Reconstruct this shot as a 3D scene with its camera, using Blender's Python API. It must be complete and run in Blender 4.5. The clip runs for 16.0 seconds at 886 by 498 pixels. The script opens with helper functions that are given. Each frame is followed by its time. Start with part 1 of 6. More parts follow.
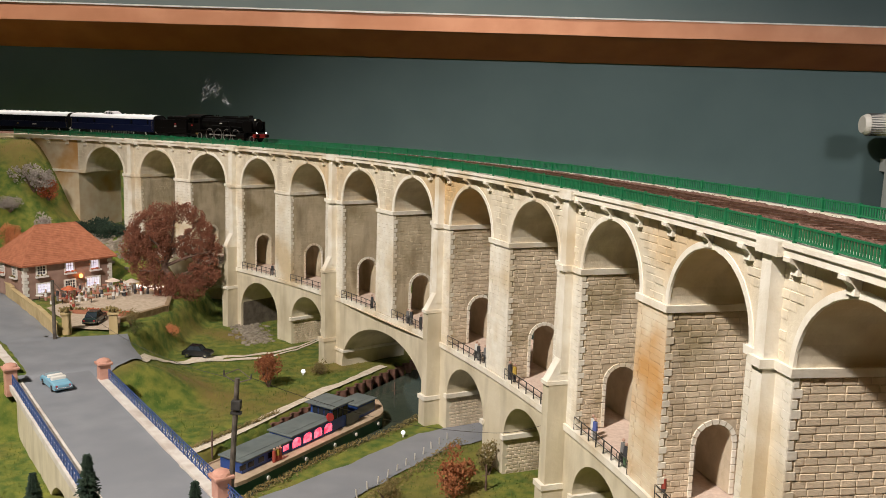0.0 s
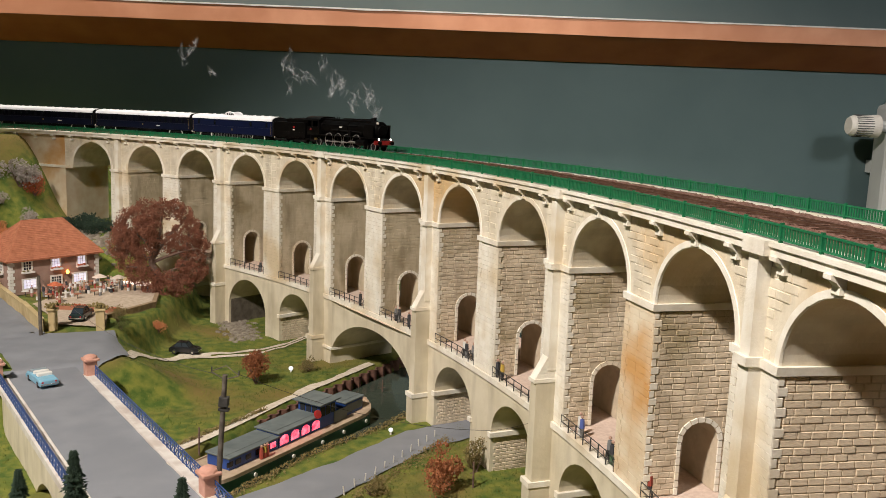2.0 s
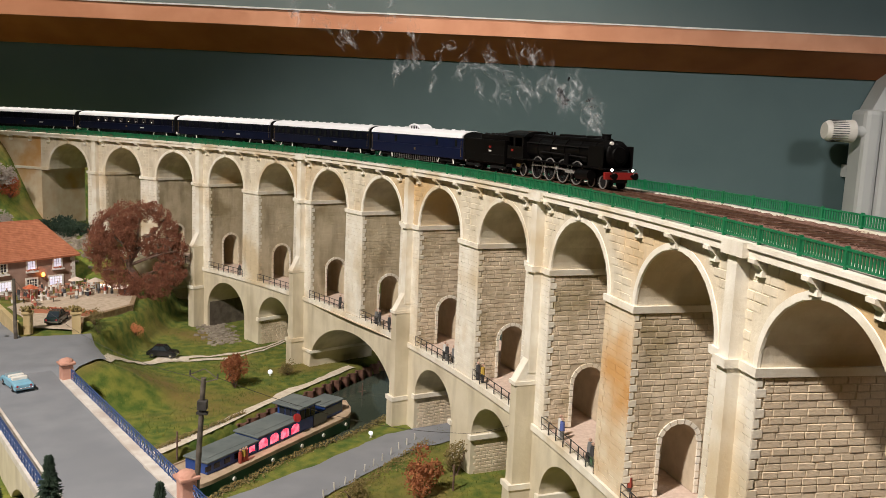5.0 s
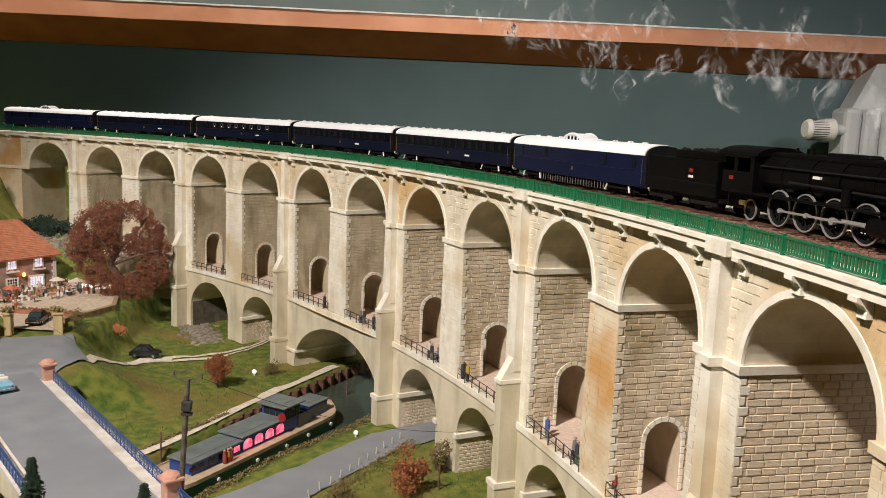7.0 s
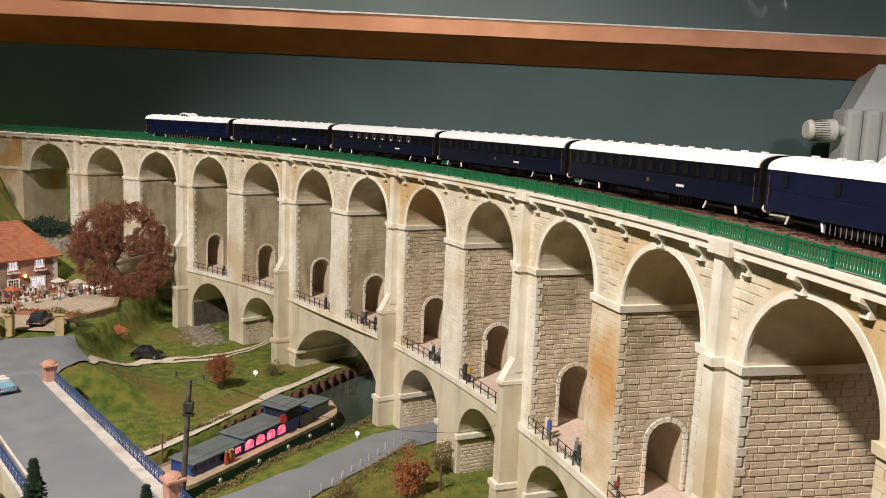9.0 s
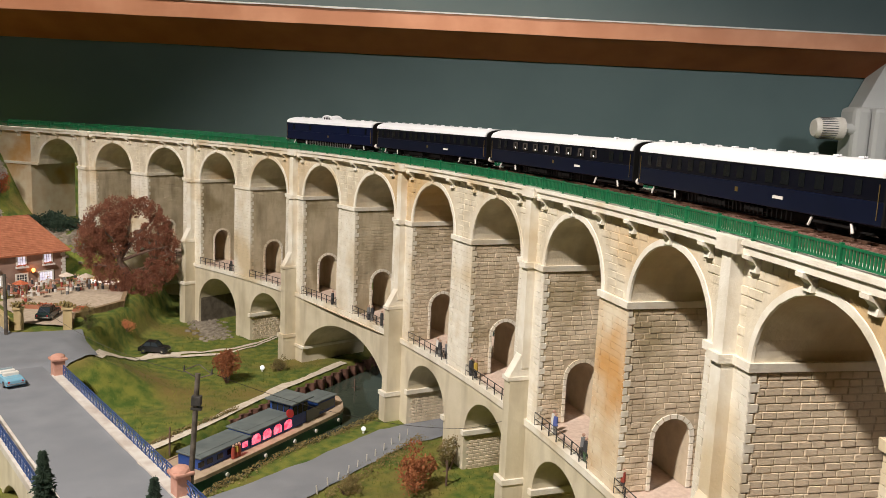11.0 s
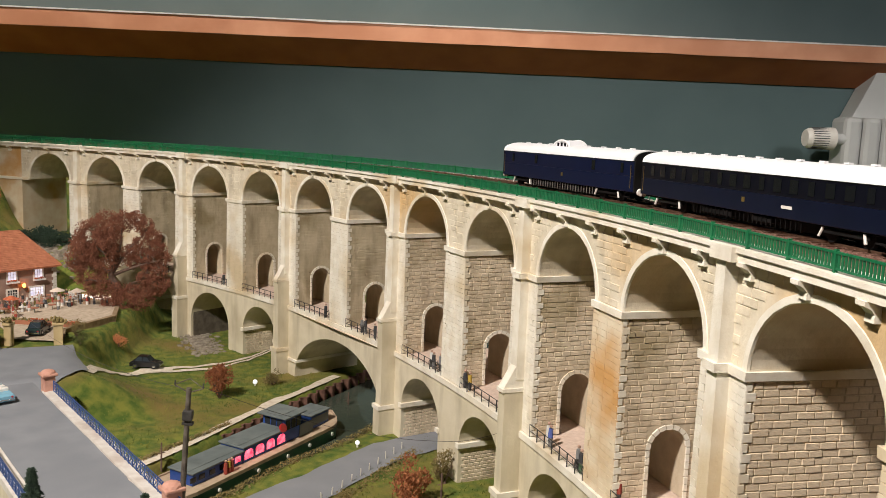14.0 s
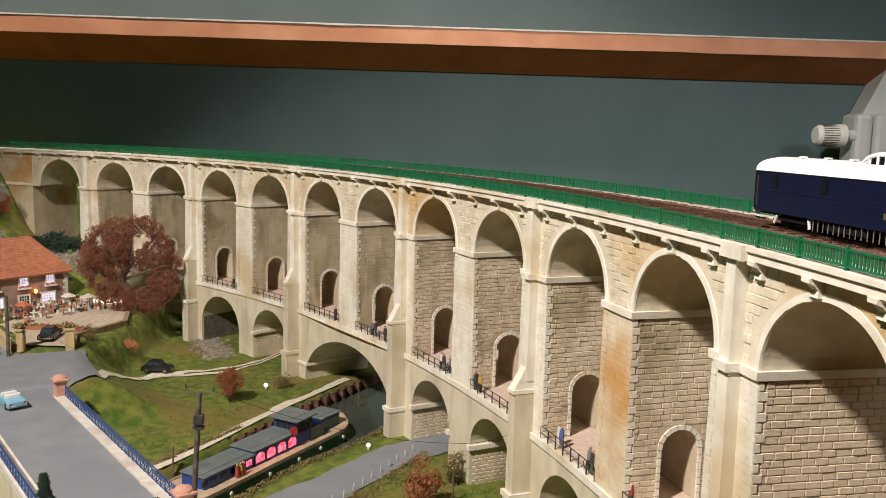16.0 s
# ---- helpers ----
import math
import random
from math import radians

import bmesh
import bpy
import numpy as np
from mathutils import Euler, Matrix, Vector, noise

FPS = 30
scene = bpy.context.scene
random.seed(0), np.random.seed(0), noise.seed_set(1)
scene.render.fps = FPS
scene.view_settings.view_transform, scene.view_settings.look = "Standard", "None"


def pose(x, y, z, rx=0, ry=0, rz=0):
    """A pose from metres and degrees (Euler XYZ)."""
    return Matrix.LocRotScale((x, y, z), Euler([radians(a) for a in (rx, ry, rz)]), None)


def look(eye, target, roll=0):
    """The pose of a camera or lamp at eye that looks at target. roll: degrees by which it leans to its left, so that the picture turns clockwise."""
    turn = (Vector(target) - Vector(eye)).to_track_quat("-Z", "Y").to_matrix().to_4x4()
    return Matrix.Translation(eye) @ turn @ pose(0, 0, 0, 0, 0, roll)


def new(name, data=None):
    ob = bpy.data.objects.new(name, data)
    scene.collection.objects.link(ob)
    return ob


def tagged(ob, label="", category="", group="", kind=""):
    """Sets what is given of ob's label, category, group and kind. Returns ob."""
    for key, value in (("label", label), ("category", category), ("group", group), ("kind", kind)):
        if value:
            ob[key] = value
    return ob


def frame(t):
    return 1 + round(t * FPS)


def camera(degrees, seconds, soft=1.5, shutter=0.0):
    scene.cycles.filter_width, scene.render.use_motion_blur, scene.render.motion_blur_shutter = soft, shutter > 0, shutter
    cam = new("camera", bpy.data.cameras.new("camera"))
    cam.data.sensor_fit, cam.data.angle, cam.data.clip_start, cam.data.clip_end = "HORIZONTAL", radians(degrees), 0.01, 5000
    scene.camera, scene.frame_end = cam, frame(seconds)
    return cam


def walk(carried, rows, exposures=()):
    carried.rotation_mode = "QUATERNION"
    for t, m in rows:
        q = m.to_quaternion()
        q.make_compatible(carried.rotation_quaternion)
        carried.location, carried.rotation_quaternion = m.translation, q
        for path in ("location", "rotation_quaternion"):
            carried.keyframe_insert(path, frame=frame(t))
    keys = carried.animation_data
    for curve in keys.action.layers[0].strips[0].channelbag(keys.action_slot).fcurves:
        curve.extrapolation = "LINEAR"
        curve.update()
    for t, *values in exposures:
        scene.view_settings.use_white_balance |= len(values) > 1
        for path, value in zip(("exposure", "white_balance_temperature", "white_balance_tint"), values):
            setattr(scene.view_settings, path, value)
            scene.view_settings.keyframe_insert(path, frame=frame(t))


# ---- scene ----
cam = camera(55.44, 16.0, soft=0.8)
PATH = [
    (0, pose(-0.0003, -0.0005, 1.4002, 81.059, -1.663, 0.242)),
    (0.5, pose(0.0006, -0.0002, 1.4005, 81.032, -1.69, 0.148)),
    (1, pose(-0, -0.0012, 1.4003, 80.994, -1.971, -0.143)),
    (1.5, pose(-0.0003, -0.0015, 1.3999, 80.99, -2.021, -0.321)),
    (2, pose(-0.0007, -0.0018, 1.4001, 80.95, -2.11, -0.494)),
    (2.5, pose(-0.0002, -0.001, 1.3997, 80.948, -2.111, -0.647)),
    (3, pose(-0.0001, -0.0007, 1.4003, 80.96, -2.089, -0.714)),
    (3.5, pose(-0.0012, -0.0018, 1.3999, 81.11, -2.142, -1.06)),
    (4, pose(-0.0005, -0.0006, 1.399, 81.239, -2.264, -1.287)),
    (6.5, pose(-0.0024, -0.0023, 1.3994, 81.195, -2.37, -2.804)),
    (7, pose(-0.0025, -0.0014, 1.3999, 81.168, -2.382, -2.971)),
    (7.5, pose(-0.0032, -0.0013, 1.3997, 81.191, -2.413, -2.935)),
    (8, pose(-0.0036, -0.0023, 1.3997, 81.181, -2.369, -3)),
    (8.5, pose(-0.003, -0.0015, 1.3996, 81.212, -2.45, -3.06)),
    (9, pose(-0.0035, -0.0013, 1.3996, 81.235, -2.341, -2.942)),
    (11.5, pose(-0.005, -0.003, 1.3988, 80.909, -2.602, -2.355)),
    (12, pose(-0.0047, -0.0014, 1.3986, 80.833, -2.496, -2.15)),
    (12.5, pose(-0.0061, -0.001, 1.3976, 81.348, -2.486, -3.076)),
    (13, pose(-0.0047, -0.0002, 1.398, 81.672, -2.428, -3.262)),
    (13.5, pose(-0.0042, 0.0007, 1.3974, 81.826, -2.34, -3.077)),
    (14, pose(-0.004, 0.0008, 1.3968, 81.923, -2.219, -2.992)),
    (14.5, pose(-0.0035, 0.0014, 1.3976, 81.955, -1.841, -2.896)),
    (15, pose(-0.0033, 0.0015, 1.3969, 82.191, -1.525, -2.708)),
    (15.5, pose(-0.0034, 0.0018, 1.398, 82.018, -1.572, -2.555)),
    (16, pose(-0.0031, 0.0019, 1.3968, 82.009, -1.535, -2.418)),
]

walk(cam, PATH)

# ---- light ----
world = bpy.data.worlds.new("world")
scene.world = world
world.use_nodes = True
world.node_tree.nodes["Background"].inputs[0].default_value = (0.55, 0.6, 0.65, 1)
world.node_tree.nodes["Background"].inputs[1].default_value = 0.02


def area_lamp(name, eye, target, sx, sy, watts, colour, spread=180):
    d = bpy.data.lights.new(name, "AREA")
    d.shape, d.size, d.size_y, d.energy, d.color = "RECTANGLE", sx, sy, watts, colour
    d.spread = radians(spread)
    o = new(name, d)
    o.matrix_world = look(eye, target)
    return o


spot = bpy.data.lights.new("ceiling_spot_light", "SPOT")
spot.energy, spot.color, spot.shadow_soft_size = 240, (1.0, 0.91, 0.83), 0.06
spot.spot_size, spot.spot_blend = radians(67), 0.50
new("ceiling_spot_light", spot).matrix_world = look((-0.85, -0.32, 2.66), (0.02, 0.77, 1.05))
# unseen strip lamp, added to brighten the timber ledge
area_lamp("added_ledge_light", (-0.75, 1.60, 2.62), (-0.75, 1.96, 1.62), 2.4, 0.08, 10.5, (1.0, 0.92, 0.83), 72)
area_lamp("ceiling_lamp_light", (1.5, -0.30, 2.60), (1.3, 2.0, 1.40), 0.4, 0.4, 8, (1.0, 0.97, 0.94), 110)
scene.view_settings.exposure = 0.0


# ---- materials ----
def nodes_of(name):
    m = bpy.data.materials.new(name)
    m.use_nodes = True
    nt = m.node_tree
    return m, nt, nt.nodes["Principled BSDF"]


def mat(name, c1, c2=None, rough=0.7, scale=40.0, metal=0.0, bump=0.0, bscale=None, c3=None, s3=8.0, detail=6.0, emit=0.0, rand=0.0, spec=None, streak=0.0):
    """Two colours mixed by fine noise, a third in large stains, and a bump."""
    m, nt, b = nodes_of(name)
    b.inputs["Roughness"].default_value, b.inputs["Metallic"].default_value = rough, metal
    if spec is not None:
        b.inputs["Specular IOR Level"].default_value = spec
    c2 = c2 or c1
    tc = nt.nodes.new("ShaderNodeTexCoord")
    n = nt.nodes.new("ShaderNodeTexNoise")
    n.inputs["Scale"].default_value, n.inputs["Detail"].default_value = scale, detail
    nt.links.new(tc.outputs["Object"], n.inputs["Vector"])
    r = nt.nodes.new("ShaderNodeValToRGB")
    r.color_ramp.elements[0].position, r.color_ramp.elements[1].position = 0.35, 0.65
    r.color_ramp.elements[0].color, r.color_ramp.elements[1].color = (*c1, 1), (*c2, 1)
    nt.links.new(n.outputs["Fac"], r.inputs["Fac"])
    out = r.outputs["Color"]
    if c3:
        n3 = nt.nodes.new("ShaderNodeTexNoise")
        n3.inputs["Scale"].default_value, n3.inputs["Detail"].default_value = s3, 4
        nt.links.new(tc.outputs["Object"], n3.inputs["Vector"])
        r3 = nt.nodes.new("ShaderNodeValToRGB")
        r3.color_ramp.elements[0].position, r3.color_ramp.elements[1].position = 0.5, 0.68
        nt.links.new(n3.outputs["Fac"], r3.inputs["Fac"])
        mx = nt.nodes.new("ShaderNodeMix")
        mx.data_type = "RGBA"
        nt.links.new(r3.outputs["Color"], mx.inputs["Factor"])
        nt.links.new(out, mx.inputs["A"])
        mx.inputs["B"].default_value = (*c3, 1)
        out = mx.outputs["Result"]
    if streak:
        mp = nt.nodes.new("ShaderNodeMapping")
        mp.inputs["Scale"].default_value = (1.0, 1.0, 0.22)
        nt.links.new(tc.outputs["Object"], mp.inputs["Vector"])
        ns = nt.nodes.new("ShaderNodeTexNoise")
        ns.inputs["Scale"].default_value, ns.inputs["Detail"].default_value = 55, 7
        nt.links.new(mp.outputs["Vector"], ns.inputs["Vector"])
        rs = nt.nodes.new("ShaderNodeMapRange")
        rs.inputs["From Min"].default_value, rs.inputs["From Max"].default_value = 0.48, 0.75
        rs.inputs["To Max"].default_value = streak
        nt.links.new(ns.outputs["Fac"], rs.inputs["Value"])
        ms = nt.nodes.new("ShaderNodeMix")
        ms.data_type = "RGBA"
        nt.links.new(rs.outputs[0], ms.inputs["Factor"])
        nt.links.new(out, ms.inputs["A"])
        ms.inputs["B"].default_value = (c1[0] * 0.42, c1[1] * 0.38, c1[2] * 0.33, 1)
        out = ms.outputs["Result"]
    if rand:
        g = nt.nodes.new("ShaderNodeNewGeometry")
        o = nt.nodes.new("ShaderNodeObjectInfo")
        ad = nt.nodes.new("ShaderNodeMath")
        nt.links.new(g.outputs["Random Per Island"], ad.inputs[0])
        nt.links.new(o.outputs["Random"], ad.inputs[1])
        mr = nt.nodes.new("ShaderNodeMapRange")
        mr.inputs["From Max"].default_value = 2.0
        mr.inputs["To Min"].default_value, mr.inputs["To Max"].default_value = 1 - rand, 1 + rand
        nt.links.new(ad.outputs[0], mr.inputs["Value"])
        hs = nt.nodes.new("ShaderNodeHueSaturation")
        nt.links.new(mr.outputs[0], hs.inputs["Value"])
        nt.links.new(out, hs.inputs["Color"])
        out = hs.outputs["Color"]
    nt.links.new(out, b.inputs["Base Color"])
    if bump:
        nb = nt.nodes.new("ShaderNodeTexNoise")
        nb.inputs["Scale"].default_value, nb.inputs["Detail"].default_value = bscale or scale * 3, 5
        nt.links.new(tc.outputs["Object"], nb.inputs["Vector"])
        bp = nt.nodes.new("ShaderNodeBump")
        bp.inputs["Strength"].default_value, bp.inputs["Distance"].default_value = bump, 0.001
        nt.links.new(nb.outputs["Fac"], bp.inputs["Height"])
        nt.links.new(bp.outputs["Normal"], b.inputs["Normal"])
    if emit:
        nt.links.new(out, b.inputs["Emission Color"])
        b.inputs["Emission Strength"].default_value = emit
    return m


STONE = mat("pale_limestone", (0.66, 0.58, 0.44), (0.78, 0.71, 0.57), 0.85, 60, bump=0.35, bscale=400, c3=(0.62, 0.42, 0.20), s3=5, rand=0.07, streak=0.40)
STONE_W = mat("white_quoin_stone", (0.80, 0.74, 0.62), (0.88, 0.84, 0.74), 0.85, 80, bump=0.25, bscale=500, c3=(0.66, 0.54, 0.36), s3=14, rand=0.06, streak=0.24)
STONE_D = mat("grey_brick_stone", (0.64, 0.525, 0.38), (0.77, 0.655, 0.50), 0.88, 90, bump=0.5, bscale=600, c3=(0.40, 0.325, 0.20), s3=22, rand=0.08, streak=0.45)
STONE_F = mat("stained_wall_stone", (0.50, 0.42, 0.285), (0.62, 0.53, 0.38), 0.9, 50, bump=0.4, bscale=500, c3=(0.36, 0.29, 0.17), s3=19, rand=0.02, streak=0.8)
STONE_O = mat("orange_stained_stone", (0.66, 0.50, 0.32), (0.76, 0.66, 0.50), 0.85, 40, bump=0.3, bscale=400, c3=(0.60, 0.33, 0.12), s3=13, rand=0.05)
MORTAR = mat("mortar", (0.50, 0.41, 0.295), (0.58, 0.485, 0.355), 0.95, 120, bump=0.3)
STONE_L = mat("smooth_cream_stone", (0.64, 0.57, 0.42), (0.72, 0.65, 0.50), 0.85, 30, bump=0.2, bscale=300, c3=(0.50, 0.43, 0.30), s3=11, streak=0.42)
# near-black colour that puts the shade of one lower arch on its jamb
JAMB_SHADE = mat("painted_jamb_shade", (0.085, 0.070, 0.052), (0.15, 0.125, 0.095), 0.95, 90, bump=0.8, bscale=200)
WALKWAY = mat("pink_gravel_walkway", (0.58, 0.44, 0.36), (0.68, 0.54, 0.45), 0.95, 300, bump=0.4)
GREEN = mat("green_enamel", (0.004, 0.115, 0.045), (0.007, 0.16, 0.062), 0.45, 200, rand=0.1)
BALLAST = mat("brown_ballast", (0.10, 0.04, 0.025), (0.28, 0.16, 0.12), 0.95, 420, bump=1.0, bscale=700, rand=0.2)
RAIL = mat("rusty_rail", (0.12, 0.06, 0.04), (0.2, 0.12, 0.08), 0.5, 200, metal=0.6)
GRASS = mat("static_grass", (0.060, 0.108, 0.012), (0.195, 0.205, 0.032), 0.95, 70, bump=1.0, bscale=500, c3=(0.20, 0.145, 0.038), s3=9)
ASPHALT = mat("grey_model_road", (0.205, 0.215, 0.235), (0.25, 0.26, 0.28), 0.85, 25, bump=0.15, bscale=900, c3=(0.21, 0.22, 0.24), s3=6)
SAND = mat("sandy_path", (0.62, 0.53, 0.41), (0.74, 0.67, 0.56), 0.95, 150, bump=0.4, bscale=700)
TERRACE = mat("terrace_gravel", (0.44, 0.35, 0.26), (0.56, 0.46, 0.35), 0.95, 150, bump=0.4, bscale=700)
KERB = mat("pale_kerb", (0.62, 0.56, 0.50), (0.72, 0.68, 0.62), 0.85, 90, bump=0.3, c3=(0.5, 0.42, 0.36), s3=30)
WALLPAINT = mat("grey_green_wall_paint", (0.080, 0.128, 0.134), (0.090, 0.140, 0.146), 0.7, 6, bump=0.05, bscale=300)
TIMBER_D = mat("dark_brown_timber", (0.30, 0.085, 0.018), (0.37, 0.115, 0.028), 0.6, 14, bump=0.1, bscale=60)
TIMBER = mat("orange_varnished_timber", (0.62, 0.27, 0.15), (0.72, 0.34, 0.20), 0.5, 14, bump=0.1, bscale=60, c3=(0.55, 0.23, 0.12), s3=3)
EDGEPAINT = mat("chipped_white_paint", (0.65, 0.63, 0.58), (0.80, 0.79, 0.75), 0.6, 60)
WATER = mat("canal_water", (0.045, 0.06, 0.045), (0.07, 0.085, 0.065), 0.12, 12, bump=0.25, bscale=90)
PLASTER = mat("grey_ceiling_paint", (0.22, 0.22, 0.22), (0.25, 0.25, 0.25), 0.8, 8)
FLOORM = mat("room_floor", (0.07, 0.06, 0.05), (0.10, 0.085, 0.07), 0.6, 10)


# ---- mesh helpers ----
def part(name, bm, material, parent=None, label="", m=None, smooth=False):
    me = bpy.data.meshes.new(name)
    bmesh.ops.recalc_face_normals(bm, faces=bm.faces)
    bm.to_mesh(me)
    bm.free()
    for f in me.polygons:
        f.use_smooth = smooth
    for k in (material if isinstance(material, (list, tuple)) else (material,)):
        me.materials.append(k)
    o = new(name, me)
    if parent:
        o.parent = parent
    if m is not None:
        o.matrix_basis = m
    if label:
        o["label"] = label
    return o


def mesh_part(name, verts, faces, material, parent=None, label="", smooth=False):
    me = bpy.data.meshes.new(name)
    me.from_pydata([tuple(v) for v in verts], [], faces)
    me.update()
    for f in me.polygons:
        f.use_smooth = smooth
    me.materials.append(material)
    o = new(name, me)
    if parent:
        o.parent = parent
    if label:
        o["label"] = label
    return o


def empty(name, m, label, category, group=""):
    o = new(name)
    o.matrix_world = m
    o.empty_display_size = 0.01
    return tagged(o, label, category, group)


def box(bm, x0, x1, y0, y1, z0, z1, bev=0.0, mi=0, m=None):
    g = bmesh.ops.create_cube(bm, size=1.0)
    vs = g["verts"]
    for v in vs:
        v.co = Vector(((x0 + x1) / 2 + v.co.x * (x1 - x0), (y0 + y1) / 2 + v.co.y * (y1 - y0), (z0 + z1) / 2 + v.co.z * (z1 - z0)))
        if m is not None:
            v.co = m @ v.co
    fs = {f for v in vs for f in v.link_faces}
    for f in fs:
        f.material_index = mi
    if bev:
        bmesh.ops.bevel(bm, geom=list({e for v in vs for e in v.link_edges}), offset=bev, segments=2, profile=0.5, affect="EDGES")
    return bm


def cyl(bm, p0, p1, r0, r1=None, seg=12, mi=0):
    p0, p1 = Vector(p0), Vector(p1)
    d = p1 - p0
    m = Matrix.Translation((p0 + p1) / 2) @ d.to_track_quat("Z", "Y").to_matrix().to_4x4()
    g = bmesh.ops.create_cone(bm, cap_ends=True, segments=seg, radius1=r0, radius2=r0 if r1 is None else r1, depth=d.length, matrix=m)
    for f in {f for v in g["verts"] for f in v.link_faces}:
        f.material_index = mi
    return bm


def ball(bm, c, r, sx=1, sy=1, sz=1, sub=2, jitter=0.0, mi=0):
    g = bmesh.ops.create_icosphere(bm, subdivisions=sub, radius=1.0)
    for v in g["verts"]:
        k = 1 + jitter * noise.noise(v.co * 2.3 + Vector(c) * 37)
        v.co = Vector(c) + Vector((v.co.x * r * sx * k, v.co.y * r * sy * k, v.co.z * r * sz * k))
    for f in {f for v in g["verts"] for f in v.link_faces}:
        f.material_index = mi
    return bm


def boxes(name, *bs, material=None, parent=None, label="", bev=0.0, m=None):
    bm = bmesh.new()
    for b in bs:
        box(bm, *b, bev=bev)
    return part(name, bm, material, parent, label, m)


# ---- the curve of the viaduct ----
PAIR = 0.287                      # length of two arches
S_TAB = np.linspace(-2.4, 3.0, 2701)
HEAD = -0.5139 - 0.6917 * S_TAB + 0.0499 * S_TAB ** 2
HEAD = np.where(S_TAB < -0.3, np.interp(-0.3, S_TAB, HEAD) + (-0.6917 - 2 * 0.0499 * 0.3) * 0.55 * (S_TAB + 0.3), HEAD)
_dx, _dy = np.cos(HEAD) * 0.002, np.sin(HEAD) * 0.002
X_TAB, Y_TAB = np.cumsum(_dx), np.cumsum(_dy)
X_TAB += -0.5955 - np.interp(0, S_TAB, X_TAB)
Y_TAB += 1.6012 - np.interp(0, S_TAB, Y_TAB)


def on_curve(s, off=0.0):
    h = np.interp(s, S_TAB, HEAD)
    return np.interp(s, S_TAB, X_TAB) + off * math.sin(h), np.interp(s, S_TAB, Y_TAB) - off * math.cos(h), h


def W(s, off, z):
    x, y, _ = on_curve(s, off)
    return (x, y, z)


TRACK = -0.055
_tx = np.array([on_curve(s, TRACK)[:2] for s in S_TAB])
D_TAB = np.concatenate([[0], np.cumsum(np.linalg.norm(np.diff(_tx, axis=0), axis=1))])
D_TAB -= np.interp(0, S_TAB, D_TAB)


def on_track(d):
    return on_curve(np.interp(d, D_TAB, S_TAB), TRACK)


def sm(t):
    t = min(1.0, max(0.0, t))
    return t * t * (3 - 2 * t)


# ---- room ----
def room():
    boxes("floor", (-4, 4, -3, 2.25, -0.1, 0), material=FLOORM)["kind"] = "structure"
    boxes("ceiling", (-4, 4, -3, 2.25, 2.7, 2.8), material=PLASTER)["kind"] = "structure"
    for n, b in (("wall_north", (-4, 4, 2.05, 2.2, 0, 2.7)), ("wall_south", (-4, 4, -3.15, -3.0, 0, 2.7)), ("wall_west", (-4.15, -4, -3, 2.05, 0, 2.7)), ("wall_east", (4, 4.15, -3, 2.05, 0, 2.7))):
        tagged(boxes(n, b, material=WALLPAINT), "grey-green painted plaster wall", kind="structure")
    # timber ledge along the wall
    vs, fs = [], []
    prof = [(1.95, 1.5888), (1.95, 1.6250), (1.953, 1.627), (2.05, 1.630), (2.05, 1.5888)]
    n = 60
    for i in range(n + 1):
        x = -3 + 6 * i / n
        for y, z in prof:
            vs.append((x, y + 0.0012 * noise.noise((x * 6, y, z * 9)), z + 0.0012 * noise.noise((x * 9, z * 5, y))))
    k = len(prof)
    for i in range(n):
        for j in range(k):
            fs.append((i * k + j, i * k + (j + 1) % k, (i + 1) * k + (j + 1) % k, (i + 1) * k + j))
    led = mesh_part("timber_ledge", vs, fs, TIMBER)
    tagged(led, "orange-brown varnished timber ledge along the wall", "ledge")
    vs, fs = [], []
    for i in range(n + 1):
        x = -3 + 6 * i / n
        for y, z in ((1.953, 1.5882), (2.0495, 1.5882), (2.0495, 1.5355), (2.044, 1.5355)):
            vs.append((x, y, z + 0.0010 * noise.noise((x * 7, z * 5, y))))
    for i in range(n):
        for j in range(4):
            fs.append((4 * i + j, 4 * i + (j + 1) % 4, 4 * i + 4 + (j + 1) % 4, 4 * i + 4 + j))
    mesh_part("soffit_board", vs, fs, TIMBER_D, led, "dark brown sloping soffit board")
    # chipped paint along its upper edge
    vs, fs = [], []
    for i in range(601):
        x = -3 + 0.01 * i
        w = 0.0012 + 0.0022 * max(0, noise.noise((x * 9, 3, 1)))
        for y, z in ((1.9485, 1.6265 - w), (1.9485, 1.6285), (1.97, 1.6292)):
            vs.append((x, y, z))
        if i:
            a = 3 * (i - 1)
            fs += [(a, a + 3, a + 4, a + 1), (a + 1, a + 4, a + 5, a + 2)]
    mesh_part("paint_edge", vs, fs, EDGEPAINT, led, "chipped white paint edge")


room()


# ---- viaduct ----
viaduct = empty("viaduct", Matrix(), "curved cream stone model railway viaduct with two tiers of arches", "viaduct")
Z_WALK, Z_IMP, Z_TOP, Z_CORN = 1.133, 1.275, 1.3337, 1.341
WIDE = -0.11
MH, PH, PC = 0.021, 0.0228, 0.002   # half widths of the piers, shift of the pilaster piers


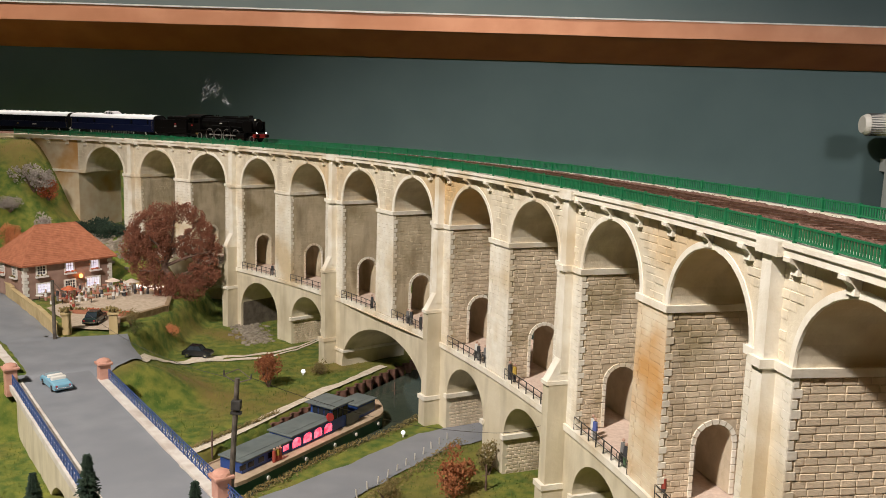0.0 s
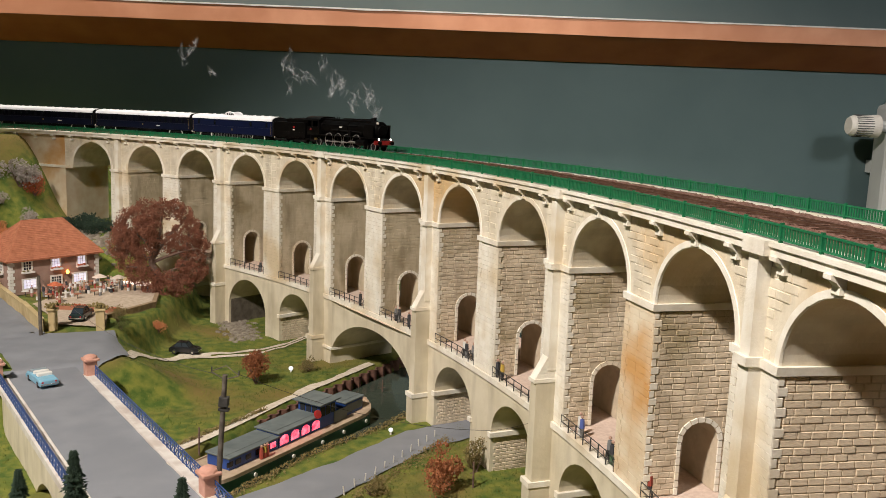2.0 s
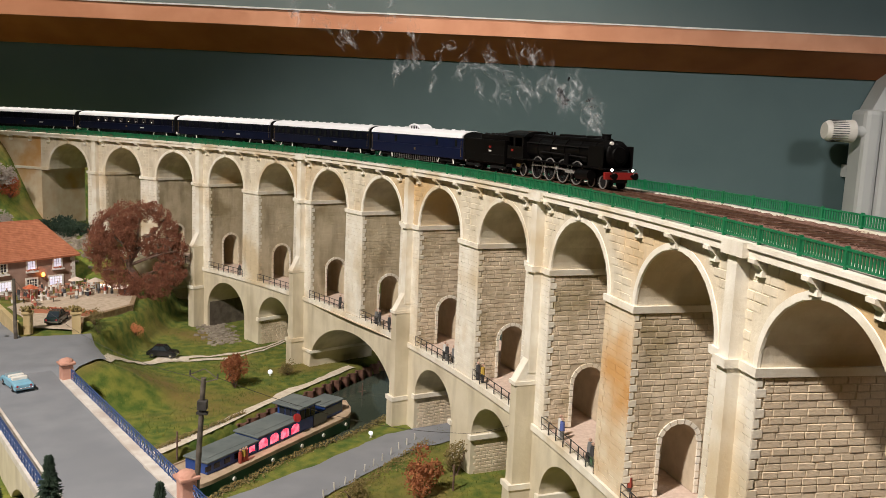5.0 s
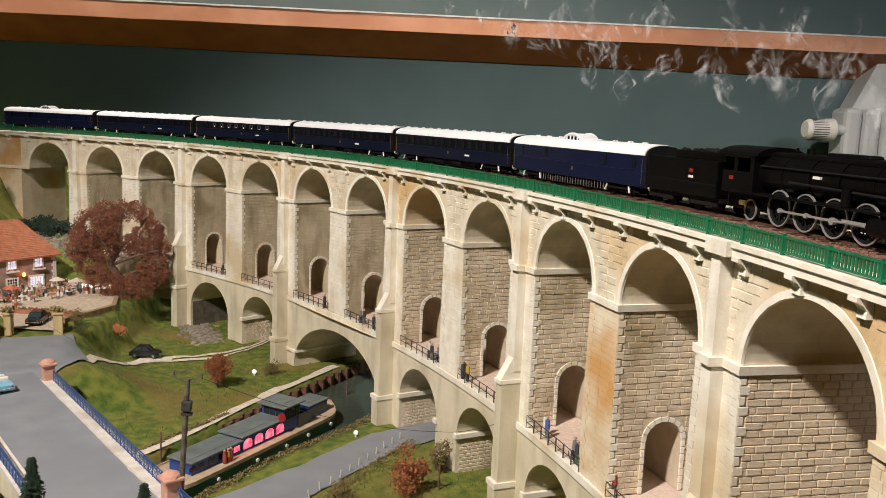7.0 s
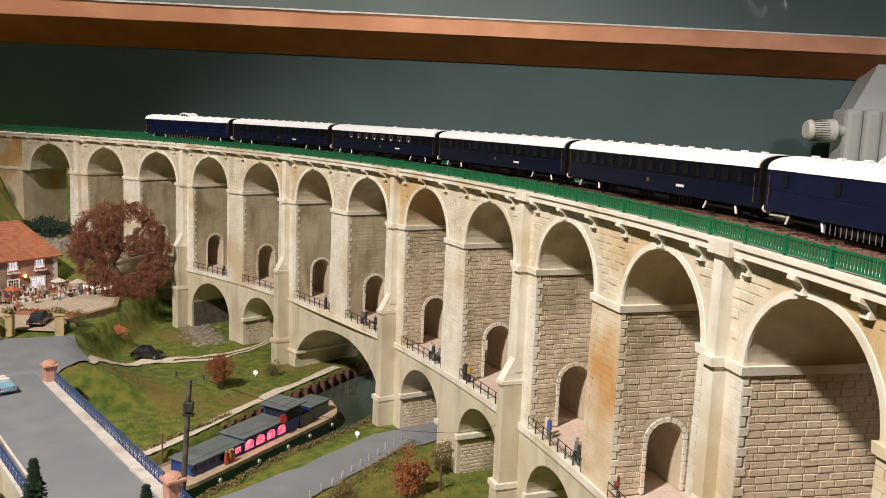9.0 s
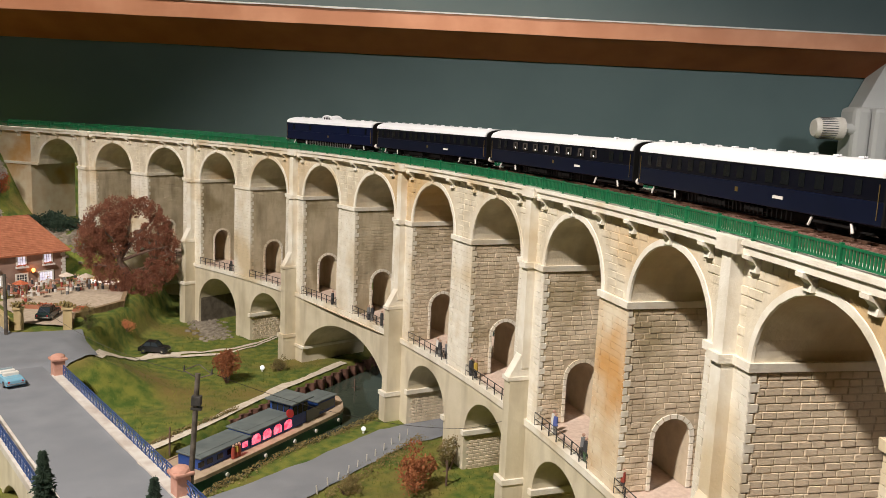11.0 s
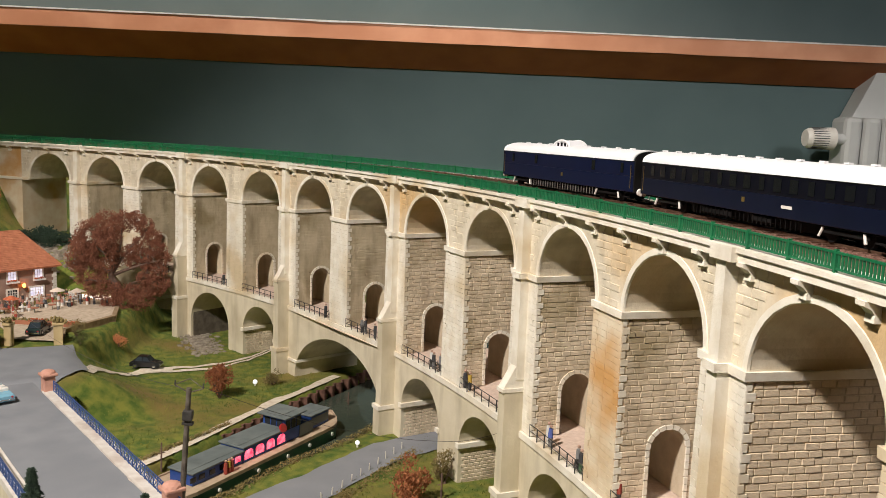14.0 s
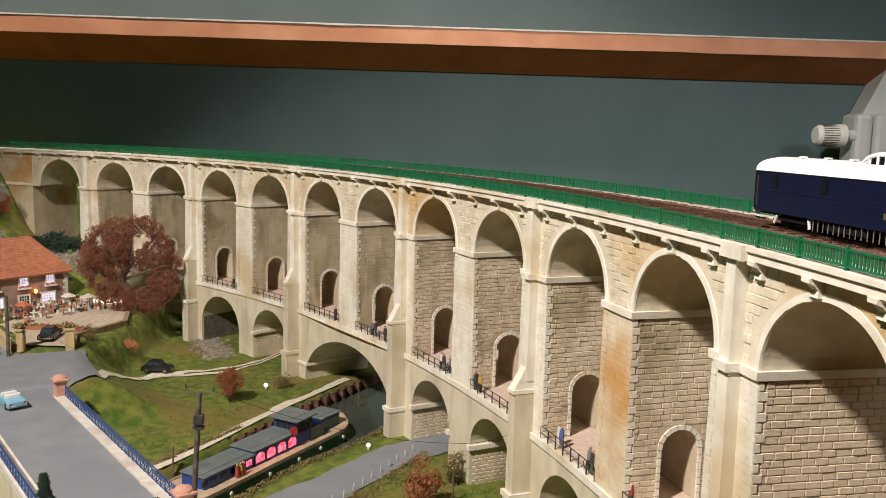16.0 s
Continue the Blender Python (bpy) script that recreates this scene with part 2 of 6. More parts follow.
def arch_wall(a0, a1, z0, z1, opening, d0, d1, place, name, material, parent=viaduct, label="", n=22):
    """A wall from a0 to a1, d0 to d1 deep, with one arched opening (centre, half width, springing, rise)."""
    c, hw, zs, rise = opening
    aa = [a0] + [c - hw * math.cos(math.pi * i / n) for i in range(n + 1)] + [a1]
    low = [z0] + [zs + rise * math.sin(math.pi * i / n) for i in range(n + 1)] + [z0]
    vs, fs = [], []

    def quad(*p):
        k = len(vs)
        vs.extend(place(*q) for q in p)
        fs.append((k, k + 1, k + 2, k + 3))
    for d in (d0, d1):
        quad((a0, d, z0), (c - hw, d, z0), (c - hw, d, z1), (a0, d, z1))
        quad((c + hw, d, z0), (a1, d, z0), (a1, d, z1), (c + hw, d, z1))
        for i in range(1, n + 1):
            quad((aa[i], d, low[i]), (aa[i + 1], d, low[i + 1]), (aa[i + 1], d, z1), (aa[i], d, z1))
    for i in range(1, n + 1):
        quad((aa[i], d0, low[i]), (aa[i + 1], d0, low[i + 1]), (aa[i + 1], d1, low[i + 1]), (aa[i], d1, low[i]))
    for a in (c - hw, c + hw):
        if zs > z0:
            quad((a, d0, z0), (a, d1, z0), (a, d1, zs), (a, d0, zs))
    for a in (a0, a1):
        quad((a, d0, z0), (a, d1, z0), (a, d1, z1), (a, d0, z1))
    quad((a0, d0, z1), (a1, d0, z1), (a1, d1, z1), (a0, d1, z1))
    return mesh_part(name, vs, fs, material, parent, label)


def bent_box(name, s0, s1, o0, o1, z0, z1, material, parent=viaduct, label="", flare=0.0, n=1, top=None):
    """A box along the curve; flare widens its foot, top narrows its upper outer edge."""
    vs, fs = [], []
    for i in range(n + 1):
        t = i / n
        for o, z, k in ((o0, z0, 1), (o1, z0, 1), (o1, z1, 0), (o0 if top is None else top, z1, 0)):
            s = (s0 - flare * k) * (1 - t) + (s1 + flare * k) * t
            vs.append(W(s, o, z))
    for i in range(n):
        for j in range(4):
            fs.append((4 * i + j, 4 * i + (j + 1) % 4, 4 * i + 4 + (j + 1) % 4, 4 * i + 4 + j))
    fs += [(0, 1, 2, 3), tuple(4 * n + j for j in (3, 2, 1, 0))]
    return mesh_part(name, vs, fs, material, parent, label)


def block(vs, fs, a0, a1, z0, z1, d, place, e=0.0006, back=0.0006):
    """A dressed stone with sloping edges, proud of the wall by d."""
    k = len(vs)
    for (a, z, q) in ((a0, z0, -back), (a1, z0, -back), (a1, z1, -back), (a0, z1, -back), (a0 + e, z0 + e, d), (a1 - e, z0 + e, d), (a1 - e, z1 - e, d), (a0 + e, z1 - e, d)):
        vs.append(place(a, q, z))
    fs.extend([(k + 4, k + 5, k + 6, k + 7), (k, k + 1, k + 5, k + 4), (k + 1, k + 2, k + 6, k + 5), (k + 2, k + 3, k + 7, k + 6), (k + 3, k, k + 4, k + 7)])


BLOCK_FACES = [(4, 5, 6, 7), (0, 1, 5, 4), (1, 2, 6, 5), (2, 3, 7, 6), (3, 0, 4, 7)]


def ground_at(s):
    """Height of the ground along the viaduct's foot."""
    u = s / PAIR
    return float(np.interp(u, [-1.2, -0.9, -0.45, 0, 0.6, 1, 2, 3, 4, 5, 7], [1.34, 1.32, 1.18, 1.16, 1.09, 1.055, 1.024, 1.02, 1.03, 1.03, 1.03]))


PAIRS = range(0, 7)
rng = random.Random(4)


def mid_pier(i):
    """Place of the plain pier between two pilaster piers; the last one in view stands a little further on."""
    return (i + 0.5) * PAIR + (0.010 if i == 5 else 0.0)


def viaduct_upper():
    for j in range(0, 14):
        i, odd = j // 2, j % 2
        # arch j lies before (even) or after pilaster i
        if odd:
            a0, a1 = i * PAIR + PC, mid_pier(i)
            o0, o1 = a0 + PH, a1 - MH
        else:
            a0, a1 = mid_pier(i - 1), i * PAIR + PC
            o0, o1 = a0 + MH, a1 - PH
        c, hw = (o0 + o1) / 2, (o1 - o0) / 2
        arch_wall(a0, a1, Z_IMP - 0.003, Z_TOP, (c, hw, Z_IMP, 0.048), 0, WIDE, W, "arch", STONE)
        # pale ring round the arch
        vs, fs, n = [], [], 32
        prof = ((0, 0.0007), (0.0042, 0.0007), (0.0046, -0.001), (-0.0003, -0.001))
        for q in range(n + 1):
            t = math.pi * q / n
            for rr, d in prof:
                w = rr + 0.0004 * noise.noise((c * 50, q * 0.8, rr * 300))
                vs.append(W(c - (hw + w) * math.cos(t), d, Z_IMP + (0.048 + w) * math.sin(t)))
        for q in range(n):
            for b in range(4):
                e = (b + 1) % 4
                fs.append((4 * q + b, 4 * q + e, 4 * q + 4 + e, 4 * q + 4 + b))
        mesh_part("arch_ring", vs, fs, STONE_W, viaduct)
        # courses of the spandrel
        vs, fs = [], []
        z, row = Z_IMP + 0.001, 0
        while z < Z_TOP - 0.004:
            h = 0.0056
            a = a0 + (0.007 if row % 2 else 0.0)
            while a < a1 - 0.004:
                b = min(a1, a + 0.0135)
                zz = z + h
                clear = all(((p - c) / (hw + 0.006)) ** 2 + ((r - Z_IMP) / 0.054) ** 2 > 1.0 for p in (a, b) for r in (z, zz))
                if clear:
                    block(vs, fs, a + 0.0002, b - 0.0002, z + 0.0002, zz - 0.0002, 0.0005 + rng.uniform(-0.0002, 0.0002), W, 0.00035)
                a = b
            z += h
            row += 1
        o = mesh_part("coursing", vs, fs, STONE, viaduct)
        o["kind"] = "stuff"


def pier(sc, hw, foot=Z_WALK):
    """A pier with a doorway for the walkway, brick faces, quoins and an impost."""
    door = (-0.043, 0.0150, Z_WALK + 0.0400, 0.0145)

    def place(a, d, z):
        k = 1 + 0.07 * (Z_IMP - z) / 0.14
        return W(sc + (d - sc) * k, a, z)
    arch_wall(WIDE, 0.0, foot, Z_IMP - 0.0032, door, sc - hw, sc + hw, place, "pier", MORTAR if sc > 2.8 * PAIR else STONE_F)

    def right(a, d, z):
        return place(a, sc + hw + d, z)

    def left(a, d, z):
        return place(a, sc - hw - d, z)

    def front(a, d, z):
        return W(sc + (a - sc) * (1 + 0.07 * (Z_IMP - z) / 0.14), d, z)
    for side, fn in (("right", right), ("left", left)):
        if side == "left" and sc < 1.0:
            continue
        vs, fs = [], []
        z, row = foot + 0.0005, 0
        h = 0.0044
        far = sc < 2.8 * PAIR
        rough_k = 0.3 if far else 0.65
        while z < Z_IMP - 0.006:
            a = WIDE + (0.003 if row % 2 else 0)
            while a < -0.0050:
                b = min(-0.0045, a + rng.uniform(0.0078, 0.0112))
                if -0.0045 - b < 0.003:
                    b = -0.0045
                inside = abs((a + b) / 2 - door[0]) < 0.0215 and z < door[2] + 0.0160
                if inside:
                    if (a + b) / 2 < door[0]:
                        b2 = min(b, door[0] - 0.0178)
                        if b2 - a > 0.002:
                            block(vs, fs, a, b2, z, z + h - 0.0003, 0.0004, fn, 0.0005)
                    else:
                        a2 = max(a, door[0] + 0.0178)
                        if b - a2 > 0.002:
                            block(vs, fs, a2, b, z, z + h - 0.0003, 0.0004, fn, 0.0005)
                else:
                    block(vs, fs, a + 0.0001, b - 0.0001, z + 0.0001, z + h - 0.0001, (0.0007 + rng.uniform(-0.0004, 0.0005)) * rough_k, fn, 0.00042)
                a = b
            z += h
            row += 1
        if side == "right" and abs(sc - 5 * PAIR) < 0.01:
            keep_v, keep_f = [], []
            for k in range(0, len(vs), 8):
                q = vs[k:k + 8]
                if q[0][2] > 1.150:
                    c0 = Vector(q[0])
                    o = mesh_part("brick", [Vector(p) - c0 for p in q], BLOCK_FACES, STONE_D, viaduct)
                    o.location = c0
                else:
                    b = len(keep_v)
                    keep_v += q
                    keep_f += [tuple(b + e for e in f) for f in BLOCK_FACES]
            vs, fs = keep_v, keep_f
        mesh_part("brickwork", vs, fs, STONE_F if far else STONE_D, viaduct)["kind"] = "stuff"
        # quoins at the front edge, door surround
        vs, fs = [], []
        z, row = foot + 0.0005, 0
        while z < Z_IMP - 0.006:
            block(vs, fs, -0.0060 + (0.0024 if row % 2 else 0), 0.0006, z, z + 0.0053, 0.0009, fn, 0.0004)
            z += 0.0057
            row += 1
        for q in range(9):
            t0, t1 = math.pi * q / 9 + 0.02, math.pi * (q + 1) / 9 - 0.02
            k = len(vs)
            for rr, d in ((0, 0.0012), (0.0034, 0.0012), (0.0034, -0.001), (0, -0.001)):
                for t in (t0, t1):
                    vs.append(fn(door[0] - (door[1] + rr) * math.cos(t), d, door[2] + (door[3] + rr) * math.sin(t)))
            for b in range(4):
                e = (b + 1) % 4
                fs.append((k + 2 * b, k + 2 * b + 1, k + 2 * e + 1, k + 2 * e))
        z = foot
        while z < door[2] - 0.001:
            for sg in (-1, 1):
                x0, x1 = door[0] + sg * door[1], door[0] + sg * (door[1] + 0.0034)
                block(vs, fs, min(x0, x1), max(x0, x1), z, z + 0.0054, 0.0011, fn, 0.0003)
            z += 0.0057
        mesh_part("quoin_column", vs, fs, STONE_W, viaduct)["kind"] = "stuff"
    # front facing
    vs, fs = [], []
    z, row = foot + 0.0005, 0
    while z < Z_IMP - 0.006:
        e = hw - (0.0075 if row % 2 else 0.0055)
        block(vs, fs, sc - hw - 0.0008, sc - e - 0.0002, z, z + 0.0048, 0.0007, front, 0.00015)
        block(vs, fs, sc + e + 0.0002, sc + hw + 0.0008, z, z + 0.0048, 0.0007, front, 0.00015)
        n = 2
        for q in range(n):
            x0, x1 = sc - e + 2 * e * q / n, sc - e + 2 * e * (q + 1) / n
            block(vs, fs, x0 + 0.0001, x1 - 0.0001, z, z + 0.0049, 0.0005 + rng.uniform(-0.00008, 0.00008), front, 0.00012)
        z += 0.0049
        row += 1
    mesh_part("facing", vs, fs, STONE_O if abs(sc - 4.5 * PAIR) < 0.01 else STONE_W, viaduct)["kind"] = "stuff"
    bent_box("impost", sc - hw - 0.0025, sc + hw + 0.0025, WIDE - 0.002, 0.0025, Z_IMP - 0.0045, Z_IMP + 0.0005, STONE_W, flare=-0.0006)


def viaduct_piers():
    for i in range(0, 7):
        sp = i * PAIR + PC
        pier(sp, PH)
        pier(mid_pier(i), MH)
        # pilaster above, buttress below
        x0, x1 = i * PAIR - 0.001, i * PAIR + 0.0085
        bent_box("pilaster", x0, x1, -0.002, 0.0085, 1.18, Z_TOP, STONE_W, label="pale stone pilaster", flare=0.0012)
        bent_box("pilaster_impost", x0 - 0.0018, x1 + 0.0018, -0.002, 0.0112, Z_IMP - 0.0042, Z_IMP + 0.0008, STONE_W)
        if i == 0:
            bent_box("pilaster_foot", x0, x1, -0.002, 0.0065, 1.10, 1.18, STONE_W, flare=0.001)
            continue
        bent_box("buttress_cap", x0 - 0.0015, x1 + 0.0015, 0.0212, -0.002, 1.169, 1.1725, STONE_W)
        bent_box("buttress_slope", x0 - 0.0005, x1 + 0.0005, 0.0200, -0.002, 1.1725, 1.192, STONE_W, top=0.0088)
        bent_box("buttress", x0 - 0.001, x1 + 0.001, -0.002, 0.0190, 0.99, 1.171, STONE_L, label="pale stone buttress", flare=0.002)
        zf = ground_at(sp) + 0.03
        bent_box("buttress_band", x0 - 0.004, x1 + 0.004, -0.002, 0.0230, zf + 0.012, zf + 0.017, STONE_W)
        bent_box("buttress_foot", x0 - 0.003, x1 + 0.003, -0.002, 0.0215, 0.99, zf + 0.012, STONE_L)


def viaduct_lower():
    for i in range(-1, 6):
        s0, s1 = i * PAIR + PC, (i + 1) * PAIR + PC
        mid = mid_pier(i)
        if i == 2:
            arch_wall(s0, s1, 0.99, Z_WALK - 0.006, ((s0 + s1) / 2 + 0.002, 0.118, 1.034, 0.074), 0.001, WIDE, W, "lower_wall", STONE_L, n=36)
            bent_box("impost", s0 + 0.008, s0 + 0.034, -0.1, 0.0035, 1.052, 1.056, STONE_W)
        else:
            for a0, a1 in ((s0, mid), (mid, s1)):
                c = (a0 + a1) / 2 + (0.002 if a0 == s0 else -0.002)
                zs, rise, hw = 1.073, 0.042, 0.0455
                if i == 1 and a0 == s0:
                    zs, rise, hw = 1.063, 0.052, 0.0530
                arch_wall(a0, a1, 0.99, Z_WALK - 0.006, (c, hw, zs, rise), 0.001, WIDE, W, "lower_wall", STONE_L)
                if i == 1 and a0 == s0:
                    # added dark lining stands in for the shade inside this opening
                    bent_box("shade_lining", c - hw - 0.002, c - hw + 0.0012, -0.003, WIDE + 0.004, 0.99, zs + 0.02, JAMB_SHADE, label="added dark lining painted as shade inside the arch")
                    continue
                for ss in (c - hw, c + hw):
                    bent_box("impost", ss - 0.0035, ss + 0.0035, -0.1, 0.0035, zs - 0.004, zs + 0.001, STONE_W)
                # bricks of the left jamb
                vs, fs = [], []
                z, row = 1.0, 0
                while z < zs - 0.006:
                    a = -0.1 + (0.005 if row % 2 else 0)
                    while a < -0.006:
                        block(vs, fs, a, a + 0.0072, z, z + 0.0036, 0.0005, lambda p, d, q, c=c, hw=hw: W(c - hw + d, p, q), 0.0005)
                        a += 0.0075
                    z += 0.0039
                    row += 1
                mesh_part("brickwork", vs, fs, STONE_D, viaduct)["kind"] = "stuff"
        bent_box("walkway_edge", s0, s1, 0.003, -0.006, Z_WALK - 0.006, Z_WALK, STONE_W, n=8)
        bent_box("walkway", s0, s1, -0.006, WIDE, Z_WALK - 0.008, Z_WALK - 0.0006, WALKWAY, label="pinkish gravel walkway", n=8)
        # walkway rail between the piers
        for q, (a0, a1) in enumerate(((s0 + PH + 0.001, mid - MH - 0.001), (mid + MH + 0.001, s1 - 0.012))):
            bm, posts = bmesh.new(), []
            n = 7
            for k in range(n + 1):
                s = a0 + (a1 - a0) * k / n
                x, y, h = on_curve(s, 0.0005)
                posts.append((x, y))
                if k:
                    for zz in (0.0055, 0.0115):
                        cyl(bm, (px, py, Z_WALK + zz), (x, y, Z_WALK + zz), 0.00042, seg=5)
                px, py = x, y
            rail = part("walkway_rail", bm, DARKIRON, viaduct, "thin dark iron walkway rail")
            for x, y in posts:
                part("post", box(bmesh.new(), x - 0.0005, x + 0.0005, y - 0.0005, y + 0.0005, Z_WALK, Z_WALK + 0.0118), DARKIRON, rail)


DARKIRON = mat("dark_iron", (0.03, 0.028, 0.025), (0.06, 0.055, 0.05), 0.6, 200)


def viaduct_deck():
    S0, S1 = -1.05 * PAIR, 6.5 * PAIR
    bent_box("end_wall", -1.2 * PAIR, -0.5 * PAIR, WIDE, 0.0, 1.05, Z_TOP, STONE_O, label="orange-stained stone end wall", n=6)
    bent_box("end_string_course", -0.85 * PAIR, -0.43 * PAIR, -0.01, 0.002, Z_IMP - 0.005, Z_IMP, STONE_W, n=4)
    for o0, o1 in ((0.0075, -0.012), (WIDE - 0.0075, WIDE + 0.012)):
        s = S0
        while s < S1:
            e = s + PAIR / 2
            bent_box("cornice", s, e, o0, o1, Z_TOP, Z_CORN - 0.0025, STONE_W, n=4)
            bent_box("coping", s, e, o0 + (0.0015 if o0 > 0 else -0.0015), o1, Z_CORN - 0.0025, Z_CORN, STONE_W, n=4)
            s = e
    for i in range(0, 7):
        bent_box("refuge", i * PAIR - 0.004, i * PAIR + 0.018, 0.0115, -0.01, Z_TOP - 0.0005, Z_CORN + 0.0003, STONE_W, n=2)
    # corbels
    k = 0
    for i in range(-1, 7):
        for q in range(6):
            s = (i + q / 6) * PAIR + 0.022
            if s < S0:
                continue
            vs, fs = [], []
            prof = [(-0.001, Z_TOP), (0.0085, Z_TOP), (0.0085, Z_TOP - 0.0022), (0.0055, Z_TOP - 0.0035), (0.0032, Z_TOP - 0.006), (0.0036, Z_TOP - 0.0095), (-0.001, Z_TOP - 0.0095)]
            for ds in (-0.0032, 0.0032):
                for o, z in prof:
                    vs.append(W(s + ds, o, z))
            n = len(prof)
            fs = [tuple(range(n)), tuple(range(2 * n - 1, n - 1, -1))] + [(j, (j + 1) % n, n + (j + 1) % n, n + j) for j in range(n)]
            mesh_part("corbel", vs, fs, STONE_W, viaduct)
    bent_box("deck", -1.5 * PAIR, S1, -0.010, WIDE + 0.010, Z_TOP - 0.004, Z_CORN - 0.001, STONE, n=60)
    # ballast bed with loose stones
    vs, fs = [], []
    n = 900
    lo, hi = -2.3, S1
    prof = [(-0.0125, Z_CORN - 0.001), (-0.018, Z_CORN + 0.0018), (-0.038, Z_CORN + 0.0022), (-0.072, Z_CORN + 0.0022), (-0.092, Z_CORN + 0.0018), (-0.0975, Z_CORN - 0.001)]
    for i in range(n + 1):
        s = lo + (hi - lo) * i / n
        for o, z in prof:
            vs.append(W(s, o + rng.uniform(-0.0008, 0.0008), z + rng.uniform(-0.0006, 0.0006)))
    k = len(prof)
    for i in range(n):
        for j in range(k - 1):
            fs.append((i * k + j, i * k + j + 1, (i + 1) * k + j + 1, (i + 1) * k + j))
    mesh_part("ballast_bed", vs, fs, BALLAST, viaduct, "reddish brown model ballast")
    vs, fs = [], []
    for i in range(9000):
        s, o = rng.uniform(-0.3, S1), rng.choice((rng.uniform(-0.04, -0.012), rng.uniform(-0.098, -0.012)))
        r = rng.uniform(0.0005, 0.0011)
        z = Z_CORN + float(np.interp(-o, [0.0125, 0.018, 0.038, 0.072, 0.092, 0.0975], [-0.001, 0.0018, 0.0022, 0.0022, 0.0018, -0.001])) + r * 0.4
        b = len(vs)
        for q in ((1, 0, 0), (-0.8, 0.3, 0), (0, 1, 0.2), (0.1, -1, 0), (0.1, 0, 0.9), (0, 0.1, -0.9)):
            vs.append(W(s + q[0] * r, o + q[1] * r, z + q[2] * r * 0.8))
        for t in ((0, 2, 4), (2, 1, 4), (1, 3, 4), (3, 0, 4)):
            fs.append(tuple(b + e for e in t))
    mesh_part("ballast_layer", vs, fs, BALLAST, viaduct)["kind"] = "stuff"
    for o in (TRACK - 0.00825, TRACK + 0.00825):
        bent_box("rail", -2.3, S1, o - 0.0005, o + 0.0005, Z_CORN + 0.001, Z_CORN + 0.0040, RAIL, n=160)
    vs, fs = [], []
    s = -2.3
    while s < S1:
        b = len(vs)
        for z in (Z_CORN + 0.0, Z_CORN + 0.0028):
            for ds, o in ((-0.0014, -0.015), (0.0014, -0.015), (0.0014, 0.015), (-0.0014, 0.015)):
                vs.append(W(s + ds, TRACK + o, z))
        fs += [(b, b + 1, b + 5, b + 4), (b + 1, b + 2, b + 6, b + 5), (b + 2, b + 3, b + 7, b + 6), (b + 3, b, b + 4, b + 7), (b + 4, b + 5, b + 6, b + 7)]
        s += 0.007
    mesh_part("track_bed", vs, fs, RAIL, viaduct)["kind"] = "stuff"


def railings():
    S0, step = -1.05 * PAIR, PAIR / 8
    n = int((6.5 * PAIR - S0) / step)
    for o in (0.0045, WIDE - 0.0045):
        for q in range(n):
            s0 = S0 + q * step
            vs, fs = [], []

            def bar(sa, sb, z0, z1, w):
                b = len(vs)
                for z in (z0, z1):
                    for s, d in ((sa, -w), (sb, -w), (sb, w), (sa, w)):
                        vs.append(W(s, o + d, z))
                fs.extend([(b, b + 1, b + 5, b + 4), (b + 1, b + 2, b + 6, b + 5), (b + 2, b + 3, b + 7, b + 6), (b + 3, b, b + 4, b + 7), (b + 4, b + 5, b + 6, b + 7), (b, b + 3, b + 2, b + 1)])
            bar(s0, s0 + step, Z_CORN + 0.0084, Z_CORN + 0.0095, 0.0007)
            bar(s0, s0 + step, Z_CORN + 0.0012, Z_CORN + 0.0022, 0.0005)
            bar(s0 - 0.0007, s0 + 0.0007, Z_CORN - 0.001, Z_CORN + 0.0104, 0.0009)
            panel = mesh_part("railing_panel", vs, fs, GREEN, viaduct, "green painted railing panel")
            near = o > 0 and 3.4 * PAIR < s0 < 5.4 * PAIR
            vs, fs = [], []
            for k in range(1, 15):
                s = s0 + step * k / 15
                bar(s - 0.00060, s + 0.00060, Z_CORN + 0.002, Z_CORN + 0.0086, 0.0003)
                if near:
                    mesh_part("baluster", vs, fs, GREEN, panel)
                    vs, fs = [], []
            if not near:
                mesh_part("panel_infill", vs, fs, GREEN, panel)["kind"] = "stuff"


viaduct_upper()
viaduct_piers()
viaduct_lower()
viaduct_deck()
railings()


# ---- ground ----
CAN_A, CAN_D = Vector((-0.205, 0.866)), Vector((0.508, 0.861))
BR_O, BR_D, BR_N = Vector((-0.2277, 0.6473)), Vector((-0.587, 0.8096)), Vector((-0.8096, -0.587))
WATER_Z, ROAD_Z = 1.012, 1.085


def canal_side(x, y):
    p = Vector((x, y)) - CAN_A
    return p.x * CAN_D.y - p.y * CAN_D.x      # + towards the towpath


def road_side(x, y):
    """Distance to the right of the road's middle line."""
    p = Vector((x, y)) - BR_O
    return -(p.x * BR_N.x + p.y * BR_N.y)


def road_along(x, y):
    p = Vector((x, y)) - BR_O
    return p.dot(BR_D)


def bank_in(x, y):
    """How far the field's bank stands in front of its line, narrowing the canal near the road bridge."""
    return 0.014 * (1 - sm(((x - CAN_A.x) * CAN_D.x + (y - CAN_A.y) * CAN_D.y) / 0.22))


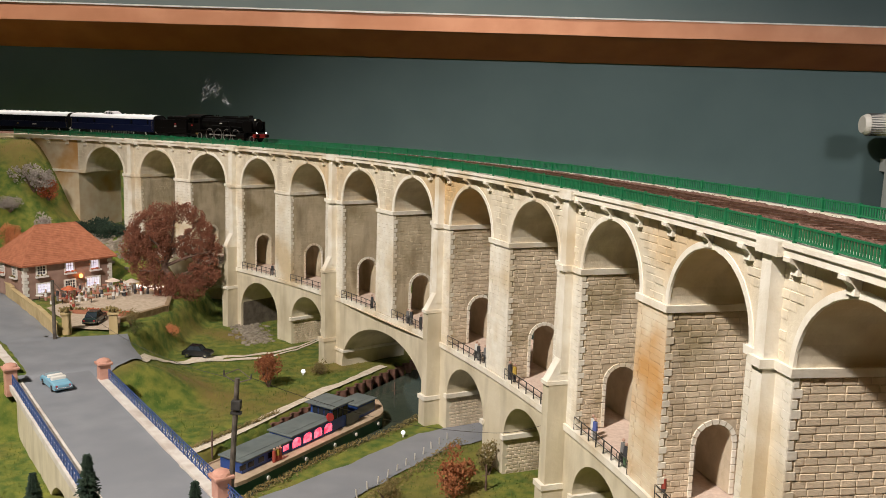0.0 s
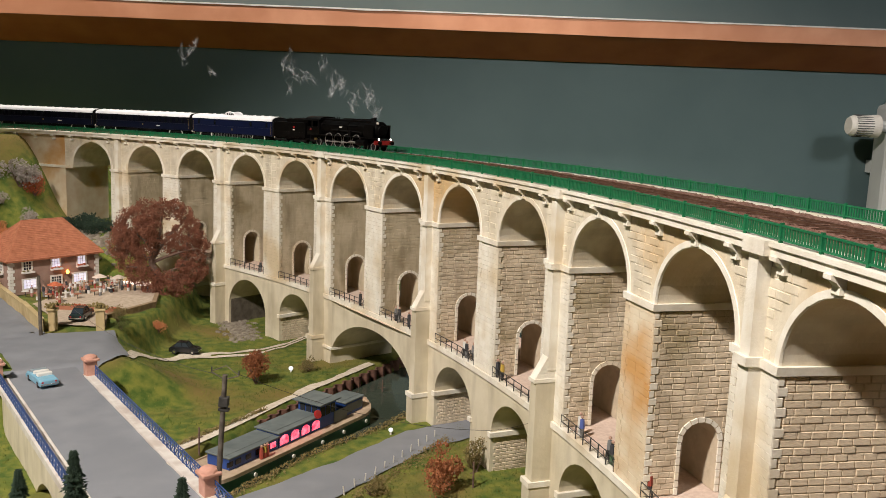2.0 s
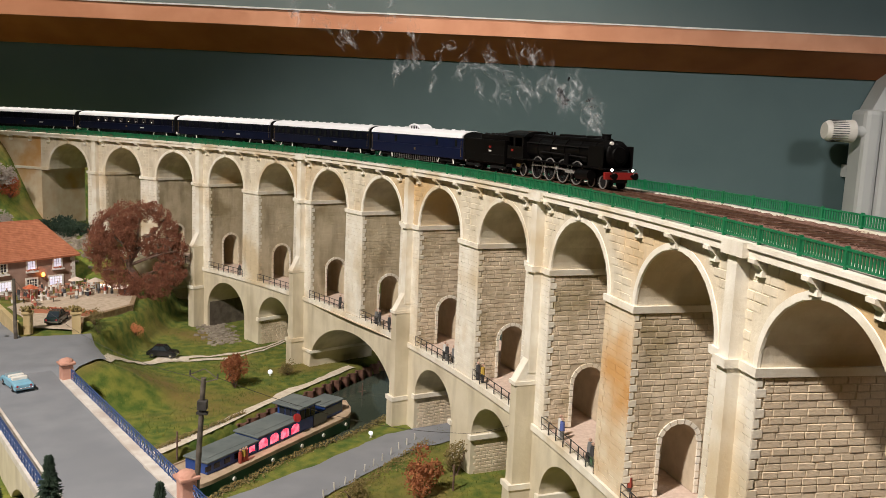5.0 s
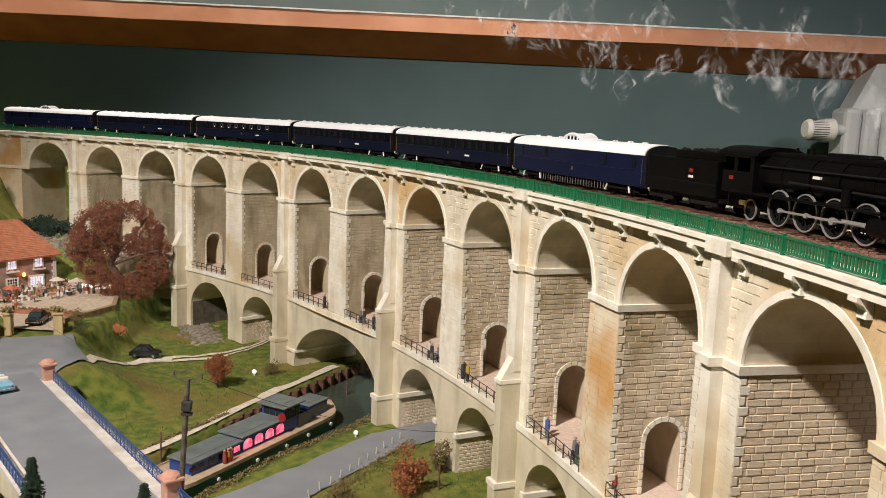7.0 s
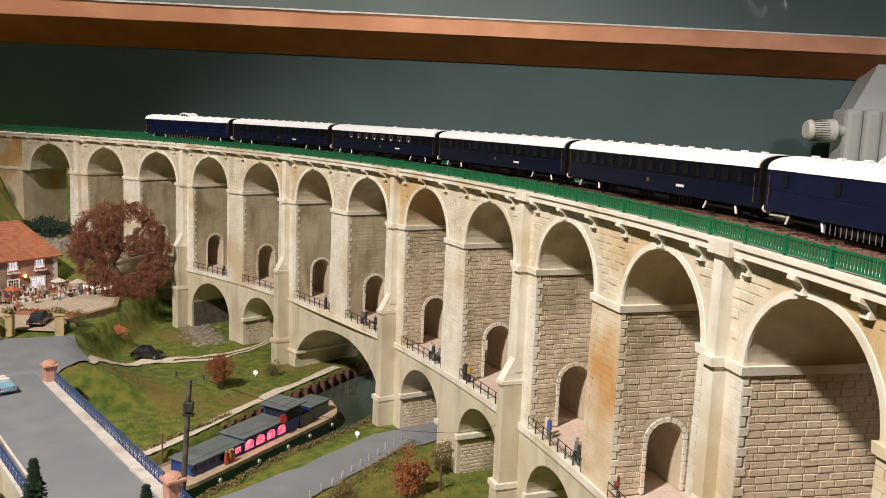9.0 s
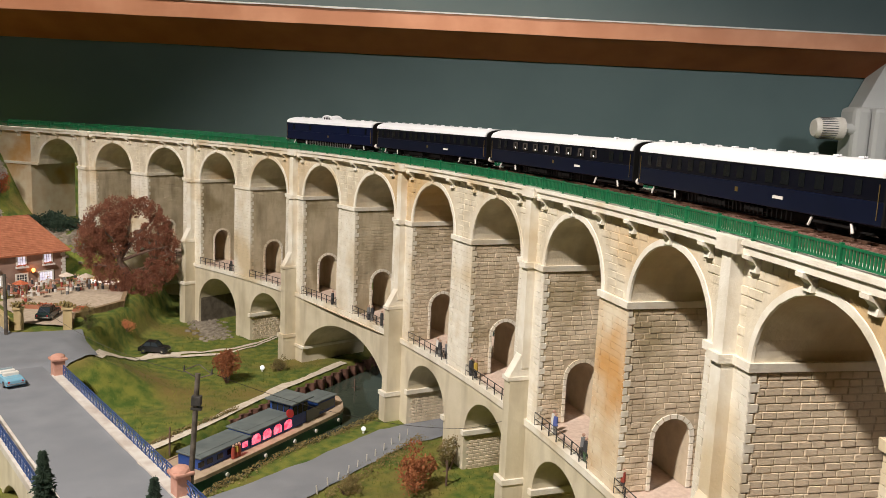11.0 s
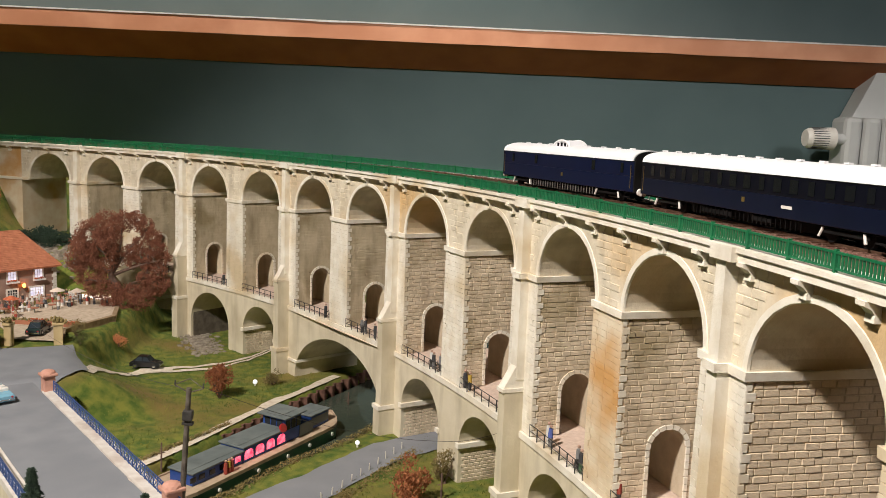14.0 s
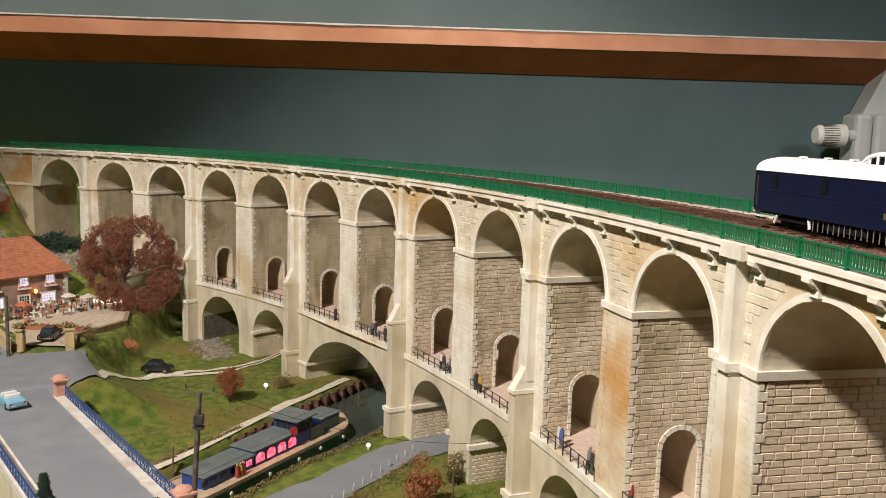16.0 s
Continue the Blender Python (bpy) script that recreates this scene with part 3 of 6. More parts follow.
def height(x, y):
    a, r = road_along(x, y), road_side(x, y)
    h = 1.03
    # causeway and house plateau
    up = sm((a - 0.34) / 0.05) * (1 - sm((r - 0.085 + 0.03 * sm((a - 0.5) / 0.1)) / 0.13)) * sm((r + 0.2) / 0.10)
    plat = sm((-x - 0.405) / 0.03) * sm((y - 1.03) / 0.08) * (1 - sm((y - 1.50) / 0.06))
    h += 0.053 * max(up, plat)
    # field swells a little
    h += 0.004 * noise.noise((x * 9, y * 9, 1)) * sm((canal_side(x, y) * -1 - 0.07) / 0.1)
    # hill behind
    if y > 1.36:
        h = max(h, 1.03 + 0.13 * sm((-x - 0.36) / 0.26) * sm((y - 1.40) / 0.17) + 0.17 * sm((-x - 0.70) / 0.14) * sm((y - 1.47) / 0.22))
    # canal
    cs = canal_side(x, y)
    d = cs - 0.005 - 0.018 * sm((y - 0.86) / 0.12) if cs > 0 else -cs + bank_in(x, y)
    h = h * sm((d - 0.050) / 0.012) + 0.985 * (1 - sm((d - 0.050) / 0.012))
    h += 0.0016 * noise.noise((x * 45, y * 45, 0)) * sm((d - 0.06) / 0.01)
    return h


def build_ground():
    x0, x1, y0, y1, st = -1.9, 1.0, 0.30, 2.05, 0.0085
    nx, ny = int((x1 - x0) / st), int((y1 - y0) / st)
    vs = [(x0 + st * i, y0 + st * j, height(x0 + st * i, y0 + st * j)) for j in range(ny + 1) for i in range(nx + 1)]
    fs = [(j * (nx + 1) + i, j * (nx + 1) + i + 1, (j + 1) * (nx + 1) + i + 1, (j + 1) * (nx + 1) + i) for j in range(ny) for i in range(nx)]
    g = mesh_part("ground", vs, fs, GRASS, smooth=True)
    tagged(g, "green and ochre static grass on the model landscape", kind="structure")
    # timber frame that carries the landscape
    t = boxes("layout_table", (-1.9, 1.0, 0.30, 0.33, 0.0, 0.98), (-1.9, 1.0, 2.0, 2.045, 0.0, 0.98), (-1.9, 1.0, 0.33, 2.0, 0.93, 0.98), material=TIMBER)
    tagged(t, "plain timber table that carries the model landscape", "table")
    # water
    a, b = CAN_A - CAN_D * 0.55, CAN_A + CAN_D * 1.0
    n = Vector((CAN_D.y, -CAN_D.x)) * 0.09
    w = mesh_part("water", [(*(a - n), WATER_Z), (*(a + n), WATER_Z), (*(b + n), WATER_Z), (*(b - n), WATER_Z)], [(0, 1, 2, 3)], WATER)
    tagged(w, "still murky green canal water", kind="structure")


def strip(name, pts, material, label, lift=0.0016, seg=0.012, flat=None, cross=4):
    """A ribbon over the ground: pts are left x, y, right x, y."""
    rows = []
    for p, q in zip(pts[:-1], pts[1:]):
        n = max(1, int(max(math.hypot(q[0] - p[0], q[1] - p[1]), math.hypot(q[2] - p[2], q[3] - p[3])) / seg))
        for i in range(n):
            rows.append([p[k] + (q[k] - p[k]) * i / n for k in range(4)])
    rows.append(list(pts[-1]))
    vs, fs = [], []
    for r in rows:
        for c in range(cross + 1):
            x, y = r[0] + (r[2] - r[0]) * c / cross, r[1] + (r[3] - r[1]) * c / cross
            if c in (0, cross):
                x += 0.002 * noise.noise((x * 60, y * 60, 2))
                y += 0.002 * noise.noise((x * 60, y * 60, 9))
            vs.append((x, y, (height(x, y) if flat is None else flat) + lift))
    k = cross + 1
    for i in range(len(rows) - 1):
        for c in range(cross):
            fs.append((i * k + c, i * k + c + 1, (i + 1) * k + c + 1, (i + 1) * k + c))
    o = mesh_part(name, vs, fs, material, smooth=True)
    return tagged(o, label, kind="structure")


def roads():
    # bridge deck and the road beyond it
    def at(a, r):
        p = BR_O + BR_D * a - BR_N * r
        return p.x, p.y
    strip("road", [(*at(a, -0.0375), *at(a, 0.0375)) for a in (-0.32, 0.1, 0.403)], ASPHALT, "smooth grey model road over the bridge", flat=ROAD_Z, cross=2, lift=0.0)
    strip("road", [(*at(0.366, -0.0375), *at(0.366, 0.0375)), (-0.49, 0.965, -0.392, 1.01), (-0.53, 1.02, -0.383, 1.05), (-0.575, 1.08, -0.44, 1.15), (-0.60, 1.11, -0.522, 1.12), (-0.93, 1.52, -0.80, 1.50)], ASPHALT, "smooth grey model road past the house", lift=0.0026, cross=14)
    strip("pavement", [(-0.392, 1.045, -0.376, 1.040), (-0.399, 1.10, -0.384, 1.10), (-0.394, 1.165, -0.379, 1.160), (-0.372, 1.215, -0.362, 1.200), (-0.325, 1.236, -0.325, 1.216)], SAND, "pale sandy field track joining the road", lift=0.0018, cross=2)
    for k, o in enumerate((0.0, 0.016)):
        c = [(-0.372, 1.200 + o), (-0.335, 1.214 + o), (-0.300, 1.226 + o), (-0.262, 1.240 + o * 1.3), (-0.225, 1.285 + o), (-0.196, 1.355 + o)]
        strip("pavement", [(x, y - 0.0048, x, y + 0.0048) for x, y in c], SAND, "thin pale wheel track in the grass", lift=0.0014, cross=2)
    strip("kerb", [(-0.689, 1.194, -0.677, 1.198), (-0.509, 0.961, -0.497, 0.965)], KERB, "pale stone kerb of the road beyond the bridge", lift=0.0, flat=ROAD_Z + 0.0050, cross=2)
    # towpath road beside the canal
    strip("road", [(-0.26, 0.69, -0.17, 0.67), (-0.186, 0.750, -0.082, 0.768), (-0.097, 0.846, -0.040, 0.830), (-0.022, 0.944, 0.012, 0.902), (0.06, 0.995, 0.085, 0.95), (0.16, 1.06, 0.19, 1.02)], ASPHALT, "narrow grey towpath road beside the canal", lift=0.0016)
    # sandy bank on the far side
    c = []
    for k in range(14):
        p = CAN_A + CAN_D * (-0.03 + 0.03 * k)
        n = Vector((-CAN_D.y, CAN_D.x))
        near = bank_in(p.x, p.y)
        a, b = p + n * (0.0640 - near), p + n * (0.0765 - near + 0.003 * math.sin(k * 1.7))
        c.append((b.x, b.y, a.x, a.y))
    strip("pavement", c, SAND, "pinkish sandy canal bank path", lift=0.0016, cross=5)
    # steel piling of the bank, corrugated
    vs, fs = [], []
    n = Vector((-CAN_D.y, CAN_D.x))
    for k in range(190):
        p = CAN_A + CAN_D * (0.09 + 0.0024 * k)
        p += n * (0.0555 - bank_in(p.x, p.y) + 0.0028 * math.tanh(2.5 * math.sin(k * 0.75)))
        vs += [(p.x, p.y, 0.995), (p.x, p.y, 1.0275), (p.x + n.x * 0.003, p.y + n.y * 0.003, 1.0275)]
        if k:
            b = 3 * (k - 1)
            fs += [(b, b + 3, b + 4, b + 1), (b + 1, b + 4, b + 5, b + 2)]
    tagged(mesh_part("sheet_piling", vs, fs, RUST), "rust-brown corrugated sheet piling along the canal bank", "piling")


RUST = mat("rust_brown", (0.10, 0.045, 0.03), (0.20, 0.10, 0.07), 0.85, 150, bump=0.3)
SALMON = mat("salmon_stone", (0.52, 0.26, 0.19), (0.60, 0.33, 0.25), 0.85, 120, bump=0.3)
BLUE = mat("blue_iron", (0.02, 0.05, 0.16), (0.035, 0.08, 0.24), 0.5, 150)
OCHRE_D = mat("brown_rubble_wall", (0.24, 0.16, 0.09), (0.34, 0.24, 0.14), 0.9, 150, bump=0.6)
OCHRE = mat("ochre_render", (0.50, 0.38, 0.19), (0.60, 0.47, 0.26), 0.9, 80, bump=0.3, c3=(0.40, 0.29, 0.14), s3=20)


def bridge():
    b = empty("road_bridge", Matrix(), "cream stone road bridge with blue iron railings", "bridge")

    def place(a, d, z):
        p = BR_O + BR_D * a + BR_N * d
        return (p.x, p.y, z)
    arch_wall(-0.32, 0.352, 0.985, ROAD_Z - 0.0005, (0.125, 0.062, 1.0, 0.052), 0.0475, -0.0475, place, "bridge_wall", STONE_L, b, n=28)
    for sg, nm in ((1, "left"), (-1, "right")):
        vs, fs = [], []
        end = 0.372 if sg > 0 else 0.340
        for k in range(19):
            a = -0.32 + (end + 0.32) * k / 18
            for d, z in ((0.0372, ROAD_Z - 0.002), (0.0372, ROAD_Z + 0.0018), (0.0520, ROAD_Z + 0.0018), (0.0520, ROAD_Z - 0.005), (0.0478, ROAD_Z - 0.0075), (0.044, ROAD_Z - 0.0075)):
                vs.append(place(a, sg * (d + 0.0004 * noise.noise((a * 40, d, z * 50))), z))
        for k in range(18):
            for j in range(6):
                fs.append((6 * k + j, 6 * k + (j + 1) % 6, 6 * k + 6 + (j + 1) % 6, 6 * k + 6 + j))
        mesh_part("kerb", vs, fs, KERB, b, "pale stone kerb")
        # railing: rails, posts and lattice
        vs, fs = [], []

        def bar(p, q, w):
            p, q = Vector(p), Vector(q)
            t = (q - p).normalized()
            u = t.orthogonal().normalized() * w
            v = t.cross(u)
            k = len(vs)
            for e in (p, q):
                vs.extend((e + u, e + v, e - u, e - v))
            fs.extend([(k + i, k + (i + 1) % 4, k + 4 + (i + 1) % 4, k + 4 + i) for i in range(4)])
        lo, hi, d = -0.020, end - 0.010, sg * (0.0490 if sg > 0 else 0.0470)
        z0, z1 = ROAD_Z + 0.0022, ROAD_Z + 0.0145
        for z in (z0 + 0.0008, z0 + 0.0095, z1):
            bar(place(lo - 0.3, d, z), place(hi, d, z), 0.00055)
        mesh_part("top_rail", vs, fs, BLUE, b, "blue iron rails")
        vs, fs = [], []
        n = 34
        for k in range(-28, n + 1):
            a = lo + (hi - lo) * k / n
            bar(place(a, d, z0 - 0.001), place(a, d, z1), 0.0006)
            if k < n:
                a2 = lo + (hi - lo) * (k + 1) / n
                bar(place(a, d, z0 + 0.0008), place(a2, d, z0 + 0.0095), 0.00042)
                bar(place(a2, d, z0 + 0.0008), place(a, d, z0 + 0.0095), 0.00042)
                bar(place((a + a2) / 2, d, z0 + 0.0095), place((a + a2) / 2, d, z1), 0.0004)
        o = mesh_part("lattice", vs, fs, BLUE, b, "blue iron lattice")
        o["kind"] = "stuff"
    for a, d in ((0.371, 0.0495), (0.340, -0.0440), (-0.028, -0.0440), (-0.085, 0.0495)):
        p = place(a, d, 0)
        bm = bmesh.new()
        box(bm, -0.0062, 0.0062, -0.0062, 0.0062, ROAD_Z - 0.012, ROAD_Z + 0.0185, bev=0.0006)
        box(bm, -0.0085, 0.0085, -0.0085, 0.0085, ROAD_Z + 0.0185, ROAD_Z + 0.0215, bev=0.0008)
        ball(bm, (0, 0, ROAD_Z + 0.0215), 0.0082, sz=0.55)
        part("pillar", bm, SALMON, b, "salmon stone gate pillar with a domed cap", pose(p[0], p[1], 0, 0, 0, 38))


build_ground()
roads()
bridge()

# ---- house and terrace ----
PINKWALL = mat("brown_pink_render", (0.30, 0.19, 0.15), (0.38, 0.25, 0.20), 0.9, 60, bump=0.2, c3=(0.26, 0.16, 0.12), s3=25)
ROOFTILE = mat("orange_roof_tile", (0.36, 0.125, 0.062), (0.46, 0.175, 0.092), 0.85, 130, bump=0.3, rand=0.12)
WHITEP = mat("white_paint", (0.72, 0.68, 0.62), (0.80, 0.77, 0.72), 0.6, 60)
GLOWWIN = mat("lit_window_pane", (0.55, 0.55, 0.85), (0.9, 0.85, 0.9), 0.4, 90, emit=0.9)
DARKWIN = mat("dark_window_pane", (0.02, 0.022, 0.03), None, 0.1)
LAMPGLOW = mat("orange_lamp_glow", (1.0, 0.28, 0.05), None, 0.5, emit=9.0)
WARMGLOW = mat("warm_white_glow", (1.0, 0.85, 0.75), None, 0.5, emit=1.3)
WOODM = mat("reddish_wood", (0.30, 0.11, 0.06), (0.42, 0.18, 0.10), 0.7, 90)
HZ = 1.0845
HOUSE = Matrix.Translation((-0.6764, 1.3375, HZ)) @ Matrix.Rotation(radians(51.5), 4, "Z")


def house():
    h = empty("house", HOUSE, "two-storey brown-pink house with an orange hipped tile roof", "house")
    wx, dy, ev, rd = 0.152, 0.106, 0.0605, 0.0535
    bm = bmesh.new()
    box(bm, 0, wx, 0, dy, 0, ev)
    part("wall", bm, PINKWALL, h)
    # hipped roof with courses of tiles
    ov = 0.007
    e = [(-ov, -ov), (wx + ov, -ov), (wx + ov, dy + ov), (-ov, dy + ov)]
    r0, r1 = (0.047, dy / 2), (wx - 0.034, dy / 2)
    zb, zt = ev - 0.003, ev + rd
    vs = [(*p, zb) for p in e] + [(*r0, zt), (*r1, zt)] + [(*p, zb - 0.002) for p in e]
    fs = [(0, 1, 5, 4), (1, 2, 5), (2, 3, 4, 5), (3, 0, 4), (6, 7, 8, 9), (0, 1, 7, 6), (1, 2, 8, 7), (2, 3, 9, 8), (3, 0, 6, 9)]
    roof = mesh_part("roof", vs, fs, ROOFTILE, h)
    vs, fs = [], []

    def tiles(a, b, c, d):
        a, b, c, d = (Vector(k) for k in (a, b, c, d))
        nrm = (b - a).cross(d - a).normalized()
        rows = 22
        for i in range(rows):
            t0, t1 = i / rows, (i + 1.1) / rows
            p0, p1 = a.lerp(d, t0), b.lerp(c, t0)
            q0, q1 = a.lerp(d, min(1, t1)), b.lerp(c, min(1, t1))
            n = max(1, int((p1 - p0).length / 0.0042))
            for k in range(n):
                u0, u1 = k / n + 0.03 / n, (k + 1) / n - 0.03 / n
                w = len(vs)
                vs.extend((p0.lerp(p1, u0) + nrm * 0.0009, p0.lerp(p1, u1) + nrm * 0.0009, q0.lerp(q1, u1) + nrm * 0.0003, q0.lerp(q1, u0) + nrm * 0.0003, p0.lerp(p1, u0) + nrm * 0.0002, p0.lerp(p1, u1) + nrm * 0.0002))
                fs.extend([(w, w + 1, w + 2, w + 3), (w + 4, w + 5, w + 1, w)])
    E, R0, R1 = [(*p, zb) for p in e], (*r0, zt), (*r1, zt)
    tiles(E[0], E[1], R1, R0)
    tiles(E[3], E[0], R0, R0)
    tiles(E[1], E[2], R1, R1)
    mesh_part("tiling", vs, fs, ROOFTILE, roof)["kind"] = "stuff"
    for p, q in ((E[0], R0), (E[1], R1), (R0, R1), (E[3], R0), (E[2], R1)):
        bm = bmesh.new()
        cyl(bm, p, q, 0.0013, seg=6)
        part("ridge", bm, ROOFTILE, roof)
    # quoins
    for cx, sx in ((0, 1), (wx, -1)):
        bm = bmesh.new()
        for k in range(11):
            w = 0.0075 if k % 2 else 0.005
            x0, x1 = sorted((cx - sx * 0.0008, cx + sx * w))
            box(bm, x0, x1, -0.0008, w, k * 0.0053 + 0.0002, k * 0.0053 + 0.005)
        part("quoin", bm, WHITEP, h, "pale corner stones")

    def window(x, z, w, hh, glass, boxed=True, side=False):
        m = Matrix.Translation((x, 0, z)) if not side else Matrix.Translation((0, x, z)) @ Matrix.Rotation(radians(-90), 4, "Z")
        win = part("window", box(bmesh.new(), -w / 2, w / 2, -0.0006, 0.0015, 0, hh), glass, h, m=m)
        fr = bmesh.new()
        for b in ((-w / 2 - 0.0026, -w / 2, -0.0016, 0.001, -0.0026, hh + 0.0026), (w / 2, w / 2 + 0.0026, -0.0016, 0.001, -0.0026, hh + 0.0026), (-w / 2, w / 2, -0.0016, 0.001, hh, hh + 0.0026), (-w / 2, w / 2, -0.0016, 0.001, -0.0026, 0)):
            box(fr, *b)
        part("window_surround", fr, WHITEP, win)
        fr = bmesh.new()
        n = max(2, round(w / 0.0045))
        for k in range(1, n):
            xx = -w / 2 + w * k / n
            box(fr, xx - 0.00045, xx + 0.00045, -0.0013, 0, 0, hh)
        for k in (1, 2):
            box(fr, -w / 2, w / 2, -0.0012, 0, hh * k / 3 - 0.0004, hh * k / 3 + 0.0004)
        part("window_frame", fr, WHITEP, win)
        if boxed:
            bm = bmesh.new()
            box(bm, -w / 2 - 0.004, w / 2 + 0.004, -0.006, -0.001, -0.0055, -0.0028)
            part("window_box", bm, WHITEP, win)
            bm = bmesh.new()
            for k in range(16):
                ball(bm, (rng.uniform(-w / 2 - 0.003, w / 2 + 0.003), rng.uniform(-0.006, -0.002), -0.0022 + rng.uniform(0, 0.002)), rng.uniform(0.0008, 0.0014), sub=1, jitter=0.4)
            part("box_plant", bm, LEAF_RED if x > 0.05 else LEAF_DRY, win, "small window box plants")
    window(0.028, 0.0405, 0.0125, 0.0130, DARKWIN)
    window(0.076, 0.0405, 0.0125, 0.0130, GLOWWIN)
    window(0.121, 0.0405, 0.0125, 0.0130, GLOWWIN)
    window(0.031, 0.010, 0.020, 0.0135, GLOWWIN, False)
    window(0.076, 0.011, 0.016, 0.0125, DARKWIN, False)
    window(0.117, 0.010, 0.022, 0.0135, GLOWWIN, False)
    for yy in (0.03, 0.075):
        window(yy, 0.038, 0.012, 0.013, DARKWIN, True, True)
    # wall lantern
    bm = bmesh.new()
    box(bm, 0.0915, 0.0945, -0.006, 0.0, 0.0255, 0.0268)
    lan = part("lantern", bm, DARKIRON, h)
    part("lantern_glass", ball(bmesh.new(), (0.093, -0.006, 0.030), 0.0028, sz=1.3), LAMPGLOW, lan, "glowing orange lantern glass")


LEAF_RED = mat("red_flock", (0.34, 0.07, 0.03), (0.55, 0.16, 0.07), 0.9, 200, rand=0.3)
LEAF_BROWN = mat("russet_flock", (0.16, 0.060, 0.036), (0.31, 0.125, 0.072), 0.95, 150, rand=0.4)
LEAF_ORANGE = mat("orange_flock", (0.50, 0.17, 0.06), (0.68, 0.30, 0.14), 0.9, 200, rand=0.25)
LEAF_RUST = mat("rusty_flock", (0.26, 0.085, 0.035), (0.44, 0.17, 0.07), 0.9, 200, rand=0.3)
LEAF_DRY = mat("dry_olive_flock", (0.16, 0.14, 0.05), (0.28, 0.20, 0.08), 0.95, 200, rand=0.3)
LEAF_GREY = mat("grey_blossom_flock", (0.36, 0.32, 0.29), (0.52, 0.46, 0.42), 0.95, 200, rand=0.3)
LEAF_GREEN = mat("dark_conifer_flock", (0.012, 0.03, 0.018), (0.035, 0.06, 0.035), 0.95, 200, rand=0.3)
LEAF_OLIVE = mat("olive_flock", (0.07, 0.10, 0.02), (0.16, 0.17, 0.045), 0.95, 200, rand=0.3)
BARK = mat("brown_bark", (0.10, 0.06, 0.045), (0.19, 0.12, 0.09), 0.9, 150, bump=0.4)
BARK_PALE = mat("pale_twig", (0.42, 0.30, 0.18), (0.52, 0.40, 0.26), 0.9, 150)

house()


def terrace():
    w = strip("pavement", [(-0.53, 1.165, -0.462, 1.165), (-0.545, 1.20, -0.475, 1.22), (-0.62, 1.29, -0.442, 1.315), (-0.60, 1.36, -0.452, 1.38), (-0.55, 1.45, -0.47, 1.43)], TERRACE, "pale sandy terrace before the house", lift=0.0032, cross=10)
    # low walls
    def wall(name, pts, hgt, material, label, thick=0.0045, cap=None):
        o = empty(name, Matrix(), label, "wall")
        for (xa, ya), (xb, yb) in zip(pts[:-1], pts[1:]):
            d = Vector((xb - xa, yb - ya))
            m = Matrix.Translation((xa, ya, 0)) @ Matrix.Rotation(math.atan2(d.y, d.x), 4, "Z")
            z = min(height(xa, ya), height(xb, yb))
            zt = max(height(xa, ya), height(xb, yb)) + hgt
            part("wall_section", box(bmesh.new(), -0.002, d.length + 0.002, -thick / 2, thick / 2, z - 0.012, zt, bev=0.0004), material, o, m=m)
            part("coping", box(bmesh.new(), -0.003, d.length + 0.003, -thick / 2 - 0.0012, thick / 2 + 0.0012, zt, zt + 0.0016, bev=0.0004), cap or material, o, m=m)
    wall("garden_wall", [(-0.532, 1.130), (-0.60, 1.222), (-0.70, 1.345), (-0.80, 1.475)], 0.020, OCHRE, "ochre rendered garden wall along the road")
    wall("terrace_wall", [(-0.462, 1.172), (-0.478, 1.215), (-0.437, 1.310), (-0.452, 1.372)], 0.005, OCHRE_D, "low rough stone wall round the terrace")
    wall("back_wall", [(-0.53, 1.44), (-0.47, 1.432)], 0.016, OCHRE, "low ochre wall behind the terrace")
    for x, y in ((-0.524, 1.148), (-0.463, 1.160)):
        bm = bmesh.new()
        z = height(x, y) - 0.004
        box(bm, -0.0058, 0.0058, -0.0058, 0.0058, z, z + 0.032, bev=0.0005)
        box(bm, -0.0075, 0.0075, -0.0075, 0.0075, z + 0.032, z + 0.035, bev=0.0006)
        p = part("gate_pillar", bm, OCHRE, None, "", pose(x, y, 0, 0, 0, 20))
        tagged(p, "square ochre gate pillar with a flat cap", "pillar", "gate pillars")
        bm = bmesh.new()
        for k in range(40):
            ball(bm, (rng.gauss(0, 0.0035), rng.gauss(0, 0.0035), rng.uniform(0, 0.006)), rng.uniform(0.0012, 0.0024), sub=1, jitter=0.5)
        f = part("flower_bowl", bm, LEAF_DRY, None, "", pose(x, y, z + 0.036))
        tagged(f, "small bowl of dry flowers on the gate pillar", "plant")
    # planter rail with tables
    def on_house(x, y, z=0.0):
        p = HOUSE @ Vector((x, y, z))
        return p.x, p.y, height(p.x, p.y) + 0.003
    for k in range(4):
        x, y = -0.553 + 0.0245 * k, 1.252 - 0.002 * k
        z = height(x, y) + 0.003
        bm = bmesh.new()
        box(bm, -0.0145, 0.0145, -0.002, 0.002, 0.0, 0.006, bev=0.0004)
        pl = part("planter", bm, WOODM, None, "", pose(x, y, z, 0, 0, -6))
        tagged(pl, "reddish wooden planter with small flowers", "planter", "terrace planters")
        bm = bmesh.new()
        for q in range(46):
            ball(bm, (rng.uniform(-0.014, 0.014), rng.gauss(0, 0.0012), 0.0065 + rng.uniform(0, 0.003)), rng.uniform(0.0008, 0.0016), sub=1, jitter=0.5)
        part("planter_flowers", bm, LEAF_RED if k % 2 else LEAF_DRY, pl, "dry red flowers")
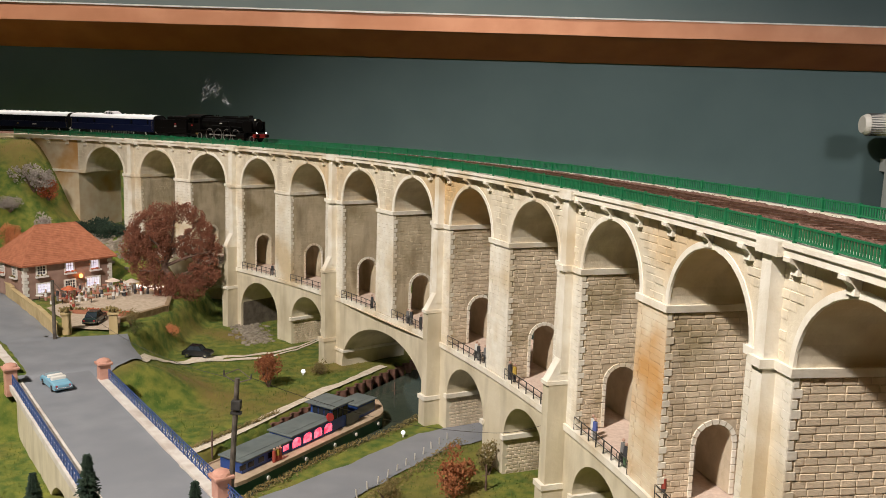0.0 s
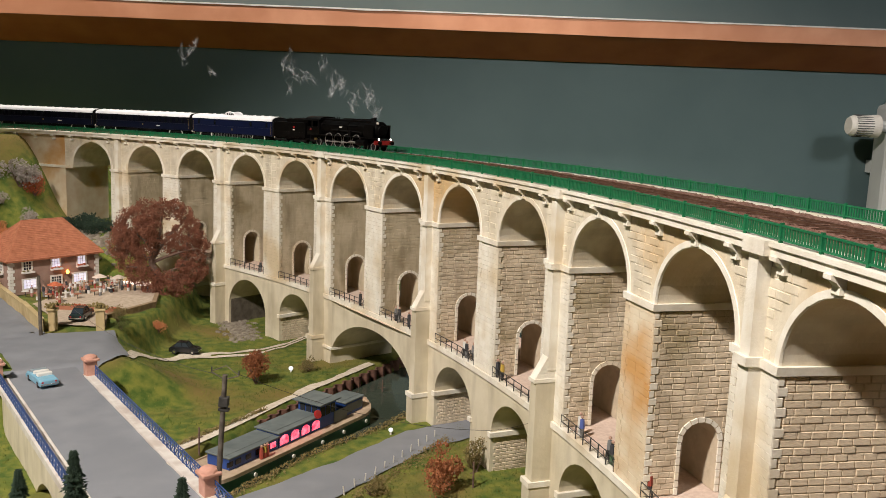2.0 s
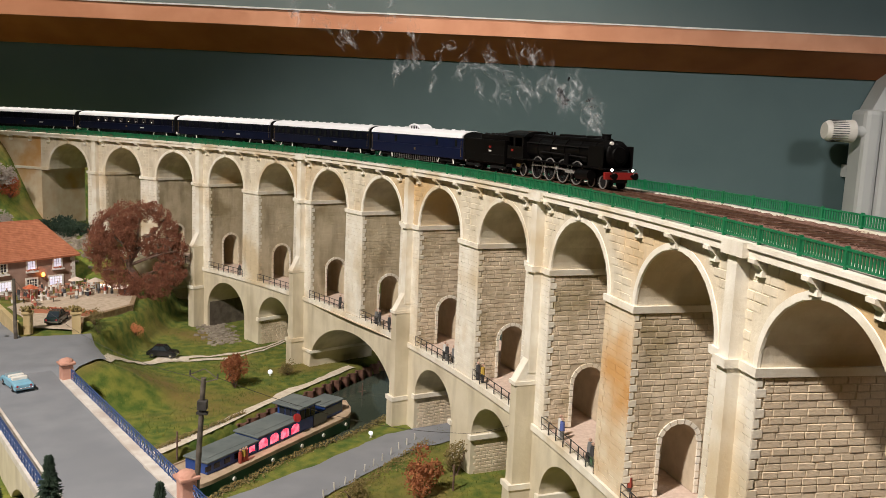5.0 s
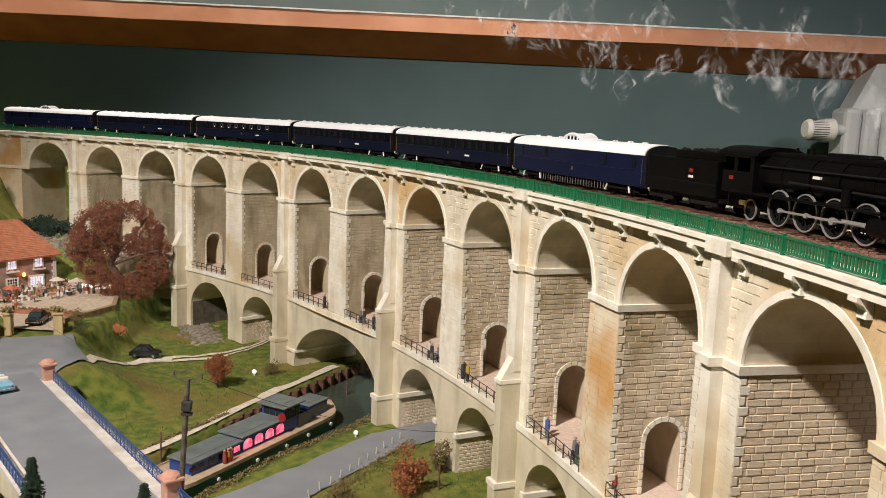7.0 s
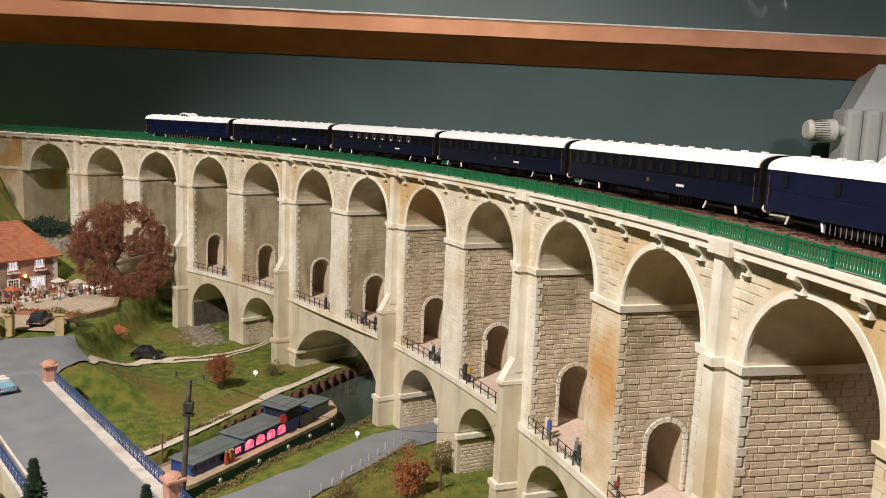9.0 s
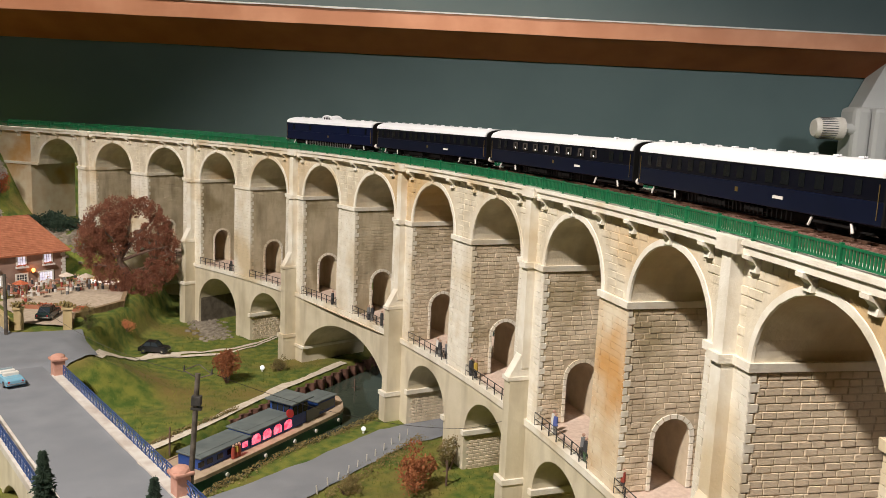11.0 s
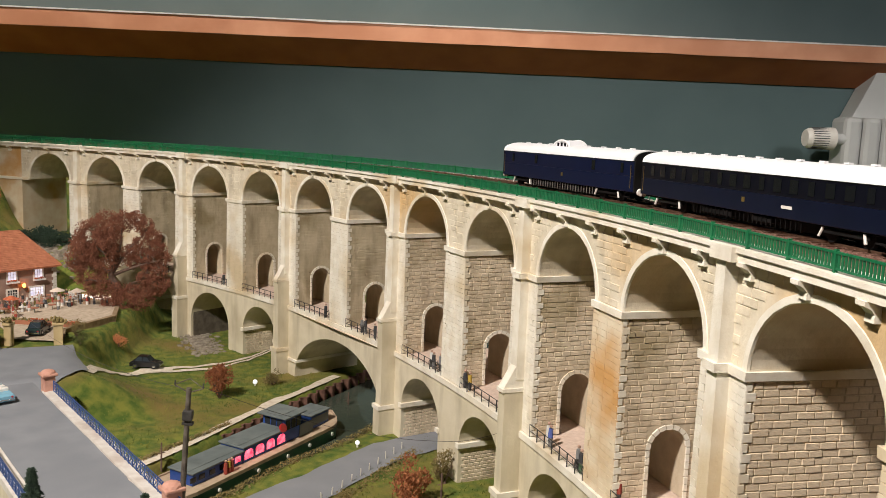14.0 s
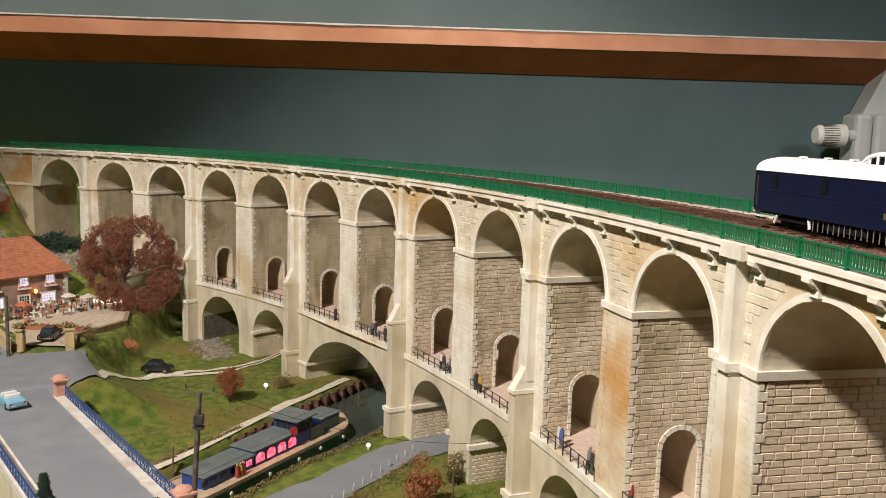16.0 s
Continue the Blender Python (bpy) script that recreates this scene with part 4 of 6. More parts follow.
    for k in range(22):
        gx, gy = 0.014 + 0.0072 * k, -0.020 - 0.023 * (k % 4)
        x, y, z = on_house(gx, gy)
        t = empty("cafe_table", pose(x, y, z, 0, 0, rng.uniform(0, 90)), "small round terrace table with a pale cloth", "table", "terrace tables")
        bm = bmesh.new()
        cyl(bm, (0, 0, 0.0078), (0, 0, 0.0086), 0.0058, seg=16)
        part("tabletop", bm, WOODM if k % 3 else WHITEP, t)
        part("leg", cyl(bmesh.new(), (0, 0, 0), (0, 0, 0.0079), 0.0006, seg=6), DARKIRON, t)
    for k, (gx, gy, c) in enumerate(((0.125, -0.05, PARASOL_W), (0.145, -0.075, PARASOL_W), (0.045, -0.055, LEAF_RED))):
        x, y, z = on_house(gx, gy)
        u = empty("parasol", pose(x, y, z), "open terrace parasol on a thin pole", "parasol", "terrace parasols")
        part("pole", cyl(bmesh.new(), (0, 0, 0), (0, 0, 0.024), 0.0005, seg=6), WHITEP, u)
        bm = bmesh.new()
        cyl(bm, (0, 0, 0.020), (0, 0, 0.0255), 0.0125, 0.0008, seg=8)
        part("canopy", bm, c, u)


PARASOL_W = mat("cream_canvas", (0.62, 0.50, 0.42), (0.72, 0.60, 0.50), 0.9, 100)
terrace()


# ---- vegetation ----
def leaves(name, blobs, n, size, material, parent, seed, label=""):
    """A crown of many small leaf clumps: blobs are x, y, z, radius."""
    r = random.Random(seed)
    vs, fs = [], []
    tot = sum(b[3] ** 2 for b in blobs)
    for bx, by, bz, br in blobs:
        for _ in range(int(n * br * br / tot)):
            d = Vector((r.gauss(0, 1), r.gauss(0, 1), r.gauss(0, 1))).normalized()
            q = Vector((bx, by, bz)) + d * br * (r.uniform(0.55, 1.05) if r.random() < 0.85 else r.uniform(1.0, 1.2))
            if noise.noise(q * (1.6 / br) + Vector((seed, 0, 0))) < -0.12:
                continue
            s = size * r.uniform(0.6, 1.5)
            a = Vector((r.uniform(-1, 1), r.uniform(-1, 1), r.uniform(-1, 1))).normalized()
            b = a.orthogonal().normalized()
            c = a.cross(b)
            k = len(vs)
            vs.extend((q + a * s, q + b * s * 0.8 - a * s * 0.5, q - b * s * 0.8 - a * s * 0.5, q + c * s * 0.8))
            fs.extend([(k, k + 1, k + 2), (k, k + 1, k + 3), (k + 1, k + 2, k + 3), (k, k + 2, k + 3)])
    o = mesh_part(name, vs, fs, material, parent, label)
    return o


def limb(bm, p, q, r0, r1, r, bends=3):
    pts = [Vector(p)]
    for i in range(1, bends + 1):
        t = i / bends
        pts.append(Vector(p).lerp(Vector(q), t) + Vector((r.gauss(0, 1), r.gauss(0, 1), r.gauss(0, 1))) * r0 * (0.7 if i < bends else 0))
    for i in range(bends):
        cyl(bm, pts[i], pts[i + 1], r0 + (r1 - r0) * i / bends, r0 + (r1 - r0) * (i + 1) / bends, seg=8)


def big_tree():
    x, y = -0.458, 1.405
    z = height(x, y) - 0.004
    t = empty("tree", pose(x, y, z), "large russet autumn tree with a spreading crown beside the terrace", "tree")
    r = random.Random(8)
    bm = bmesh.new()
    limb(bm, (-0.006, 0, 0), (-0.012, 0, 0.050), 0.0080, 0.0055, r)
    limb(bm, (-0.012, 0, 0.048), (-0.006, 0, 0.100), 0.0055, 0.0030, r)
    limb(bm, (-0.006, 0, 0.020), (0.046, -0.004, 0.062), 0.0016, 0.0011, r, 4)
    limb(bm, (0.046, -0.004, 0.062), (0.050, 0, 0.118), 0.0018, 0.0010, r, 4)
    for q in ((-0.062, 0.0, 0.09), (-0.045, 0.02, 0.13), (0.012, -0.01, 0.150), (0.045, 0.0, 0.135), (0.068, -0.01, 0.085), (0.02, 0.02, 0.11), (-0.03, -0.03, 0.12), (-0.05, -0.02, 0.05)):
        limb(bm, (-0.010, 0, 0.050 + 0.2 * (q[2] - 0.05)), q, 0.0030, 0.0008, r, 4)
    part("trunk", bm, BARK, t)
    blobs = [(-0.057, 0, 0.090, 0.028), (-0.047, 0.01, 0.118, 0.027), (-0.022, 0, 0.138, 0.024), (0.008, 0, 0.147, 0.018), (0.042, 0, 0.139, 0.015), (0.055, 0, 0.122, 0.014), (0.060, 0, 0.102, 0.016), (0.072, 0, 0.088, 0.012), (-0.052, 0.01, 0.062, 0.026), (-0.032, -0.01, 0.040, 0.020), (-0.022, 0, 0.088, 0.026), (-0.016, -0.012, 0.113, 0.024), (0.014, 0.004, 0.094, 0.014), (0.037, 0, 0.092, 0.014), (0.064, 0, 0.066, 0.013), (0.058, -0.005, 0.040, 0.018), (0.040, -0.010, 0.020, 0.019), (0.014, -0.015, 0.014, 0.017), (-0.012, -0.010, 0.010, 0.015), (0.073, 0, 0.046, 0.010), (0.031, 0, 0.112, 0.010), (0.028, 0.004, 0.152, 0.012), (0.046, 0, 0.076, 0.012), (0.043, -0.006, 0.052, 0.014), (0.024, -0.012, 0.032, 0.014), (-0.002, -0.010, 0.030, 0.016), (0.020, 0.004, 0.080, 0.012), (-0.070, 0, 0.075, 0.014), (-0.068, 0.005, 0.108, 0.014)]
    leaves("crown", blobs, 60000, 0.00120, LEAF_BROWN, t, 3)


def bush(x, y, r, material, label, n=900, seed=1, stems=False, hgt=1.0, name="bush"):
    z = height(x, y)
    b = empty(name, pose(x, y, z), label, "bush" if name == "bush" else "plant")
    q = random.Random(seed)
    bm = bmesh.new()
    for k in range(7):
        a = q.uniform(0, 6.28)
        limb(bm, (0, 0, -0.002), (math.cos(a) * r * 0.5, math.sin(a) * r * 0.5, r * hgt * q.uniform(0.7, 1.5)), r * 0.05, r * 0.015, q, 2)
    part("stems", bm, BARK_PALE if stems else BARK, b)["kind"] = "stuff"
    blobs = [(q.gauss(0, 0.38) * r, q.gauss(0, 0.38) * r, r * hgt * q.uniform(0.55, 1.7), r * q.uniform(0.35, 0.6)) for _ in range(8)]
    leaves("foliage", blobs, n, max(0.0009, r * 0.06), material, b, seed)


def conifer(x, y, ztop, hgt, rad, seed):
    z = height(x, y)
    c = empty("conifer", pose(x, y, z), "dark green model conifer", "tree", "conifers")
    part("trunk", cyl(bmesh.new(), (0, 0, -0.002), (0, 0, ztop - z), 0.0022, 0.0005, 8), BARK, c)
    r = random.Random(seed)
    vs, fs = [], []
    H = ztop - z
    for _ in range(5200):
        t = r.random() ** 0.8
        zz = H * (0.08 + 0.92 * t)
        rr = rad * (1 - t) ** 0.85 * (0.72 + 0.28 * math.sin(zz * 900 + 3 * math.sin(zz * 300))) * r.uniform(0.35, 1.05) + 0.0005
        a = r.uniform(0, 6.283)
        p = Vector((math.cos(a) * rr, math.sin(a) * rr, zz - rr * 0.25))
        d = Vector((math.cos(a), math.sin(a), r.uniform(-0.4, 0.5))) * 0.0024 * r.uniform(0.6, 1.3)
        s = Vector((-math.sin(a), math.cos(a), r.uniform(-0.5, 0.5))) * 0.0009
        k = len(vs)
        vs.extend((p - s, p + s, p + d, p + Vector((0, 0, 0.001))))
        fs.extend([(k, k + 1, k + 2), (k, k + 2, k + 3), (k + 1, k + 3, k + 2)])
    mesh_part("needles", vs, fs, LEAF_GREEN, c)["kind"] = "stuff"


def tufts():
    """Static grass fibres and low scrub."""
    r = random.Random(21)
    vs, fs = [], []
    n = 0
    while n < 42000:
        x, y = r.uniform(-0.95, 0.16), r.uniform(0.62, 1.75)
        a, q, c = road_along(x, y), road_side(x, y), canal_side(x, y)
        if abs(q) < 0.047 and a < 0.55 or -0.085 < c < 0.062:
            continue
        if -0.62 < x < -0.385 and 0.95 < y < 1.16 and q < 0.09 or (x < -0.44 and 1.15 < y < 1.45 and q < 0.33 and q > -0.05):
            continue
        if 0.056 < c < 0.105 and y < 1.1 and r.random() < 0.97 or 0.07 < c < 0.15:
            continue
        z = height(x, y)
        hgt = r.uniform(0.0014, 0.0034)
        w = 0.0005
        d = r.uniform(0, 3.14)
        k = len(vs)
        vs.extend(((x - w * math.cos(d), y - w * math.sin(d), z - 0.0004), (x + w * math.cos(d), y + w * math.sin(d), z - 0.0004), (x + r.gauss(0, 0.0008), y + r.gauss(0, 0.0008), z + hgt)))
        fs.append((k, k + 1, k + 2))
        n += 1
    g = mesh_part("grass", vs, fs, GRASSBLADE)
    tagged(g, "short green and straw static grass fibres", "grass", kind="stuff")
    vs, fs = [], []
    for _ in range(5200):
        u = r.random()
        if u < 0.5:      # bank between canal and towpath
            p = CAN_A + CAN_D * r.uniform(-0.12, 0.30) + Vector((CAN_D.y, -CAN_D.x)) * (0.0665 + abs(r.gauss(0, 0.005)))
            p += Vector((CAN_D.y, -CAN_D.x)) * 0.018 * sm((p.y - 0.86) / 0.12)
        elif u < 0.75:   # far bank
            p = CAN_A + CAN_D * r.uniform(-0.02, 0.12) - Vector((CAN_D.y, -CAN_D.x)) * (0.0605 + abs(r.gauss(0, 0.003)))
        else:            # verge below the towpath fence
            t = r.random()
            p = Vector((-0.072 + 0.095 * t, 0.768 + 0.160 * t)) + Vector((0.6, -0.4)) * abs(r.gauss(0, 0.012))
        x, y = p
        z = height(x, y) + r.uniform(0, 0.005)
        s = r.uniform(0.0007, 0.0017)
        k = len(vs)
        q = Vector((x, y, z))
        for _v in range(4):
            vs.append(q + Vector((r.uniform(-1, 1), r.uniform(-1, 1), r.uniform(-0.6, 1))) * s)
        fs.extend([(k, k + 1, k + 2), (k, k + 1, k + 3), (k + 1, k + 2, k + 3), (k, k + 2, k + 3)])
    g = mesh_part("scrub", vs, fs, LEAF_DRY)
    tagged(g, "dry brown scrub along the canal banks", "scrub", kind="stuff")


GRASSBLADE = mat("grass_fibre", (0.07, 0.11, 0.014), (0.20, 0.20, 0.038), 0.95, 30, rand=0.35)
big_tree()
bush(-0.232, 1.105, 0.021, LEAF_RUST, "small rusty autumn bush in the field", 3200, 2, hgt=1.1)
bush(-0.419, 1.271, 0.013, LEAF_ORANGE, "small red bush on the grass bank", 900, 3, hgt=0.6)
bush(-0.455, 1.205, 0.012, LEAF_DRY, "dry shrub beside the gate pillar", 900, 4)
bush(-0.435, 1.165, 0.010, LEAF_OLIVE, "dry shrub beside the road", 700, 5)
bush(-0.17, 1.165, 0.014, LEAF_DRY, "dry brown shrub at the viaduct foot", 1000, 6, hgt=0.6)
bush(-0.02, 1.045, 0.010, LEAF_RED, "reddish shrub at the foot of a buttress", 700, 7)
bush(0.020, 0.790, 0.022, LEAF_RUST, "rusty autumn bush with pale stems beside the towpath", 2000, 9, True, 0.9)
bush(0.055, 0.84, 0.016, LEAF_DRY, "dry brown shrub beside the viaduct", 1400, 10)
bush(-0.05, 0.775, 0.014, LEAF_DRY, "low dry scrub beside the towpath", 1300, 11, hgt=0.5)
bush(-0.785, 1.606, 0.034, LEAF_GREY, "pale grey blossoming shrub on the hill", 2600, 12, hgt=0.7)
bush(-0.765, 1.621, 0.022, LEAF_RED, "red shrub on the hill beside the viaduct", 1800, 13, hgt=0.9)
bush(-0.805, 1.553, 0.022, LEAF_GREY, "pale grey shrub on the hillside", 1500, 14, hgt=0.5)
bush(-0.782, 1.514, 0.024, LEAF_ORANGE, "orange-red shrub behind the house", 2200, 15, hgt=0.9)
bush(-0.672, 1.600, 0.036, LEAF_GREEN, "dark green ivy patch under the first arch", 3400, 16, hgt=0.22)
bush(-0.744, 1.558, 0.020, LEAF_GREY, "grey dry shrub behind the house roof", 1300, 17, hgt=0.6)
bush(-0.620, 1.575, 0.030, LEAF_GREEN, "dark green ivy on the rocky bank", 2600, 18, hgt=0.20)


def rubble(name, x0, y0, x1, y1, wide, n, seed, label):
    """Loose flat stones strewn along a line."""
    r = random.Random(seed)
    vs, fs = [], []
    for _ in range(n):
        t = r.random()
        x, y = x0 + (x1 - x0) * t + r.gauss(0, wide), y0 + (y1 - y0) * t + r.gauss(0, wide)
        a, e = r.uniform(0, 3.14), r.uniform(0.0018, 0.0060)
        z, k = height(x, y), len(vs)
        for zz, f in ((-0.002, 1.0), (e * 0.45, 0.7)):
            for q in range(5):
                w = a + q * 1.2566
                vs.append((x + f * e * math.cos(w) * r.uniform(0.8, 1.4), y + f * e * 0.7 * math.sin(w) * r.uniform(0.8, 1.4), z + zz * r.uniform(0.6, 1.2)))
        fs.append(tuple(k + 5 + q for q in range(5)))
        fs += [(k + q, k + (q + 1) % 5, k + 5 + (q + 1) % 5, k + 5 + q) for q in range(5)]
    tagged(mesh_part(name, vs, fs, ROCK), label, "rubble", kind="stuff")


ROCK = mat("grey_brown_rock", (0.16, 0.135, 0.10), (0.30, 0.26, 0.21), 0.9, 120, bump=0.5, rand=0.3)
rubble("rock_scree", -0.70, 1.565, -0.575, 1.535, 0.014, 420, 5, "grey-brown rock scree on the bank below the first arch")
rubble("stone_scree", -0.345, 1.435, -0.295, 1.325, 0.012, 460, 6, "grey rubble at the foot of the lower arch")
conifer(-0.266, 0.607, 1.138, 0.1, 0.024, 1)
conifer(-0.325, 0.640, 1.107, 0.1, 0.026, 2)
conifer(-0.179, 0.590, 1.127, 0.1, 0.018, 3)
tufts()

# ---- poles and fence ----
POLEWOOD = mat("weathered_pole", (0.06, 0.05, 0.04), (0.15, 0.125, 0.10), 0.85, 120, bump=0.3)
CONCRETE = mat("pale_concrete", (0.55, 0.52, 0.46), (0.66, 0.63, 0.57), 0.9, 120)


def utility_pole(x, y, z0, z1, r, lean, label, arms=True):
    u = empty("utility_pole", pose(x, y, z0, 0, lean, 0), label, "utility pole", "utility poles")
    h = z1 - z0
    part("pole", cyl(bmesh.new(), (0, 0, 0), (0, 0, h), r, r * 0.75, 12), POLEWOOD, u)
    if arms:
        bm = bmesh.new()
        for sg in (-1, 1):
            cyl(bm, (0, 0, h - 0.004), (sg * 0.0118, -sg * 0.002, h + 0.001), 0.0005, seg=6)
        cyl(bm, (-0.0118, 0.002, h + 0.001), (0, 0.002, h + 0.007), 0.0004, seg=6)
        cyl(bm, (0, 0.002, h + 0.007), (0.0118, -0.002, h + 0.001), 0.0004, seg=6)
        part("crossarm", bm, POLEWOOD, u)
        part("transformer", box(bmesh.new(), -0.0032, 0.0045, -0.004, 0.002, h - 0.026, h - 0.018, bev=0.0006), DARKIRON, u)
        part("bracket", box(bmesh.new(), -0.0035, 0.005, -0.0025, 0.0025, h - 0.030, h - 0.028), DARKIRON, u)
        for sg in (-1, 1):
            part("insulator", cyl(bmesh.new(), (sg * 0.0114, -sg * 0.002, h + 0.0015), (sg * 0.0114, -sg * 0.002, h + 0.005), 0.0007, 0.0005, 8), DARKIRON, u)


utility_pole(-0.1723, 0.652, 1.028, 1.188, 0.0027, 3.6, "dark utility pole with a small transformer and cross arms")
utility_pole(-0.5245, 1.112, ROAD_Z - 0.005, 1.167, 0.0026, 0, "dark wooden utility pole beside the garden wall", False)


def wires():
    def wire(p, q, sag):
        bm = bmesh.new()
        pts = [Vector(p).lerp(Vector(q), k / 16) - Vector((0, 0, sag * 4 * (k / 16) * (1 - k / 16))) for k in range(17)]
        for a, b in zip(pts[:-1], pts[1:]):
            cyl(bm, a, b, 0.00022, seg=4)
        w = part("overhead_wire", bm, DARKIRON)
        tagged(w, "thin black overhead wire between the poles", "wire", "overhead wires")
    wire((-0.153, 0.652, 1.189), (0.048, 0.815, 1.085), 0.01)
    wire((-0.170, 0.655, 1.187), (-0.5245, 1.112, 1.166), 0.02)
    wire((0.048, 0.815, 1.085), (0.128, 0.715, 1.150), 0.008)


wires()


def fence():
    for k in range(11):
        t = k / 10
        x, y = -0.077 + 0.088 * t, 0.775 + 0.154 * t
        z = height(x, y)
        p = part("fence_post", cyl(bmesh.new(), (0, 0, -0.003), (0, 0, 0.0095), 0.0008, 0.0007, 6), CONCRETE, None, "", pose(x, y, z, rng.uniform(-8, 8), rng.uniform(-8, 8)))
        tagged(p, "thin pale concrete fence post beside the towpath", "fence post", "towpath fence posts")
    for (x, y, h, ln) in ((-0.062, 1.140, 0.030, 4), (-0.248, 0.882, 0.028, -3), (0.050, 0.800, 0.028, 3)):
        z = height(x, y)
        p = empty("mooring_post", pose(x, y, max(z, 1.0), ln, 0, 0), "thin weathered wooden mooring post on the bank", "post", "mooring posts")
        part("stake", cyl(bmesh.new(), (0, 0, -0.004), (0, 0, h), 0.0011, 0.0009, 8), BARK, p)
        part("crosspiece", cyl(bmesh.new(), (-0.004, 0, h * 0.55), (0.004, 0.001, h * 0.62), 0.0006, seg=6), BARK, p)
    for k, (x, y) in enumerate(((-0.047, 1.150), (-0.128, 1.012), (-0.135, 1.005), (-0.12, 1.02))):
        bm = bmesh.new()
        z = height(x, y)
        for q in range(5):
            cyl(bm, (rng.gauss(0, 0.002), rng.gauss(0, 0.002), -0.002), (rng.gauss(0, 0.004), rng.gauss(0, 0.004), 0.011), 0.0016, 0.001, 7)
        p = part("timber_stack", bm, RUST, None, "", pose(x, y, z))
        tagged(p, "reddish brown broken timber stakes on the bank", "timber", "bank timbers")


fence()
GLOBEM = mat("white_globe", (0.9, 0.92, 0.95), None, 0.3, emit=0.7)
for x, y, s in ((-0.194, 1.159, 1.0), (-0.040, 0.935, 0.8)):
    z = height(x, y)
    g = empty("garden_light", pose(x, y, z), "small round white globe light on the grass", "light", "globe lights")
    part("globe", ball(bmesh.new(), (0, 0, 0.0055), 0.0034 * s), GLOBEM, g)
    part("stand", cyl(bmesh.new(), (0, 0, -0.001), (0, 0, 0.003), 0.0012, seg=8), WHITEP, g)


# ---- cars ----
def car(name, m, colour, roof, label, wid=0.0195, ln=0.050, open_top=False):
    c = empty(name, m, label, "car")
    prof = [(-0.5, 0.003), (-0.5, 0.0085), (-0.44, 0.0105), (-0.20, 0.0112), (0.16, 0.0108), (0.42, 0.0096), (0.5, 0.0070), (0.5, 0.003)]
    vs, fs = [], []
    for y, k in ((-0.5, 0.90), (-0.42, 1.0), (0.42, 1.0), (0.5, 0.90)):
        for px, pz in prof:
            vs.append((px * ln, y * wid, 0.003 + (pz - 0.003) * (1.0 if abs(y) < 0.45 else 0.82)))
    n = len(prof)
    for i in range(3):
        for j in range(n):
            fs.append((i * n + j, i * n + (j + 1) % n, (i + 1) * n + (j + 1) % n, (i + 1) * n + j))
    fs += [tuple(range(n)), tuple(range(4 * n - 1, 3 * n - 1, -1))]
    body = mesh_part("body", vs, fs, colour, c, smooth=False)
    if open_top:
        part("seat", box(bmesh.new(), -0.012, -0.006, -0.008, 0.008, 0.008, 0.0145, bev=0.001), WHITEP, c, "white seats")
        part("seat", box(bmesh.new(), 0.000, 0.005, -0.008, 0.008, 0.008, 0.0140, bev=0.001), WHITEP, c, "white seats")
        part("windscreen", box(bmesh.new(), 0.0105, 0.0112, -0.0085, 0.0085, 0.0105, 0.0140), CLEARGLASS, c, "clear windscreen")
    else:
        vs, fs = [], []
        for px, pz, w in ((-0.36, 0.0108, 0.42), (0.20, 0.0106, 0.42), (0.08, 0.0165, 0.35), (-0.24, 0.0168, 0.35)):
            for sg in (-1, 1):
                vs.append((px * ln, sg * w * wid, pz))
        fs = [(0, 2, 4, 6), (1, 7, 5, 3), (2, 3, 5, 4), (6, 7, 1, 0)]
        mesh_part("windows", vs, fs, CARGLASS, c, "dark car windows")
        bm = bmesh.new()
        box(bm, -0.25 * ln, 0.09 * ln, -0.36 * wid, 0.36 * wid, 0.0163, 0.0176, bev=0.0005)
        for px, qx in ((-0.36, -0.245), (0.2, 0.085), (-0.08, -0.08)):
            for sg in (-1, 1):
                cyl(bm, (px * ln, sg * 0.42 * wid, 0.0107), (qx * ln, sg * 0.355 * wid, 0.0167), 0.0005, seg=5)
        part("roof", bm, roof, c)
    for px in (-0.31, 0.31):
        for sg in (-1, 1):
            w = part("wheel", cyl(bmesh.new(), (px * ln, sg * (wid / 2 - 0.0035), 0.0036), (px * ln, sg * (wid / 2 + 0.0002), 0.0036), 0.0036, seg=14), RUBBER, c)
            part("hubcap", cyl(bmesh.new(), (px * ln, sg * wid / 2, 0.0036), (px * ln, sg * (wid / 2 + 0.0006), 0.0036), 0.0017, seg=10), CHROME, w, "chrome hubcap")
    for px in (-0.505, 0.505):
        part("bumper", box(bmesh.new(), px * ln - 0.0006, px * ln + 0.0006, -wid * 0.47, wid * 0.47, 0.0042, 0.0056, bev=0.0003), CHROME, c, "chrome bumper")
        for sg in (-1, 1):
            part("headlight" if px > 0 else "tail_light", cyl(bmesh.new(), (px * ln * 0.985, sg * wid * 0.36, 0.0075), (px * ln, sg * wid * 0.36, 0.0075), 0.0012, seg=8), CHROME if px > 0 else TAILRED, c)


CLEARGLASS = mat("pale_clear_plastic", (0.45, 0.5, 0.52), None, 0.1)
CARGLASS = mat("tinted_car_glass", (0.03, 0.04, 0.05), None, 0.08)
RUBBER = mat("black_rubber", (0.015, 0.015, 0.015), (0.025, 0.025, 0.025), 0.8)
CHROME = mat("chrome", (0.7, 0.7, 0.7), None, 0.2, metal=1.0)
TAILRED = mat("red_lamp_glass", (0.4, 0.02, 0.02), None, 0.3)
CARBLUE = mat("pale_blue_car_paint", (0.20, 0.42, 0.55), (0.24, 0.46, 0.6), 0.25, 40)
CARBLACK = mat("black_car_paint", (0.012, 0.013, 0.014), (0.02, 0.02, 0.022), 0.2, 40)
